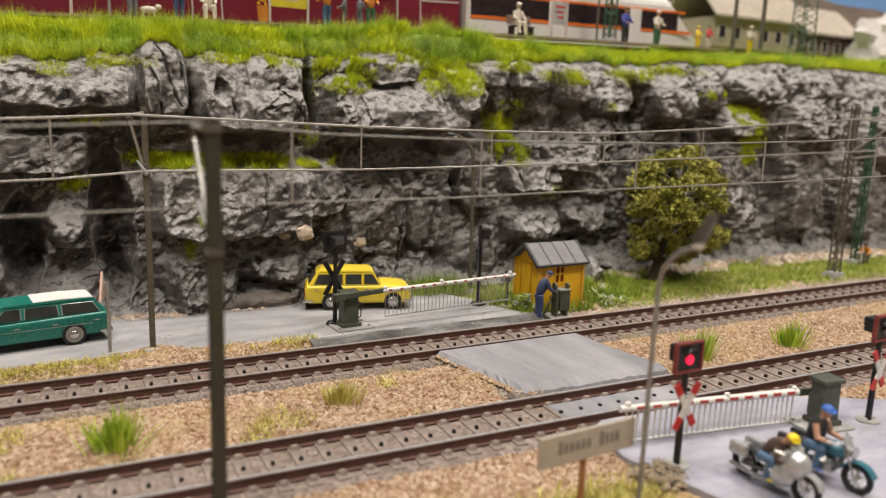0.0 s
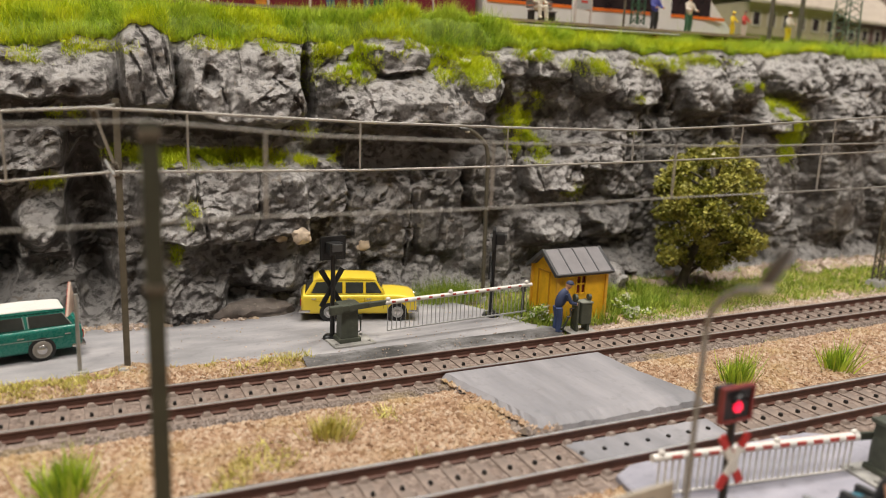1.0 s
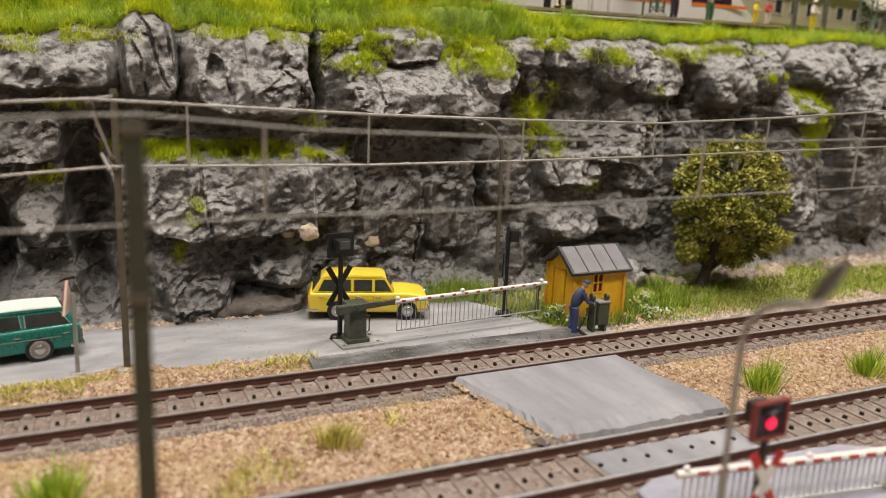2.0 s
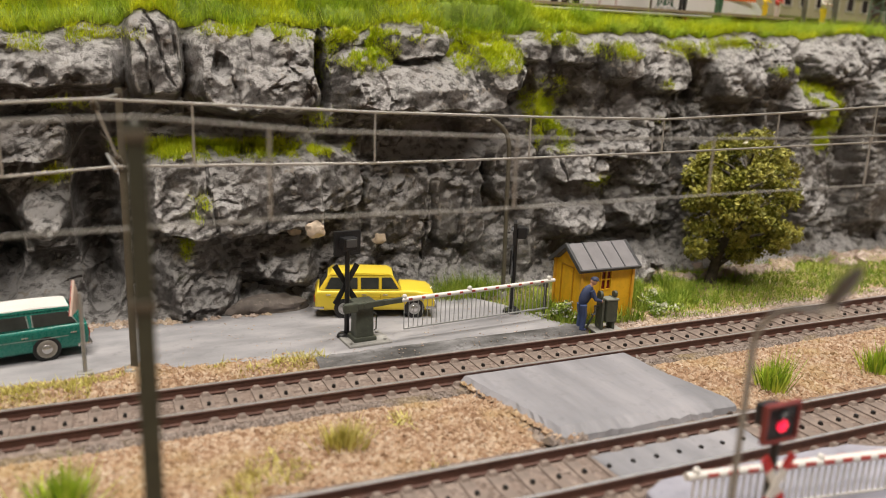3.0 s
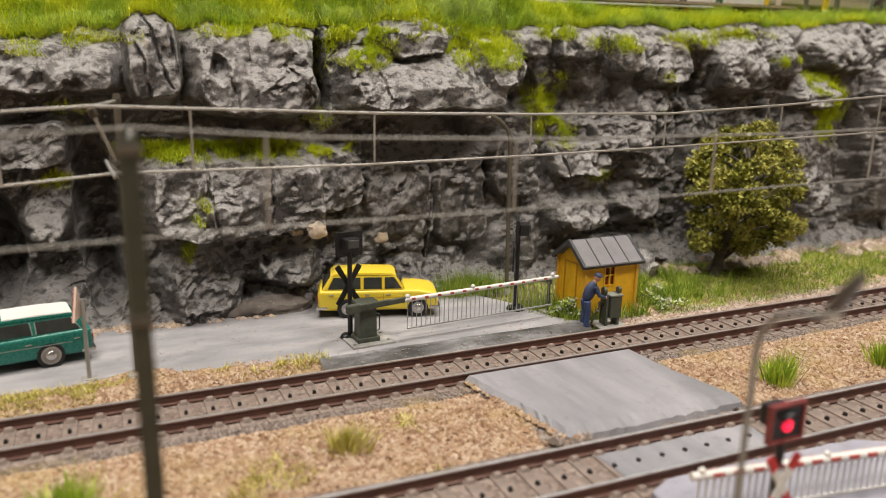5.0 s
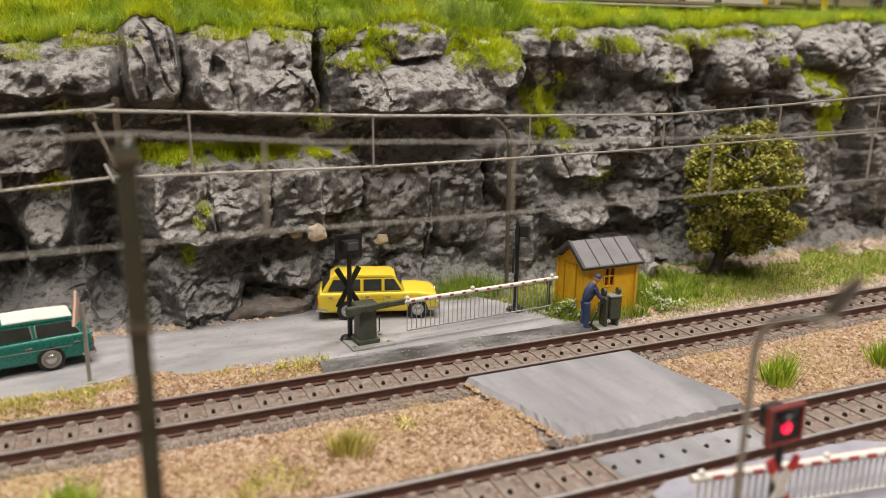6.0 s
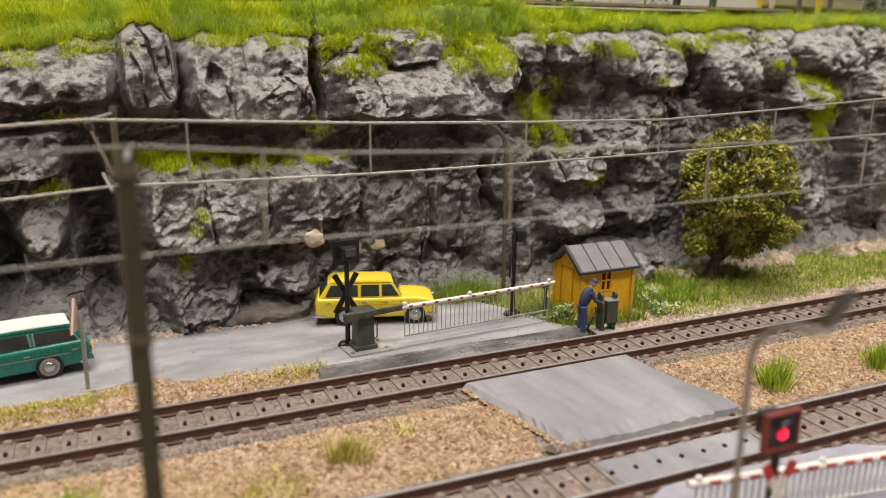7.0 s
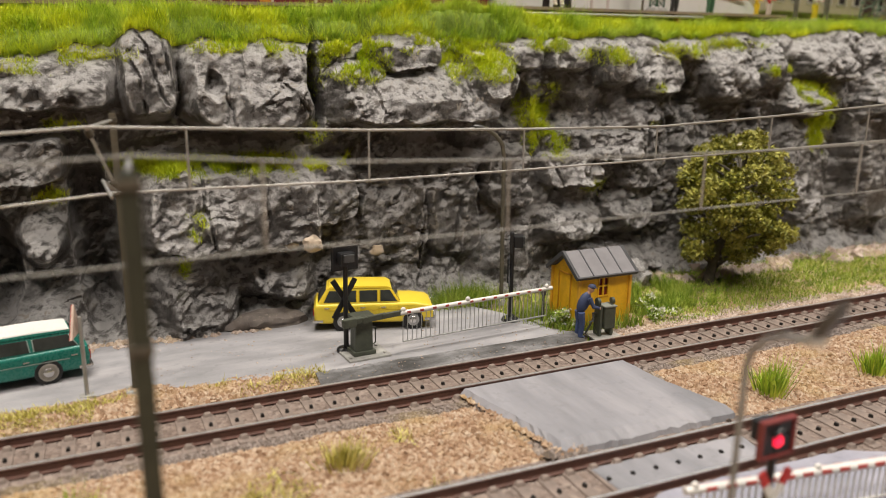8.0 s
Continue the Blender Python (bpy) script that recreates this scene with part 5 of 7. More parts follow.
for x, k in ((1.2, "coach_cream"), (2.6, "grey"), (27.6, "mast")):
    thin_post(on_platform(x), 4.2, k, "slim pale post on the platform" if k != "mast" else "slim brown post on the platform")
thin_post((38.3, 35.0, 12.1), 4.5, "mast", "slim brown signal post beside the platform", 0.13)
thin_post((42.6, 36.5, 12.4), 4.5, "mast", "slim brown signal post on the grass", 0.15)
lattice_mast((29.0, 35.6, edge_z(29.0)), 8.0, "green lattice mast on the platform", M["mast_green"], 0.0, 0.5)
lattice_mast((42.4, 33.2, 11.0), 9.0, "wide pale green lattice mast on the grass", M["mast_green_pale"], 0.0, 1.1)


def house(at, w, d, wall_h, roof_h, wall_key, roof_key, label, windows):
    t = thing("station_building", label, "building", at, "station buildings")
    bm = B()
    box(bm, (w / 2, d / 2, wall_h / 2), (w, d, wall_h), 0.03)
    wall = part("wall", bm, M[wall_key], t)
    bm = B()
    prism(bm, [(-0.5, wall_h - 0.1), (-0.5, wall_h + 0.1), (d / 2, wall_h + roof_h), (d + 0.5, wall_h + 0.1), (d + 0.5, wall_h - 0.1), (d / 2, wall_h + roof_h - 0.25)], "x", -0.5, w + 0.5)
    part("roof", bm, M[roof_key], t, smooth=False)
    for i in range(windows):
        x = (i + 0.5) * w / windows
        win = new("window_unit")
        win.parent = t
        bm = B()
        for q in (-0.4, 0.4):
            box(bm, (x + q, -0.02, wall_h * 0.5), (0.1, 0.1, 1.0), 0.01)
        for z in (-0.5, 0.5):
            box(bm, (x, -0.02, wall_h * 0.5 + z), (0.9, 0.1, 0.1), 0.01)
        part("window_frame", bm, M["coach_cream"], win)
        bm = B()
        box(bm, (x, -0.005, wall_h * 0.5), (0.72, 0.03, 0.92))
        part("pane", bm, M["coach_glass"], win, "dark pane")


house((46.2, 44.0, 13.4), 9.6, 5, 2.3, 3.4, "wall_beige", "roof_beige", "beige station building with a sandy roof", 6)
house((58.2, 45.0, 13.3), 6.6, 5, 2.0, 2.6, "wall_plum", "roof_beige", "plum boarded goods shed with a sandy roof", 4)


def far_hill():
    n, m_ = 60, 24
    hx, hv = np.meshgrid(np.linspace(-30, 110, n), np.linspace(0, 1, m_))
    hy = 56 + 5 * hv
    hz = 11.5 + hv * (7.5 + 6 * fbm(hx * 0.06, hv * 1.5, 151, 4) - 4.5 * np.exp(-((hx - 46) / 16) ** 2))
    ob = arrays("far_hill", np.stack([hx, hy, hz], -1).reshape(-1, 3), grid_faces(np.arange(n * m_).reshape(m_, n)), M["hill"], smooth=True)
    tagged(ob, "brown painted hill before the sky backdrop", "backdrop", kind="structure")
    bm = B()
    box(bm, (40, 63.0, 30), (190, 0.6, 44))
    tagged(part("backdrop", bm, M["sky_board"]), "sky blue painted backdrop board", "backdrop", kind="structure")
    bm = B()
    v = ball(bm, (0, 0, 0), (4.5, 3.0, 3.4), 28, 18)
    for q in v:
        k = 1 + 0.35 * (noise.noise(q.co * 0.6) + 0.5 * noise.noise(q.co * 1.7))
        q.co = q.co * k
    ob = part("pale_boulder", bm, M["pale_rock"], smooth=True)
    ob.matrix_basis = place(66.0, 42.0, 14.2)
    tagged(ob, "large pale plaster boulder beside the shed", "rock")


M["hill"] = paint("brown_hill_paint", (0.16, 0.115, 0.09, 1), 0.9, vary=0.4, per_u=0.3, grime=(0.12, 0.13, 0.05, 1))
M["sky_board"] = paint("painted_sky", (0.22, 0.42, 0.78, 1), 0.9, vary=0.12, per_u=0.06, bump=0.0)
far_hill()

# ---- cars ----
def wheel(parent, x, y, r, w, side, whitewall):
    bm = B()
    prof = [(0.62, 0.5), (0.93, 0.5), (1.0, 0.36), (1.0, -0.36), (0.93, -0.5), (0.62, -0.5)]
    n = 24
    rings = []
    for i in range(n):
        a = 2 * math.pi * i / n
        rings.append([bm.verts.new((math.cos(a) * q[0] * r, q[1] * w, math.sin(a) * q[0] * r)) for q in prof])
    for i in range(n):
        p, q = rings[i], rings[(i + 1) % n]
        for j in range(len(prof)):
            k = (j + 1) % len(prof)
            bm.faces.new((p[j], p[k], q[k], q[j]))
    bmesh.ops.recalc_face_normals(bm, faces=bm.faces)
    tyre = part("wheel", bm, M["tyre"], parent, "black tyre with bright hub cap", smooth=True, at=(x, y, r))
    if whitewall:
        bm = B()
        rod(bm, (0, side * 0.44 * w, 0), (0, side * 0.53 * w, 0), r * 0.8, r * 0.76, 24)
        part("whitewall", bm, M["cream"], tyre, "cream tyre wall", smooth=True)
    bm = B()
    rod(bm, (0, side * 0.3 * w, 0), (0, side * 0.57 * w, 0), r * 0.66, r * 0.62, 22)
    part("rim", bm, M["rim_grey"] if whitewall else M["chrome_dull"], tyre, smooth=True)
    bm = B()
    ball(bm, (0, side * 0.55 * w, 0), (r * 0.42, w * 0.16, r * 0.42), 16, 8)
    part("hub_cap", bm, M["chrome"], tyre, "bright hub cap", smooth=True)


def car(label, at, rz, L, W, paint_key, roof_key, lower, deck, cabin, wheels, r, windows, chrome_line, whitewall=False, hz=1.0, white_from=None):
    """An estate car facing +x. lower: side outline below the belt; cabin: x of belt and roof corners and heights; windows: spans along the side."""
    t = thing("estate_car", label, "car", at, "parked cars", rz=rz)
    lower = [(p[0], p[1] * hz) for p in lower]
    deck = deck * hz
    cabin = (cabin[0], cabin[1] * hz, cabin[2] * hz)
    bm = B()
    prism(bm, lower, "y", -W / 2, W / 2)
    bmesh.ops.bevel(bm, geom=[e for e in bm.edges if abs(e.verts[0].co.y - e.verts[1].co.y) < 0.01], offset=0.11, segments=3, affect="EDGES", profile=0.6)
    body = part("body", bm, M[paint_key], t, smooth=True)
    # wheel arches: black discs a hair proud of the flank, painting the recess's shade
    for x in wheels:
        for s in (-1, 1):
            bm = B()
            rod(bm, (x, s * (W / 2 - 0.25), r), (x, s * (W / 2 + 0.004), r), r * 1.07, r * 1.07, 24)
            part("wheel_arch_shade", bm, M["black"], body, smooth=True)
    (xb0, xt0, xt1, xb1), zb, zt = cabin
    inset = 0.17
    bm = B()
    v = []
    for x, z, w in ((xb0, zb, W / 2 - 0.05), (xt0, zt, W / 2 - inset), (xt1, zt, W / 2 - inset), (xb1, zb, W / 2 - 0.05)):
        v.append((bm.verts.new((x, -w, z)), bm.verts.new((x, w, z))))
    for i in range(4):
        a, b = v[i], v[(i + 1) % 4]
        bm.faces.new((a[0], a[1], b[1], b[0]))
    bm.faces.new([p[0] for p in v])
    bm.faces.new([p[1] for p in v][::-1])
    bmesh.ops.recalc_face_normals(bm, faces=bm.faces)
    bmesh.ops.bevel(bm, geom=bm.edges[:], offset=0.05, segments=2, affect="EDGES")
    cab = part("cabin", bm, M[paint_key], t, smooth=True)
    # roof skin
    bm = B()
    xr1 = xt1 if white_from is None else white_from
    prism(bm, [(xt0 - 0.0, zt - 0.05), (xt0 + 0.08, zt + 0.03), ((xt0 + xr1) / 2, zt + 0.055), (xr1 - 0.1, zt + 0.03), (xr1 + 0.02, zt - 0.05)], "y", -W / 2 + inset - 0.012, W / 2 - inset + 0.012)
    bmesh.ops.bevel(bm, geom=bm.edges[:], offset=0.03, segments=2, affect="EDGES")
    part("roof", bm, M[roof_key], t, smooth=True)
    if whitewall:
        bm = B()
        xw = xt0 + 0.66 * (xt1 - xt0)
        prism(bm, [(xt0 + 0.0, zt + 0.02), (xt0 + 0.1, zt + 0.05), ((xt0 + xw) / 2, zt + 0.085), (xw, zt + 0.075), (xw, zt + 0.02)], "y", -W / 2 + inset + 0.05, W / 2 - inset - 0.05)
        bmesh.ops.bevel(bm, geom=bm.edges[:], offset=0.02, segments=2, affect="EDGES")
        part("roof_panel", bm, M["car_white"], t, "white rear roof panel", smooth=True)

    def side_pane(x0, x1, x2, x3, s, name, key):
        """A pane on the sloping cabin side between belt (x0, x1) and roof (x3, x2)."""
        bm = B()
        q0, q1 = 0.14, 0.84
        pts = []
        for x, q in ((x0, q0), (x1, q0), (x2, q1), (x3, q1)):
            z = zb + (zt - zb) * q
            w = (W / 2 - 0.05) * (1 - q) + (W / 2 - inset) * q
            pts.append((x, s * (w + 0.006), z))
        a = [bm.verts.new(p) for p in pts]
        b = [bm.verts.new((p[0], p[1] - s * 0.03, p[2])) for p in pts]
        bm.faces.new(a), bm.faces.new(b[::-1])
        for i in range(4):
            bm.faces.new((a[i], b[i], b[(i + 1) % 4], a[(i + 1) % 4]))
        bmesh.ops.recalc_face_normals(bm, faces=bm.faces)
        bmesh.ops.bevel(bm, geom=bm.edges[:], offset=0.012, segments=1, affect="EDGES")
        return part(name, bm, M[key], cab, "dark tinted side window" if name == "side_window" else "")

    for x0, x1, x2, x3 in windows:
        for s in (-1, 1):
            side_pane(x0 - 0.035, x1 + 0.035, x2 + 0.03, x3 - 0.03, s, "window_trim", chrome_line)
            pane = side_pane(x0, x1, x2, x3, s * 1.006, "side_window", "car_glass")
    for (xa, xb), sgn, name in (((xb0, xt0), -1, "rear_window"), ((xb1, xt1), 1, "windscreen")):
        bm = B()
        pts = []
        for q, k in ((0.12, 1), (0.12, -1), (0.86, -1), (0.86, 1)):
            w = ((W / 2 - 0.05) * (1 - q) + (W / 2 - inset) * q - 0.1) * k
            pts.append((xa + (xb - xa) * q + sgn * 0.012, w, zb + (zt - zb) * q))
        a = [bm.verts.new(p) for p in pts]
        b = [bm.verts.new((p[0] - sgn * 0.03, p[1], p[2] - 0.01)) for p in pts]
        bm.faces.new(a), bm.faces.new(b[::-1])
        for i in range(4):
            bm.faces.new((a[i], b[i], b[(i + 1) % 4], a[(i + 1) % 4]))
        bmesh.ops.recalc_face_normals(bm, faces=bm.faces)
        part(name, bm, M["car_glass"], cab, "dark tinted glass")
    for sgn, x in ((1, L / 2), (-1, -L / 2)):
        bm = B()
        box(bm, (x + sgn * 0.0, 0, 0.42 * hz), (0.12, W + 0.02, 0.12), 0.04)
        for s in (-1, 1):
            box(bm, (x - sgn * 0.16, s * (W / 2 + 0.005), 0.42 * hz), (0.34, 0.05, 0.1), 0.02)
        part("bumper", bm, M["chrome"], t, "bright bumper", smooth=True)
    for s in (-1, 1):
        bm = B()
        rod(bm, (L / 2 - 0.1, s * (W / 2 - 0.3), 0.75 * hz), (L / 2 + 0.02, s * (W / 2 - 0.3), 0.75 * hz), 0.14, 0.13, 16)
        part("headlight", bm, M["chrome"], t, "round headlight", smooth=True)
        bm = B()
        box(bm, (-L / 2 + 0.02, s * (W / 2 - 0.14), 0.78 * hz), (0.08, 0.13, 0.24), 0.02)
        part("tail_light", bm, M["tail_red"], t, "red tail light")
        bm = B()
        box(bm, (0.2, s * (W / 2 + 0.004), deck), (L * 0.86, 0.014, 0.022), 0.004)
        part("trim_strip", bm, M[chrome_line], t)
        for x in windows:
            bm = B()
            box(bm, (x[0] + 0.12, s * (W / 2 + 0.012), deck + 0.09), (0.17, 0.04, 0.035), 0.01)
            part("door_handle", bm, M["chrome"], t)
        for x in [q[1] + 0.045 for q in windows]:
            bm = B()
            box(bm, (x, s * (W / 2 + 0.001), (deck + 0.5) / 2 + 0.05), (0.014, 0.008, deck - 0.35))
            part("door_gap", bm, M["gap_" + paint_key], body)
    for x in wheels:
        for s in (-1, 1):
            wheel(t, x, s * (W / 2 - 0.12), r, 0.26, s, whitewall)
    bm = B()
    box(bm, (0, 0, 0.3), (L * 0.8, W * 0.7, 0.14), 0.02)
    part("underside", bm, M["black"], t)
    return t


M["tyre"] = paint("black_rubber", (0.014, 0.013, 0.013, 1), 0.75)
M["cream"] = paint("cream_tyre_wall", (0.34, 0.31, 0.27, 1), 0.6)
M["rim_grey"] = paint("grey_wheel_rim", (0.28, 0.25, 0.22, 1), 0.4, 0.3)
M["chrome"] = paint("chromed_plastic", (0.62, 0.60, 0.58, 1), 0.22, 0.9, vary=0.08)
M["chrome_dull"] = paint("dull_silver_paint", (0.45, 0.44, 0.43, 1), 0.35, 0.7, vary=0.1)
M["tail_red"] = paint("red_light_cover", (0.35, 0.03, 0.02, 1), 0.2)
M["yellow"] = paint("glossy_yellow_plastic", (0.74, 0.56, 0.045, 1), 0.34, vary=0.06, per_u=1.2, bump=0.03)
M["yellow_trim"] = paint("yellow_trim", (0.62, 0.42, 0.01, 1), 0.35, vary=0.1)
M["gap_yellow"] = paint("yellow_joint", (0.35, 0.22, 0.005, 1), 0.5)
M["teal"] = paint("glossy_teal_plastic", (0.014, 0.16, 0.125, 1), 0.28, vary=0.08, per_u=1.2, bump=0.03)
M["gap_teal"] = paint("teal_joint", (0.003, 0.045, 0.035, 1), 0.5)
M["car_white"] = paint("white_car_roof", (0.78, 0.76, 0.72, 1), 0.3, vary=0.05, bump=0.03)
M["teal_trim"] = paint("silver_trim", (0.4, 0.46, 0.44, 1), 0.3, 0.6)
M["car_glass"] = paint("dark_tinted_glass", (0.035, 0.038, 0.034, 1), 0.08, vary=0.4, bump=0.0, spec=0.6)

# yellow estate: square body with an upright tail
car("glossy yellow estate car with dark windows on the grey road", (10.9, 28.25, -0.02), -17, 4.22, 1.58, "yellow", "yellow",
    [(-2.08, 0.45), (-2.1, 0.98), (-2.02, 1.12), (0.68, 1.12), (1.37, 1.12), (1.92, 1.03), (2.08, 0.9), (2.1, 0.42), (1.92, 0.3), (-1.92, 0.3)], 0.86,
    ((-1.99, -1.62, 0.58, 0.95), 1.08, 1.74), (-1.08, 1.38), 0.335,
    [(-1.76, -0.62, -0.62, -1.56), (-0.52, 0.12, 0.12, -0.52), (0.21, 0.82, 0.56, 0.21)], "yellow_trim", hz=0.87)
# teal estate: fins, white rear roof, white-walled tyres
car("glossy teal estate car with a white roof and pale tyre walls", (-1.02, 27.3, -0.02), 189, 5.1, 1.56, "teal", "teal",
    [(-2.5, 0.45), (-2.55, 0.8), (-2.5, 1.15), (-2.34, 1.2), (1.0, 1.12), (2.2, 1.1), (2.5, 0.95), (2.52, 0.42), (2.2, 0.32), (-2.2, 0.32)], 0.80,
    ((-2.42, -2.1, 0.6, 1.1), 1.12, 1.74), (-1.42, 1.42), 0.345,
    [(-2.24, -1.12, -1.1, -2.02), (-1.0, -0.04, -0.06, -0.96), (0.08, 0.86, 0.5, 0.08)], "teal_trim", True, hz=0.83)


# ---- road sign, board, motorcycles ----
def road_sign(at):
    t = thing("road_sign", "triangular warning sign on a grey post beside the road", "road sign", at)
    bm = B()
    rod(bm, (0, 0, 0), (0, 0, 2.36), 0.062, 0.058, 10)
    part("post", bm, M["grey"], t, smooth=True)
    bm = B()
    box(bm, (0, 0, 0.04), (0.4, 0.3, 0.08), 0.02)
    part("foot", bm, M["concrete"], t)
    bm = B()
    prism(bm, [(-0.46, 1.85), (0.46, 1.85), (0.0, 2.72)], "y", -0.03, 0.03)
    plate_ob = part("plate", bm, M["sign_back"], t, "pale triangular plate with a red rim")
    plate_ob.matrix_basis = pose(-0.13 * U, 0, 0, 0, 0, 76)
    bm = B()
    prism(bm, [(-0.46, 1.85), (0.46, 1.85), (0.0, 2.72)], "y", 0.032, 0.045)
    part("rim", bm, M["red"], plate_ob)
    bm = B()
    prism(bm, [(-0.3, 1.94), (0.3, 1.94), (0.0, 2.52)], "y", 0.047, 0.055)
    part("face", bm, M["white"], plate_ob)


M["sign_back"] = paint("pale_sign_back", (0.60, 0.46, 0.38, 1), 0.45, vary=0.1)
road_sign((1.47, 25.5, -0.08))


def name_board(at, rz):
    t = thing("name_board", "weathered beige name board on a brown post with worn lettering", "sign", at, rz=rz)
    bm = B()
    rod(bm, (0.05, 0.06, -0.1), (0.05, 0.06, 1.95), 0.07, 0.065, 8)
    part("post", bm, M["post_brown"], t, smooth=True)
    bm = B()
    box(bm, (0.1, 0, 1.72), (2.5, 0.07, 0.66), 0.02)
    board = part("board", bm, M["beige"], t)
    for x0, x1, h in ((-0.72, 0.16, 0.2), (0.36, 0.92, 0.22)):
        k = int((x1 - x0) / 0.13)
        for i in range(k):
            bm = B()
            box(bm, (x0 + (i + 0.5) * (x1 - x0) / k, -0.042, 1.72 + (0.02 if i else 0.05)), (0.085, 0.012, h + (0.08 if i == 0 else 0.0)), 0.004)
            part("letter_bar", bm, M["faded_ink"], board, "faded dark bar")


M["post_brown"] = paint("orange_brown_wood", (0.34, 0.15, 0.05, 1), 0.7, vary=0.3)
M["beige"] = paint("weathered_beige_board", (0.43, 0.38, 0.31, 1), 0.6, vary=0.15, grime=(0.33, 0.29, 0.24, 1))
M["faded_ink"] = paint("faded_dark_lettering", (0.2, 0.18, 0.16, 1), 0.6)
name_board((9.3, 11.55, -0.2), 3)


def motorcycle(label, at, rz, tank, seat_key, fairing=False):
    t = thing("motorcycle", label, "motorcycle", at, "motorcycles", rz=rz)
    for x in (-0.72, 0.82):
        bm = B()
        loops = []
        for i in range(24):
            a = 2 * math.pi * i / 24
            ring = []
            for j in range(8):
                q = 2 * math.pi * j / 8
                rr = 0.29 + 0.075 * math.cos(q)
                ring.append(bm.verts.new((rr * math.cos(a), 0.075 * math.sin(q), rr * math.sin(a))))
            loops.append(ring)
        for i in range(24):
            p, q = loops[i], loops[(i + 1) % 24]
            for j in range(8):
                bm.faces.new((p[j], p[(j + 1) % 8], q[(j + 1) % 8], q[j]))
        bmesh.ops.recalc_face_normals(bm, faces=bm.faces)
        w = part("wheel", bm, M["tyre"], t, "black tyre", smooth=True, at=(x, 0, 0.365))
        bm = B()
        for i in range(10):
            a = math.pi * 2 * i / 10
            rod(bm, (0, 0, 0), (0.25 * math.cos(a), 0, 0.25 * math.sin(a)), 0.015, n=4)
        rod(bm, (0, -0.09, 0), (0, 0.09, 0), 0.07, n=10)
        part("spokes", bm, M["chrome"], w)
    bm = B()
    tube(bm, [(-0.72, 0.12, 0.36), (-0.1, 0.12, 0.4), (0.35, 0.1, 0.42), (0.5, 0, 0.85), (-0.55, 0, 0.72), (-0.72, 0.0, 0.36)], 0.045, 6)
    tube(bm, [(-0.72, -0.12, 0.36), (-0.1, -0.12, 0.4), (0.35, -0.1, 0.42), (0.5, 0, 0.85)], 0.045, 6)
    part("frame", bm, M["dark_grey"], t, smooth=True)
    bm = B()
    for s in (-1, 1):
        tube(bm, [(0.82, s * 0.1, 0.365), (0.5, s * 0.1, 1.0)], 0.035, 6)
    part("fork", bm, M["chrome"], t, smooth=True)
    bm = B()
    ball(bm, (0.22, 0, 0.84), (0.36, 0.19, 0.18), 14, 8)
    part("tank", bm, M[tank], t, smooth=True)
    bm = B()
    ball(bm, (-0.32, 0, 0.75), (0.42, 0.2, 0.1), 14, 8)
    part("saddle", bm, M[seat_key], t, smooth=True)
    bm = B()
    box(bm, (0.08, 0, 0.46), (0.46, 0.36, 0.36), 0.07)
    for s in (-1, 1):
        rod(bm, (0.08, s * 0.1, 0.5), (0.16, s * 0.3, 0.66), 0.1, 0.08, 10)
    part("engine", bm, M["chrome_dull"], t, smooth=True)
    for s in (-1, 1):
        bm = B()
        tube(bm, [(0.15, s * 0.24, 0.36), (-0.3, s * 0.25, 0.27), (-0.95, s * 0.25, 0.3)], 0.055, 8)
        part("exhaust_pipe", bm, M["chrome"], t, smooth=True)
        bm = B()
        box(bm, (-0.75, s * 0.27, 0.72), (0.46, 0.16, 0.3), 0.06)
        part("side_case", bm, M[tank] if fairing else M["leather"], t, smooth=True)
    for x, r in ((-0.74, 0.42), (0.83, 0.4)):
        bm = B()
        arc = [math.pi * (0.12 + 0.76 * i / 12) for i in range(13)]
        outer = [(x + r * math.cos(a), 0.365 + r * math.sin(a)) for a in arc]
        inner = [(x + (r - 0.03) * math.cos(a), 0.365 + (r - 0.03) * math.sin(a)) for a in reversed(arc)]
        prism(bm, outer + inner, "y", -0.1, 0.1)
        part("mudguard", bm, M[tank], t)
    bm = B()
    tube(bm, [(0.25, -0.42, 1.12), (0.45, -0.3, 1.1), (0.5, 0, 1.02), (0.45, 0.3, 1.1), (0.25, 0.42, 1.12)], 0.032, 6)
    part("handlebar", bm, M["chrome"], t, smooth=True)
    bm = B()
    rod(bm, (0.52, 0, 0.93), (0.72, 0, 0.93), 0.1, 0.15, 14)
    part("headlamp", bm, M["chrome"], t, smooth=True)
    bm = B()
    prism(bm, [(0.56, 1.0), (0.59, 1.0), (0.47, 1.25), (0.44, 1.25)], "y", -0.15, 0.15, 0.008)
    part("windshield", bm, M["pale_shield"], t, "pale windshield")
    if fairing:
        bm = B()
        ball(bm, (0.5, 0, 0.82), (0.36, 0.3, 0.34), 16, 10)
        for s in (-1, 1):
            ball(bm, (0.3, s * 0.2, 0.55), (0.34, 0.14, 0.26), 14, 8)
        part("fairing", bm, M[tank], t, "silver rounded fairing", smooth=True)
    return t


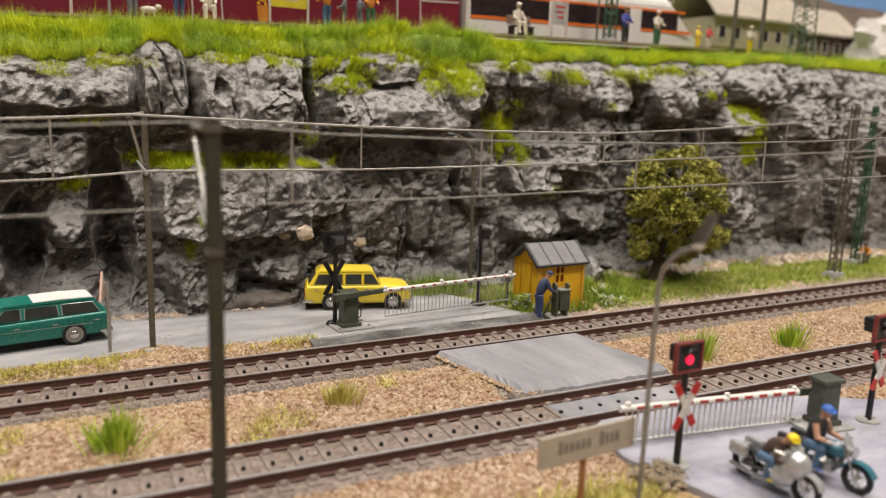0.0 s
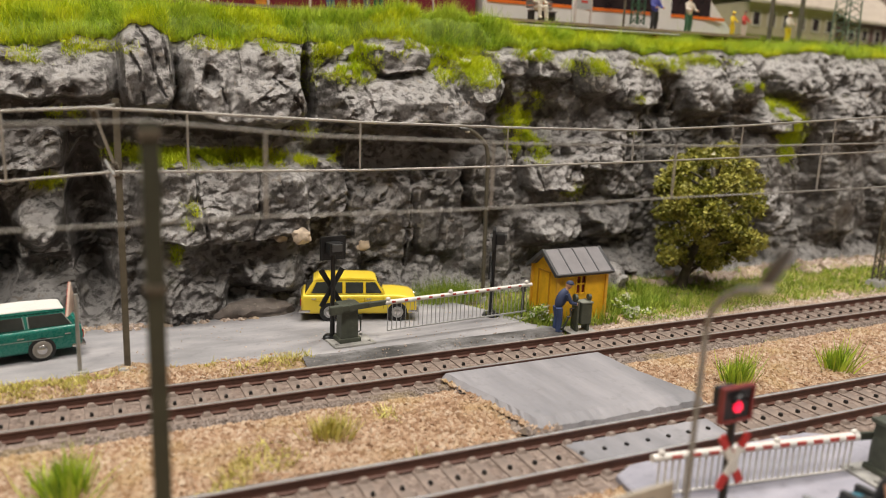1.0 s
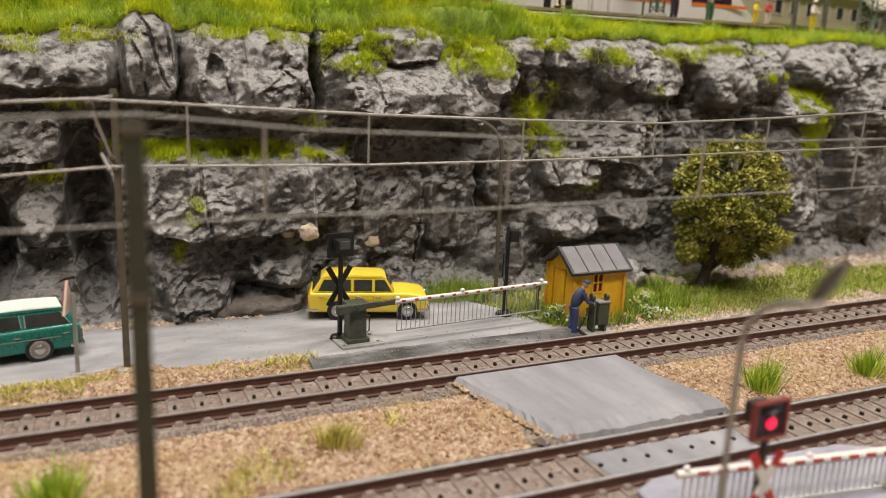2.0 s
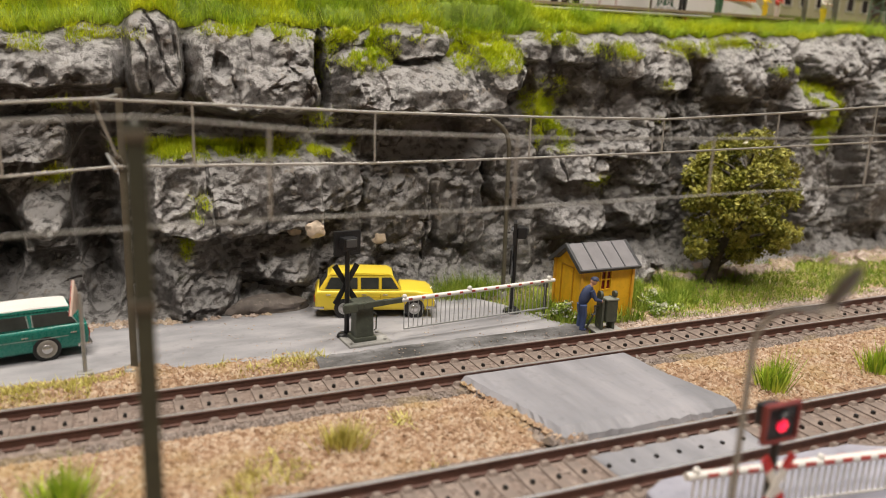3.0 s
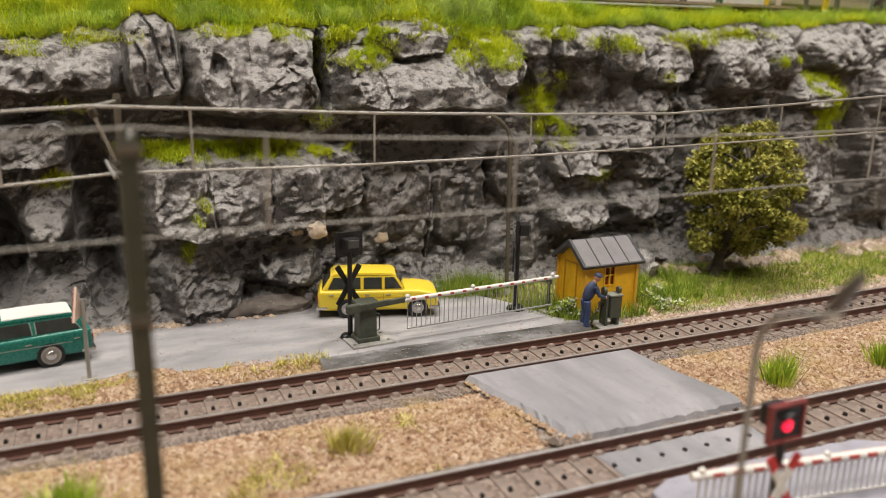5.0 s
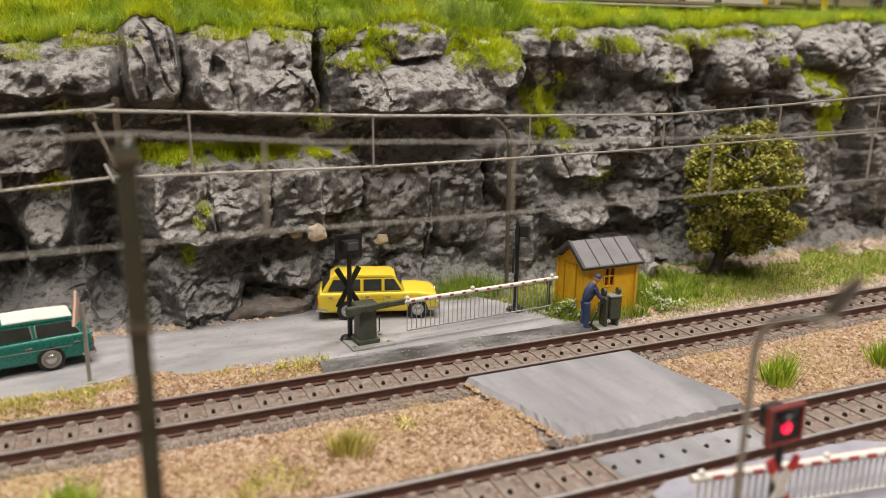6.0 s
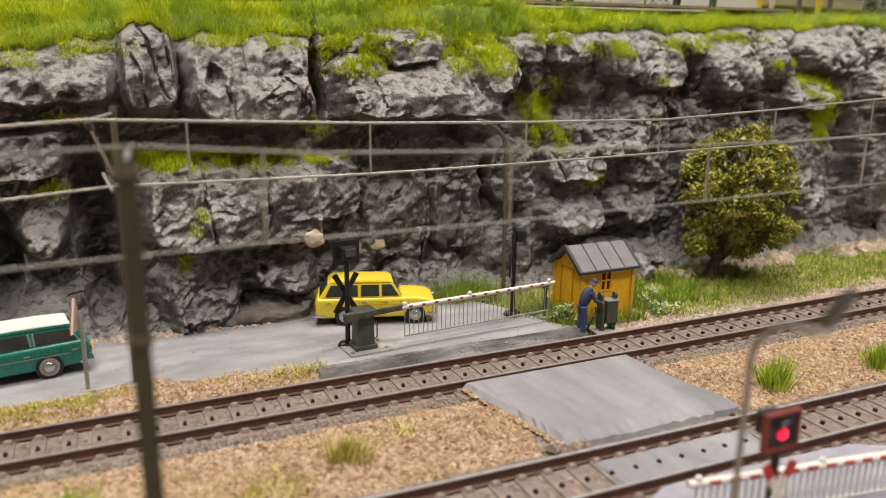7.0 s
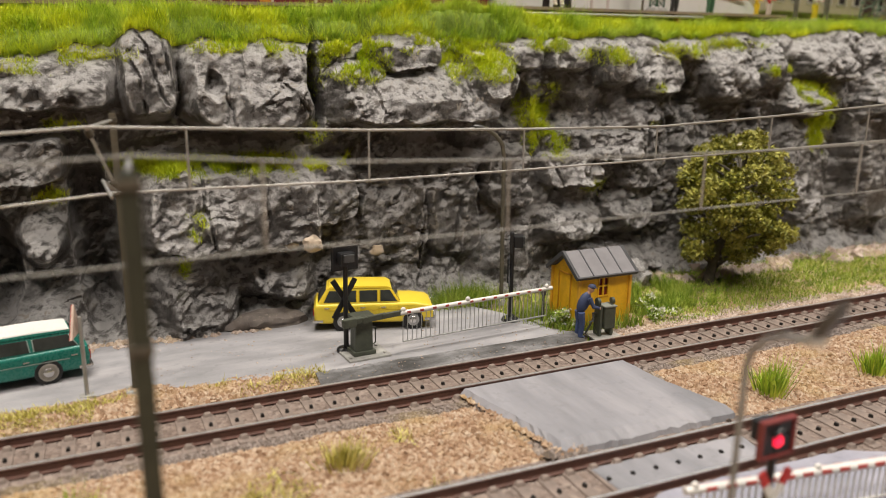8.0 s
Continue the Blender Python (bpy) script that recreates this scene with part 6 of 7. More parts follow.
M["pale_shield"] = paint("pale_plastic_shield", (0.3, 0.31, 0.31, 1), 0.15)
M["bike_silver"] = paint("silver_bike_paint", (0.5, 0.5, 0.5, 1), 0.25, 0.5, vary=0.1)
M["bike_blue"] = paint("blue_bike_paint", (0.04, 0.15, 0.2, 1), 0.3, vary=0.15)
motorcycle("silver touring motorcycle on the grey front road", (14.12, 10.78, -0.15), -88, "bike_silver", "leather", True)
motorcycle("blue and chrome motorcycle on the grey front road", (15.62, 10.65, -0.15), -84, "bike_blue", "leather")
figure("painted miniature rider with yellow helmet on a silver motorcycle", (14.11, 11.02, 0.12), -88, "brown_jacket", "jeans", cap="helmet_yellow", lean=42, ride=True, tall=1.75)
figure("painted miniature rider with blue cap on a blue motorcycle", (15.6, 10.95, 0.12), -84, "leather", "jeans", cap="helmet_blue", lean=14, ride=True, tall=1.9)

# ---- tree ----
def leaf_cloud(centres, radii, count, size, seed):
    """Small folded leaf flakes in clumps; returns vertices and faces."""
    rs = np.random.RandomState(seed)
    c = np.asarray(centres)
    r = np.asarray(radii)
    pick = rs.choice(len(c), count, p=r ** 2 / (r ** 2).sum())
    d = rs.normal(size=(count, 3))
    d /= np.linalg.norm(d, axis=1)[:, None]
    rad = r[pick] * (0.4 + 0.95 * rs.uniform(0, 1, count) ** 0.8)
    p = c[pick] + d * rad[:, None] * np.array([1, 1, 0.85])
    a = rs.normal(size=(count, 3))
    a /= np.linalg.norm(a, axis=1)[:, None]
    b = np.cross(a, rs.normal(size=(count, 3)))
    b /= np.linalg.norm(b, axis=1)[:, None]
    n = np.cross(a, b)
    s = (size * rs.uniform(0.55, 1.35, count))[:, None]
    v = np.stack([p - a * s, p + b * s * 0.62 + n * s * 0.25, p + a * s, p - b * s * 0.62 + n * s * 0.25], 1).reshape(-1, 3)
    i = np.arange(count)[:, None] * 4
    f = np.concatenate([i + [[0, 1, 2]], i + [[0, 2, 3]]], 1).reshape(-1, 3)
    return v, f


def tree(at):
    t = thing("tree", "small broadleaf model tree with olive green flocked crown", "tree", at)
    rs = random.Random(5)
    bm = B()
    pts = [(0, 0, -0.15), (0.0, 0, 0.3), (0.12, -0.02, 1.0), (0.3, -0.1, 1.8), (0.6, -0.25, 2.9), (0.85, -0.35, 4.2), (0.95, -0.4, 5.8)]
    rad = [0.4, 0.25, 0.21, 0.19, 0.15, 0.1, 0.04]
    for i in range(len(pts) - 1):
        rod(bm, pts[i], pts[i + 1], rad[i], rad[i + 1], 10)
        ball(bm, pts[i + 1], rad[i + 1], 10, 6)
    for k in range(5):
        a = k * 1.26
        rod(bm, (0, 0, 0.12), (0.55 * math.cos(a), 0.55 * math.sin(a), -0.12), 0.15, 0.05, 7)
    part("trunk", bm, M["bark"], t, smooth=True)

    def half_width(z):
        return float(np.interp(z, [0.6, 1.2, 2.2, 3.2, 4.4, 5.6, 6.4, 6.9], [0.2, 1.3, 2.3, 2.65, 2.7, 2.35, 1.6, 0.5]))

    def axis(z):
        return Vector((float(np.interp(z, [0, 1.8, 4.2, 6.5], [0.1, 0.45, 1.0, 1.0])), float(np.interp(z, [0, 1.8, 4.2, 6.5], [0, -0.15, -0.4, -0.4])), z))
    centres, radii = [], []
    for k in range(34):
        z = 1.3 + 4.9 * (k + rs.uniform(0, 1)) / 34
        a = k * 2.4 + rs.uniform(-0.3, 0.3)
        reach = half_width(z) * rs.uniform(0.55, 0.85)
        base = axis(max(0.9, z - 0.9))
        tip = axis(z) + Vector((math.cos(a) * reach, math.sin(a) * reach, 0))
        bm = B()
        mid = base.lerp(tip, 0.5) + Vector((0, 0, 0.12))
        rod(bm, base, mid, 0.08, 0.055, 6)
        rod(bm, mid, tip, 0.055, 0.02, 6)
        part("limb", bm, M["bark"], t, smooth=True)
        centres += [tuple(tip), tuple(mid.lerp(tip, 0.5) + Vector((rs.uniform(-0.3, 0.3), rs.uniform(-0.3, 0.3), 0.2)))]
        radii += [rs.uniform(0.3, 0.5), rs.uniform(0.25, 0.42)]
    for k in range(86):
        u1 = k * 2.39996 + rs.uniform(-0.3, 0.3)
        z = 1.2 + 5.5 * ((k * 0.618 + rs.uniform(0, 0.2)) % 1.0)
        reach = half_width(z) * rs.uniform(0.72, 1.04)
        c = axis(z) + Vector((math.cos(u1) * reach, math.sin(u1) * reach, rs.uniform(-0.15, 0.15)))
        centres.append(tuple(c))
        radii.append(rs.uniform(0.2, 0.42))
    v, f = leaf_cloud(centres, radii, 19000, 0.1, 3)
    crown = arrays("crown", v, f, M["leaf"], t)
    crown["kind"] = "stuff"
    v, f = leaf_cloud([centres[i] for i in range(0, len(centres), 3)], [radii[i] * 1.05 for i in range(0, len(radii), 3)], 46, 0.15, 12)
    arrays("blossom", v, f, M["blossom"], t, "scattered pale blossom flakes")["kind"] = "stuff"


M["blossom"] = paint("pale_blossom", (0.62, 0.58, 0.42, 1), 0.6)
tree((26.45, 27.75, -0.25))


# ---- grass ----
def blades(roots, ups, height, width, lean, seed):
    """Tapered bent blades; roots n x 3, ups n x 3."""
    rs = np.random.RandomState(seed)
    n = len(roots)
    h = (height * rs.uniform(0.5, 1.2, n))[:, None]
    w = (width * rs.uniform(0.7, 1.3, n))[:, None]
    a = rs.uniform(0, 2 * np.pi, n)
    side = np.stack([np.cos(a), np.sin(a), np.zeros(n)], 1)
    tilt = rs.normal(size=(n, 3)) * lean
    d1 = ups + tilt * 0.5
    d2 = ups + tilt * 1.5
    m = roots + d1 * h * 0.5
    tip = m + d2 * h * 0.5
    v = np.stack([roots - side * w, roots + side * w, m - side * w * 0.7, m + side * w * 0.7, tip], 1).reshape(-1, 3)
    i = np.arange(n)[:, None] * 5
    f3 = np.concatenate([i + [[0, 1, 3]], i + [[0, 3, 2]], i + [[2, 3, 4]]], 1).reshape(-1, 3)
    return v, f3


def grass_patch(name, roots, ups, height, width, lean, material, label, seed, category="grass"):
    v, f = blades(roots, ups, height, width, lean, seed)
    ob = arrays(name, v, f, material)
    return tagged(ob, label, category, kind="stuff")


rs = np.random.RandomState(77)
# fringe on the plateau edge
n = 210000
fx = np.concatenate([rs.uniform(-6, 30, 150000), rs.uniform(30, 54, 60000)])
fy = rs.uniform(0, 1, n) ** 1.2
edge = np.interp(fx, xs, Yf[-1])
edge_z = np.interp(fx, xs, Zf[-1])
yy = edge - 0.1 + fy * 3.4
zz = plateau_z(fx, yy)
q = np.clip((yy - edge) / 0.6, 0, 1)
zz = edge_z * (1 - q) + zz * q
thick = fbm(fx * 0.5, yy * 0.7, 91, 3)
keep = thick + 0.12 * np.exp(-((fx - 13) / 3.5) ** 2) > 0.22
roots = np.stack([fx, yy, zz + 0.02], 1)[keep]
ups = np.tile([0.0, -0.4, 0.85], (len(roots), 1))
tall_zone = thick[keep] > 0.5
grass_patch("grass_fringe", roots[tall_zone], ups[tall_zone], 0.10 + 0.58 * fbm(roots[tall_zone][:, 0] * 1.7, roots[tall_zone][:, 1] * 1.7, 92, 3), 0.012, 0.5, M["grass"], "bright green static grass along the top of the rock face", 1)
grass_patch("short_grass_fringe", roots[~tall_zone], ups[~tall_zone], 0.27, 0.014, 0.6, M["moss"], "short yellow-green grass along the top of the rock face", 2)

clump = fbm(fx * 0.9, yy * 0.9, 93, 3)
tallest = keep & (clump > 0.6)
roots = np.stack([fx, yy, zz - 0.04], 1)[tallest][::2]
grass_patch("tall_grass_fringe", roots, np.tile([0.0, -0.3, 0.95], (len(roots), 1)), 0.33, 0.012, 0.5, M["grass"], "taller clumps of green grass along the top of the rock face", 3)

n = 42000
bx = rs.uniform(-8, 56, n)
by = np.interp(bx, xs, Yf[-1]) + rs.uniform(2.2, 5.4, n)
roots = np.stack([bx, by, plateau_z(bx, by) - 0.02], 1)
grass_patch("plateau_grass", roots, np.tile([0.0, -0.2, 1.0], (n, 1)), 0.3, 0.03, 0.6, M["grass"], "bright green static grass between the brink and the platform", 12)

# grass hanging over the brink and moss on ledges: places on the face with a patch radius
BRINK_PATCHES = [
    (11.1, 9.5, 1.3, 1.1, 5500), (12.6, 9.95, 1.6, 0.5, 1500), (16.2, 9.5, 1.3, 1.0, 4200), (14.9, 9.3, 0.3, 0.9, 500), (9.75, 8.6, 0.28, 1.3, 500), (1.0, 9.2, 2.6, 0.35, 1200), (7.3, 9.55, 2.0, 0.35, 1200), (5.0, 5.6, 2.0, 0.26, 5200), (8.0, 5.62, 1.9, 0.24, 4600), (10.6, 5.7, 0.6, 0.25, 350), (3.3, 5.75, 1.0, 0.3, 500), (19.2, 7.2, 0.9, 1.1, 3200), (19.9, 7.9, 0.9, 0.5, 1000), (19.6, 7.2, 1.0, 0.6, 700), (19.6, 6.0, 1.2, 0.6, 1700), (35.2, 8.1, 1.4, 0.7, 3400),
]
LEDGE_PATCHES = [
    (36.0, 7.0, 1.7, 0.8, 4200), (35.3, 5.9, 1.1, 0.8, 2200), (31.8, 9.1, 0.5, 0.25, 250), (33.4, 9.2, 0.5, 0.2, 250), (25.0, 8.3, 0.35, 0.2, 150), (25.0, 6.7, 0.4, 0.15, 160), (22.0, 4.1, 0.8, 0.3, 350), (5.1, 3.7, 0.35, 0.45, 320), (4.7, 2.3, 0.25, 0.4, 200), (0.8, 4.75, 0.5, 0.25, 450), (1.4, 7.0, 0.7, 0.2, 260), (0.7, 8.7, 0.9, 0.12, 160), (9.6, 6.6, 0.7, 0.5, 260), (22.6, 9.6, 1.6, 0.4, 900), (26.8, 9.9, 1.6, 0.4, 900), (19.5, 10.0, 1.2, 0.35, 700), (30.0, 10.3, 2.0, 0.3, 800),
]
pr = []
for cx, cz, rx, rz_, k in BRINK_PATCHES + LEDGE_PATCHES:
    k = int(k * 2.4)
    a, b = rs.normal(size=k) * 0.55, rs.normal(size=k) * 0.55
    px, pz = cx + a * rx, cz + b * rz_
    ok = (a * a + b * b < 1.2) & (pz < np.interp(px, xs, Zf[-1])) & (fbm(px * 1.6, pz * 2.6, 98, 3) > 0.41)
    px, pz = px[ok], pz[ok]
    py = cliff_y(px, pz)
    pr.append(np.stack([px, py + 0.02, pz], 1))
# the long grassy ledge
sx_, sz_ = rs.uniform(3.5, 9.7, 7000), 5.56 + 0.13 * rs.normal(size=7000)
pr.append(np.stack([sx_, cliff_y(sx_, sz_) + 0.02, sz_], 1)[fbm(sx_ * 1.3, sz_ * 0.5, 104, 3) > 0.36])
pr = np.concatenate(pr)
grass_patch("ledge_moss", pr, np.tile([0.0, -0.65, 0.6], (len(pr), 1)), 0.15, 0.016, 0.7, M["moss"], "yellow-green moss and grass tufts on rock ledges", 4, "moss")

# meadow at the foot of the rock, behind the track
n = 36000
mx, my = rs.uniform(14.5, 46, n), rs.uniform(24.5, 29.8, n)
dens = fbm(mx * 0.6, my * 0.8, 95, 3) + 0.16 * np.clip((my - 24.65) / 0.5, -1, 1)
wild = (mx > 20.8) | (my > 26.9 + (16.6 - np.minimum(mx, 16.6)) * 1.2)
inside = (mx > 17.3) & (mx < 20.4) & (my > 24.8) & (my < 27.1)
keep = (dens > 0.36) & (wild | (my > 26.2) & (mx > 16.7)) & ~inside
roots = np.stack([mx, my, ground_z(mx, my) - 0.02], 1)[keep]
grass_patch("meadow_grass", roots, np.tile([0.0, 0.0, 1.0], (len(roots), 1)), 0.2, 0.02, 0.5, M["turf"], "fresh green meadow grass at the foot of the rock", 6)
n = 9000
hx = rs.uniform(20.5, 24.6, n)
hy = rs.uniform(25.3, 28.6, n)
keep = fbm(hx, hy, 97, 2) > 0.42
roots = np.stack([hx, hy, ground_z(hx, hy)], 1)[keep]
grass_patch("tall_grass", roots, np.tile([0.0, 0.0, 1.0], (len(roots), 1)), 0.42, 0.02, 0.35, M["turf"], "tall dark green grass beside the hut", 7)

wx_, wy_ = rs.normal(14.9, 0.75, 2600), rs.normal(29.2, 0.35, 2600)
roots = np.stack([wx_, wy_, -0.05 + 0 * wx_], 1)[np.abs(wy_ - 29.2) < 0.75]
grass_patch("foot_grass", roots, np.tile([0.0, 0.0, 1.0], (len(roots), 1)), 0.5, 0.018, 0.5, M["turf"], "green grass where the road meets the rock", 11)

# weeds round the hut and dry verge grass
hx = np.concatenate([rs.normal(17.2, 0.35, 500), rs.normal(16.6, 0.4, 500), rs.uniform(17.4, 20.3, 350)])
hy = np.concatenate([rs.normal(25.6, 0.5, 500), rs.normal(26.6, 0.5, 500), rs.uniform(24.6, 24.9, 350)])
roots = np.stack([hx, hy, ground_z(hx, hy)], 1)
grass_patch("weeds", roots, np.tile([0.0, 0.0, 1.0], (len(roots), 1)), 0.5, 0.02, 0.35, M["turf"], "thin green weeds round the hut", 8)
vx, vy = np.concatenate([rs.uniform(-6, 1.8, 9000), rs.uniform(1.8, 8, 5000)]), 24.62 + rs.normal(size=14000) * 0.28
keep = fbm(vx * 0.7, vy * 2, 99, 3) > np.where(vx < 1.6, 0.30, 0.52)
roots = np.stack([vx, vy, ground_z(vx, vy)], 1)[keep & (vy < 25.0)]
grass_patch("dry_verge_grass", roots, np.tile([0.0, 0.0, 1.0], (len(roots), 1)), 0.13, 0.022, 0.7, M["dry"], "straw yellow grass on the gravel verge", 9)

vx, vy = rs.normal(10.3, 1.1, 3200), rs.normal(11.9, 0.45, 3200)
roots = np.stack([vx, vy, ground_z(vx, vy)], 1)[vx < 12.0]
grass_patch("dry_front_grass", roots, np.tile([0.0, 0.0, 1.0], (len(roots), 1)), 0.2, 0.022, 0.6, M["dry"], "yellow-green grass on the gravel by the front road", 10)


vx, vy = rs.uniform(-4, 9, 9000), rs.uniform(17.7, 20.6, 9000)
keep = fbm(vx * 0.55, vy * 0.8, 103, 3) > 0.56
roots = np.stack([vx, vy, ground_z(vx, vy)], 1)[keep]
grass_patch("straw_flock", roots, np.tile([0.0, 0.0, 1.0], (len(roots), 1)), 0.16, 0.022, 0.8, M["dry"], "short straw yellow flock on the gravel between the tracks", 13)


def tuft(at, height, spread, count, material, label, seed):
    r = np.random.RandomState(seed)
    a, d = r.uniform(0, 6.283, count), np.abs(r.normal(size=count)) * spread
    roots = np.stack([np.cos(a) * d, np.sin(a) * d, np.zeros(count)], 1)
    ups = np.stack([np.cos(a) * d * 1.1, np.sin(a) * d * 1.1, np.ones(count)], 1)
    v, f = blades(roots, ups, height, 0.024, 0.16, seed)
    ob = arrays("grass_tuft", v, f, material)
    ob.matrix_basis = place(at[0], at[1], float(ground_z(np.array([at[0]]), np.array([at[1]]))[0]) - 0.03)
    return tagged(ob, label, "grass tuft", "grass tufts")


tuft((19.85, 18.4, 0), 1.05, 0.20, 260, M["grass"], "upright bright green grass tuft on gravel", 31)
tuft((24.3, 18.25, 0), 0.95, 0.22, 260, M["grass"], "upright bright green grass tuft on gravel", 32)
tuft((1.1, 18.75, 0), 0.95, 0.26, 320, M["grass"], "bright green grass tuft on gravel by the front track", 33)
tuft((6.95, 19.35, 0), 0.62, 0.26, 240, M["dry"], "yellowish sparse grass tuft on gravel", 34)
tuft((33.5, 18.5, 0), 1.0, 0.24, 240, M["figure_yellow"], "yellow flowering tuft on gravel", 35)


# ---- gravel ----
def chips(n, xr, yr, size, seed, keep, zfun, lift=0.0):
    r = np.random.RandomState(seed)
    x, y = r.uniform(*xr, n), r.uniform(*yr, n)
    k = keep(x, y)
    x, y = x[k], y[k]
    n = len(x)
    base = np.array([[1, 0, 0], [-1, 0, 0], [0, 1, 0], [0, -1, 0], [0, 0, 1], [0, 0, -1]], float)
    tri = np.array([[0, 2, 4], [2, 1, 4], [1, 3, 4], [3, 0, 4], [2, 0, 5], [1, 2, 5], [3, 1, 5], [0, 3, 5]])
    v = base[None] * (size * r.uniform(0.45, 1.35, (n, 1, 1))) * r.uniform(0.6, 1.25, (n, 6, 1))
    a, b = r.uniform(0, 6.283, n), r.uniform(-0.6, 0.6, n)
    ca, sa, cb, sb = np.cos(a), np.sin(a), np.cos(b), np.sin(b)
    R = np.zeros((n, 3, 3))
    R[:, 0, 0], R[:, 0, 1], R[:, 1, 0], R[:, 1, 1] = ca, -sa, sa, ca
    R[:, 2, 2] = 1
    T = np.zeros((n, 3, 3))
    T[:, 0, 0], T[:, 0, 2], T[:, 2, 0], T[:, 2, 2], T[:, 1, 1] = cb, sb, -sb, cb, 1
    v = np.einsum("nij,nkj->nki", R @ T, v)
    v[:, :, 2] *= 0.7
    v += np.stack([x, y, zfun(x, y) + lift + size * 0.1], 1)[:, None, :]
    f = (np.arange(n)[:, None, None] * 6 + tri[None]).reshape(-1, 3)
    return v.reshape(-1, 3), f


def off_track(x, y):
    return (np.abs(y - 22.72) > 1.62) & (np.abs(y - (16.36 - 0.0253 * (x - 10))) > 1.5)


def off_slabs(x, y):
    plate_box = (x > 11.25) & (x < 17.6) & (y < 21.8) & (y > 17.2) & (x > 11.2 + (21.7 - y) * 0.17)
    front = (x > 12.2) & (x < 22.0) & (y < 15.2)
    return ~plate_box & ~front


v, f = chips(32000, (-4, 40), (17.6, 21.3), 0.1, 1, lambda x, y: off_track(x, y) & off_slabs(x, y), ground_z)
tagged(arrays("ochre_gravel", v, f, M["gravel"]), "loose ochre gravel between the two tracks", "gravel", kind="stuff")
v, f = chips(9000, (-6, 8.2), (24.1, 25.15), 0.1, 2, lambda x, y: (x < 7.9) | (y < 24), ground_z)
tagged(arrays("verge_gravel", v, f, M["gravel"]), "loose ochre gravel between road and track", "gravel", kind="stuff")
v, f = chips(14000, (2, 13), (8.5, 15.0), 0.10, 3, lambda x, y: off_track(x, y) & ((x < 12.4) | (y > 15.3)), ground_z)
tagged(arrays("front_gravel", v, f, M["gravel"]), "coarse ochre gravel beside the front track", "gravel", kind="stuff")
v, f = chips(7000, (17.3, 44), (23.95, 25.0), 0.07, 4, lambda x, y: y < 24.9, ground_z)
tagged(arrays("far_verge_gravel", v, f, M["rubble"]), "pale gravel along the far side of the track", "gravel", kind="stuff")
v, f = chips(6000, (19.5, 40), (12.8, 15.2), 0.09, 5, lambda x, y: off_track(x, y) & (y > 15.0 - (x - 19) * 0.5), ground_z)
tagged(arrays("right_gravel", v, f, M["gravel"]), "ochre gravel beside the front road", "gravel", kind="stuff")
v, f = chips(16000, (-4, 44), (20.9, 21.5), 0.055, 6, lambda x, y: off_slabs(x, y), lambda x, y: -0.42 + 0.135 * np.clip((y - 20.97) / 0.35, 0, 1))
tagged(arrays("ballast_shoulder", v, f, M["grey_gravel"]), "fine grey ballast along the track shoulder", "gravel", kind="stuff")
v, f = chips(1500, (24, 46), (28.0, 29.8), 0.36, 7, lambda x, y: (y > 28.4 - 0.02 * (x - 23)) & (fbm(x * 0.7, y, 44, 2) > 0.45), ground_z)
tagged(arrays("rubble_stones", v, f, M["rubble"]), "pale rubble stones at the foot of the rock", "rubble", kind="stuff")
v, f = chips(900, (-5, 16), (28.9, 29.7), 0.12, 8, lambda x, y: fbm(x, y, 45, 2) > 0.48, lambda x, y: -0.03 + 0 * x)
tagged(arrays("foot_rubble", v, f, M["rubble"]), "small pale debris along the foot of the rock", "rubble", kind="stuff")
v, f = chips(2400, (11.0, 18.0), (17.2, 21.8), 0.1, 9, lambda x, y: ((x > 11.0 + (21.7 - y) * 0.17) & (x < 11.5 + (21.7 - y) * 0.17)) | ((x > 17.3) & (x < 17.7)), lambda x, y: -0.28 + 0 * x)
tagged(arrays("crossing_rim_gravel", v, f, M["grey_gravel"]), "grey broken edge along the crossing plate", "gravel", kind="stuff")


v, f = chips(1500, (10.9, 12.9), (17.6, 21.6), 0.1, 25, lambda x, y: np.abs(x - 11.45 - (21.6 - y) * 0.2) < 0.2 + 0.22 * fbm(x * 1.3, y * 1.3, 48, 2), lambda x, y: -0.17 + 0 * x)
tagged(arrays("plate_edge_gravel", v, f, M["gravel"]), "ochre gravel washed against the crossing plate", "gravel", kind="stuff")
v, f = chips(260, (11.6, 13.0), (17.3, 18.3), 0.13, 26, lambda x, y: np.hypot((x - 12.2) / 0.55, (y - 17.75) / 0.4) < 1, lambda x, y: -0.2 + 0 * x)
tagged(arrays("plate_corner_rubble", v, f, M["grey_gravel"]), "grey rubble at the broken corner of the crossing plate", "rubble", kind="stuff")


def flower_bush(at, w, h, seed, label):
    r = np.random.RandomState(seed)
    c = np.stack([r.normal(0, w * 0.4, 14), r.normal(0, 0.15, 14), r.uniform(0.1, h, 14)], 1)
    v, f = leaf_cloud(c, np.full(14, 0.13), 420, 0.06, seed)
    ob = thing("flowering_bush", label, "bush", at, "flowering bushes")
    arrays("leaves", v, f, M["turf"], ob)["kind"] = "stuff"
    v, f = leaf_cloud(c + [0, -0.05, 0.06], np.full(14, 0.15), 160, 0.055, seed + 1)
    arrays("blossom", v, f, M["blossom_white"], ob, "small white flowers")["kind"] = "stuff"


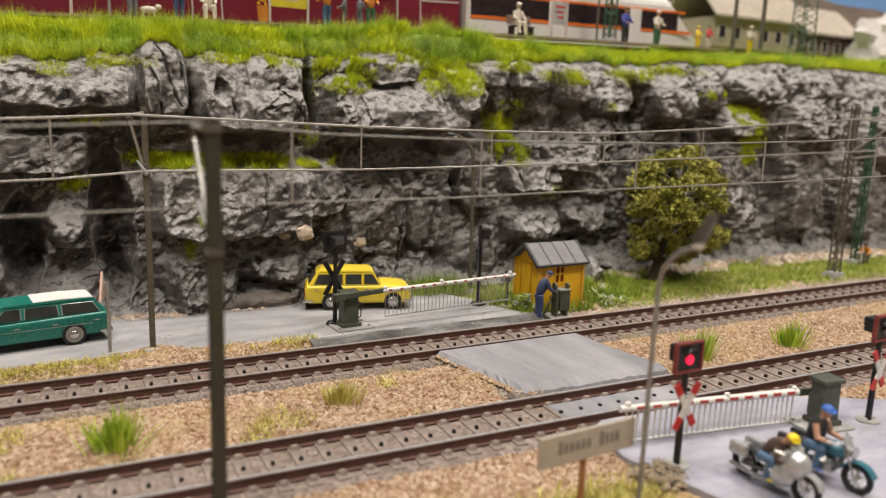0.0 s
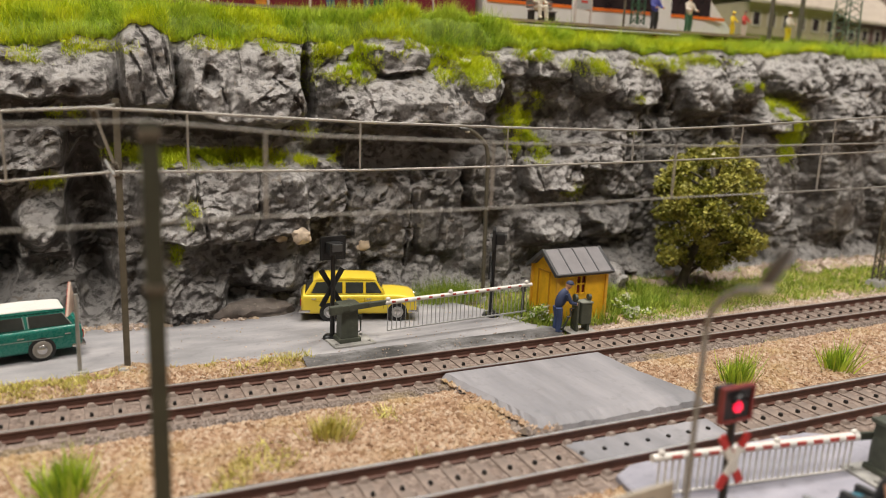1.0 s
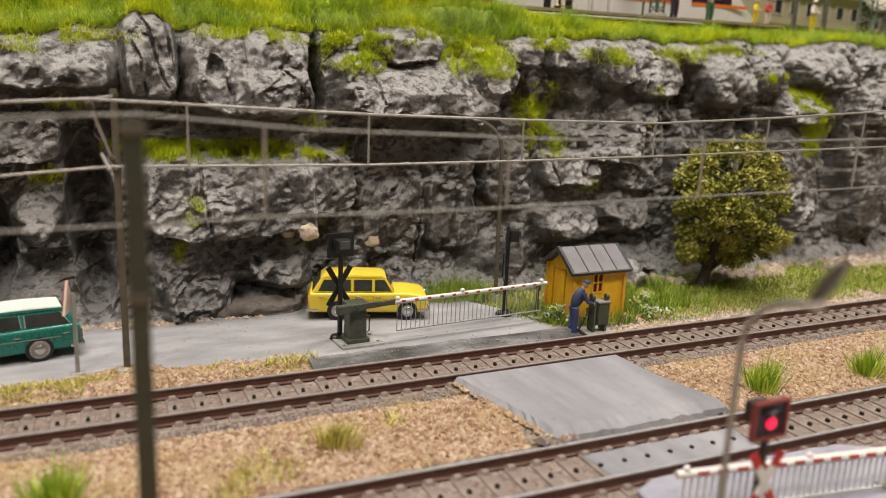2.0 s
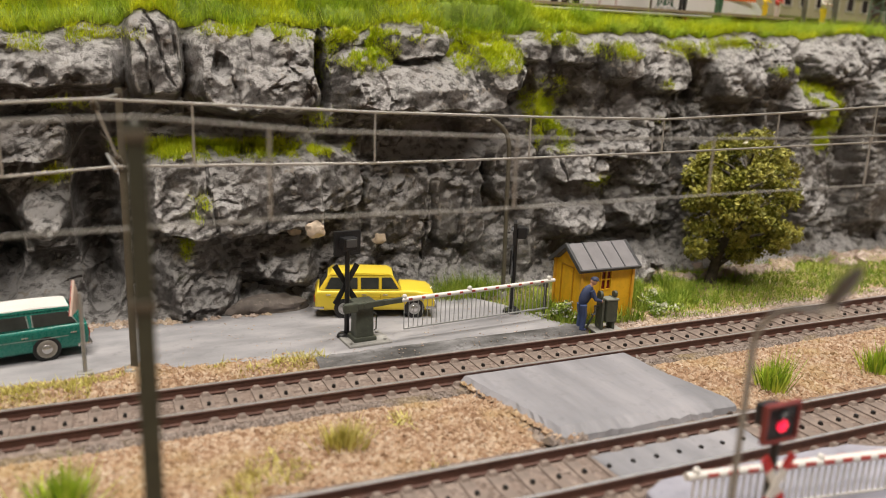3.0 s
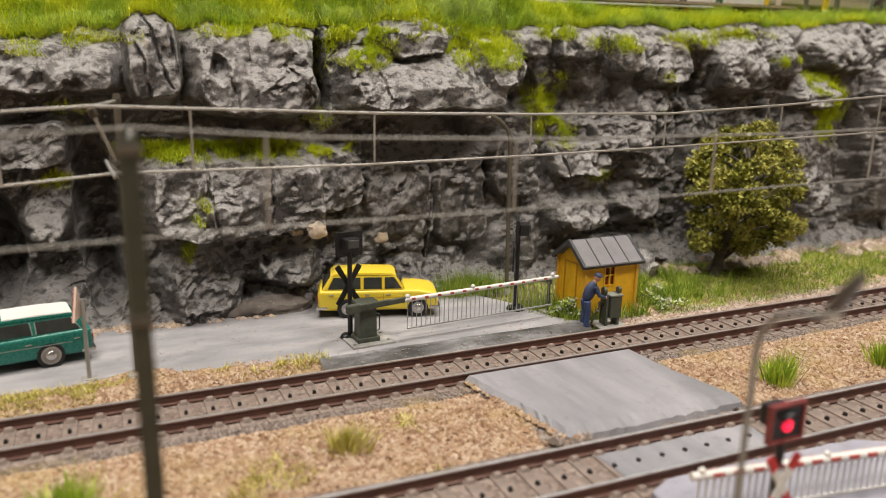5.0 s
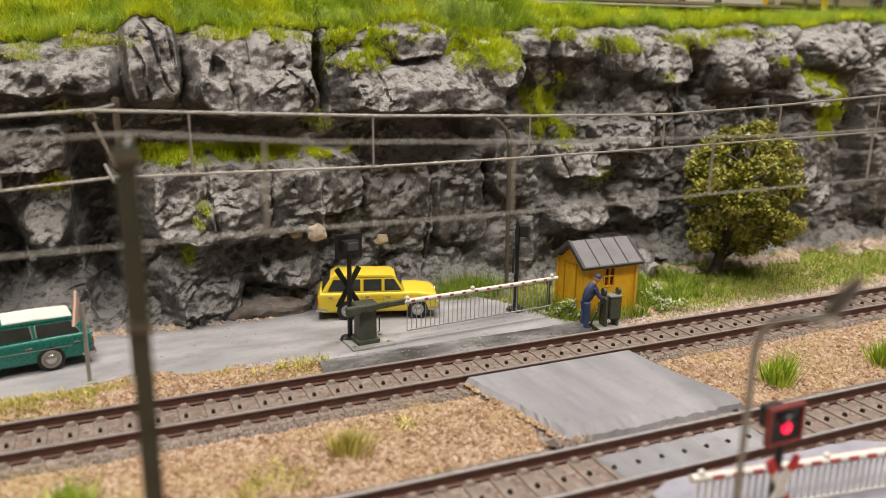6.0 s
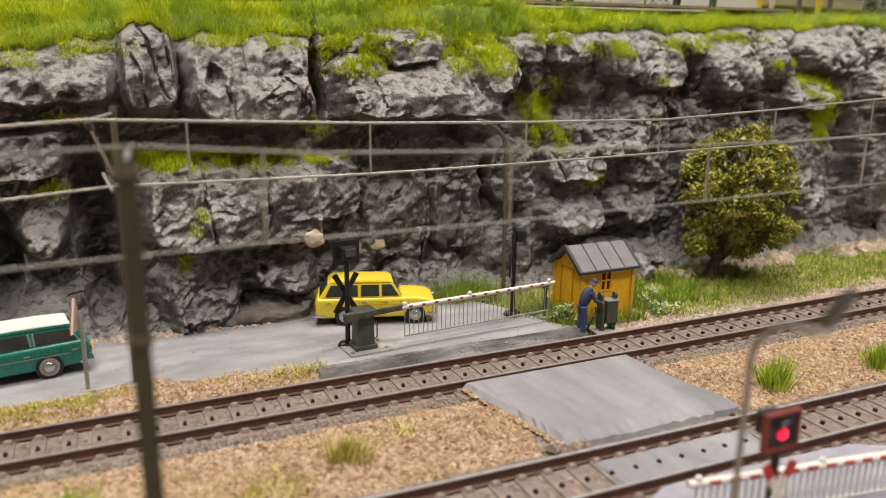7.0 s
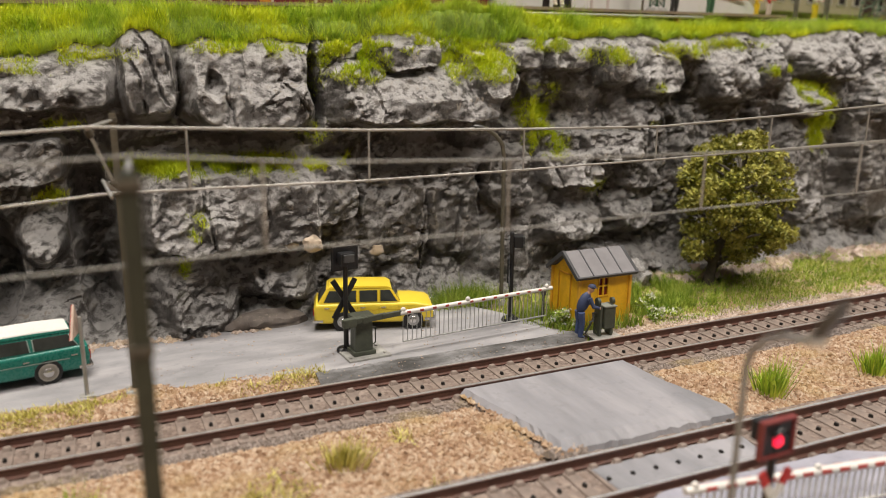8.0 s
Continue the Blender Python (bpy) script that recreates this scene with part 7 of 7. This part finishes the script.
M["blossom_white"] = paint("white_flower_flock", (0.66, 0.66, 0.55, 1), 0.7)
flower_bush((21.3, 24.95, -0.2), 0.8, 0.35, 51, "low white-flowering bush beside the track")
flower_bush((21.1, 25.6, -0.2), 0.7, 0.7, 52, "low white-flowering bush beside the hut")
flower_bush((17.1, 25.2, -0.15), 0.4, 0.7, 53, "sparse pinkish flowering weeds before the hut")


# grit strewn on the road and round its edges
v, f = chips(520, (3, 16.6), (24.0, 29.2), 0.032, 22, lambda x, y: fbm(x * 0.8, y * 0.8, 46, 2) > 0.42, lambda x, y: -0.02 + 0 * x)
tagged(arrays("road_grit", v, f, M["rubble"]), "pale grit strewn on the grey road", "gravel", kind="stuff")
v, f = chips(150, (8.2, 17), (23.8, 24.9), 0.034, 23, lambda x, y: fbm(x, y, 47, 2) > 0.4, lambda x, y: -0.06 + 0 * x)
tagged(arrays("dark_grit", v, f, M["grey_gravel"]), "dark grit along the broken road edge", "gravel", kind="stuff")
v, f = chips(300, (11.6, 13.4), (11.6, 13.2), 0.09, 24, lambda x, y: np.hypot((x - 12.4) / 0.75, (y - 12.4) / 0.75) < 1, lambda x, y: -0.2 + 0.18 * np.clip(1 - np.hypot((x - 12.4) / 0.75, (y - 12.4) / 0.75), 0, 1))
tagged(arrays("grey_rubble", v, f, M["grey_gravel"]), "grey broken rubble at the corner of the front road", "rubble", kind="stuff")

# sandy mound round the mast foot
v, f = chips(900, (1.9, 3.9), (24.75, 25.75), 0.09, 21, lambda x, y: np.hypot((x - 2.85) / 1.0, (y - 25.2) / 0.5) < 1, lambda x, y: -0.12 + 0.22 * np.clip(1 - np.hypot((x - 2.85) / 1.0, (y - 25.2) / 0.5), 0, 1))
tagged(arrays("sandy_mound", v, f, M["gravel"]), "small ochre mound round the foot of the mast", "gravel", kind="stuff")


def stone(at, size, seed, label, material):
    bm = B()
    v = bmesh.ops.create_icosphere(bm, subdivisions=3, radius=1.0)["verts"]
    for q in v:
        p = q.co * 1.3 + Vector((seed * 3.1, 0, 0))
        k = 1 + 0.3 * noise.noise(p) + 0.22 * noise.noise(p * 2.7) + 0.12 * noise.noise(p * 6.0)
        q.co = Vector((q.co.x * size[0] * k, q.co.y * size[1] * k, q.co.z * size[2] * k))
    ob = part("loose_stone", bm, material, smooth=True)
    ob.matrix_basis = place(*at)
    return tagged(ob, label, "stone", "loose stones")


def on_face(x, z, out=0.05):
    return (x, float(cliff_y(np.array([x]), np.array([z]))[0]) - out, z)


M["cream_stone"] = paint("cream_plaster", (0.58, 0.47, 0.36, 1), 0.8, vary=0.3, per_u=4, bump=0.8)
M["tan_mound"] = paint("dusty_dark_plaster", (0.16, 0.135, 0.12, 1), 0.85, vary=0.4, per_u=2, grime=(0.42, 0.35, 0.28, 1), bump=0.8)
stone(on_face(8.9, 2.95), (0.34, 0.25, 0.3), 1, "pale cream plaster lump stuck to the rock", M["cream_stone"])
stone(on_face(8.55, 2.6), (0.26, 0.2, 0.2), 2, "pale cream plaster lump stuck to the rock", M["cream_stone"])
stone(on_face(11.75, 2.2), (0.26, 0.1, 0.22), 3, "pale cream plaster lump stuck to the rock", M["cream_stone"])
stone(on_face(10.6, 2.0), (0.3, 0.2, 0.16), 4, "pale cream plaster lump stuck to the rock", M["cream_stone"])
stone((7.3, 29.35, 0.15), (1.35, 0.4, 0.42), 5, "flat tan mound at the foot of the rock", M["tan_mound"])
stone((22.9, 28.6, 0.35), (1.0, 0.6, 0.7), 6, "grey boulder behind the grass", M["rock"])
stone((21.3, 29.0, 0.3), (0.7, 0.5, 0.5), 7, "grey boulder behind the grass", M["rock"])
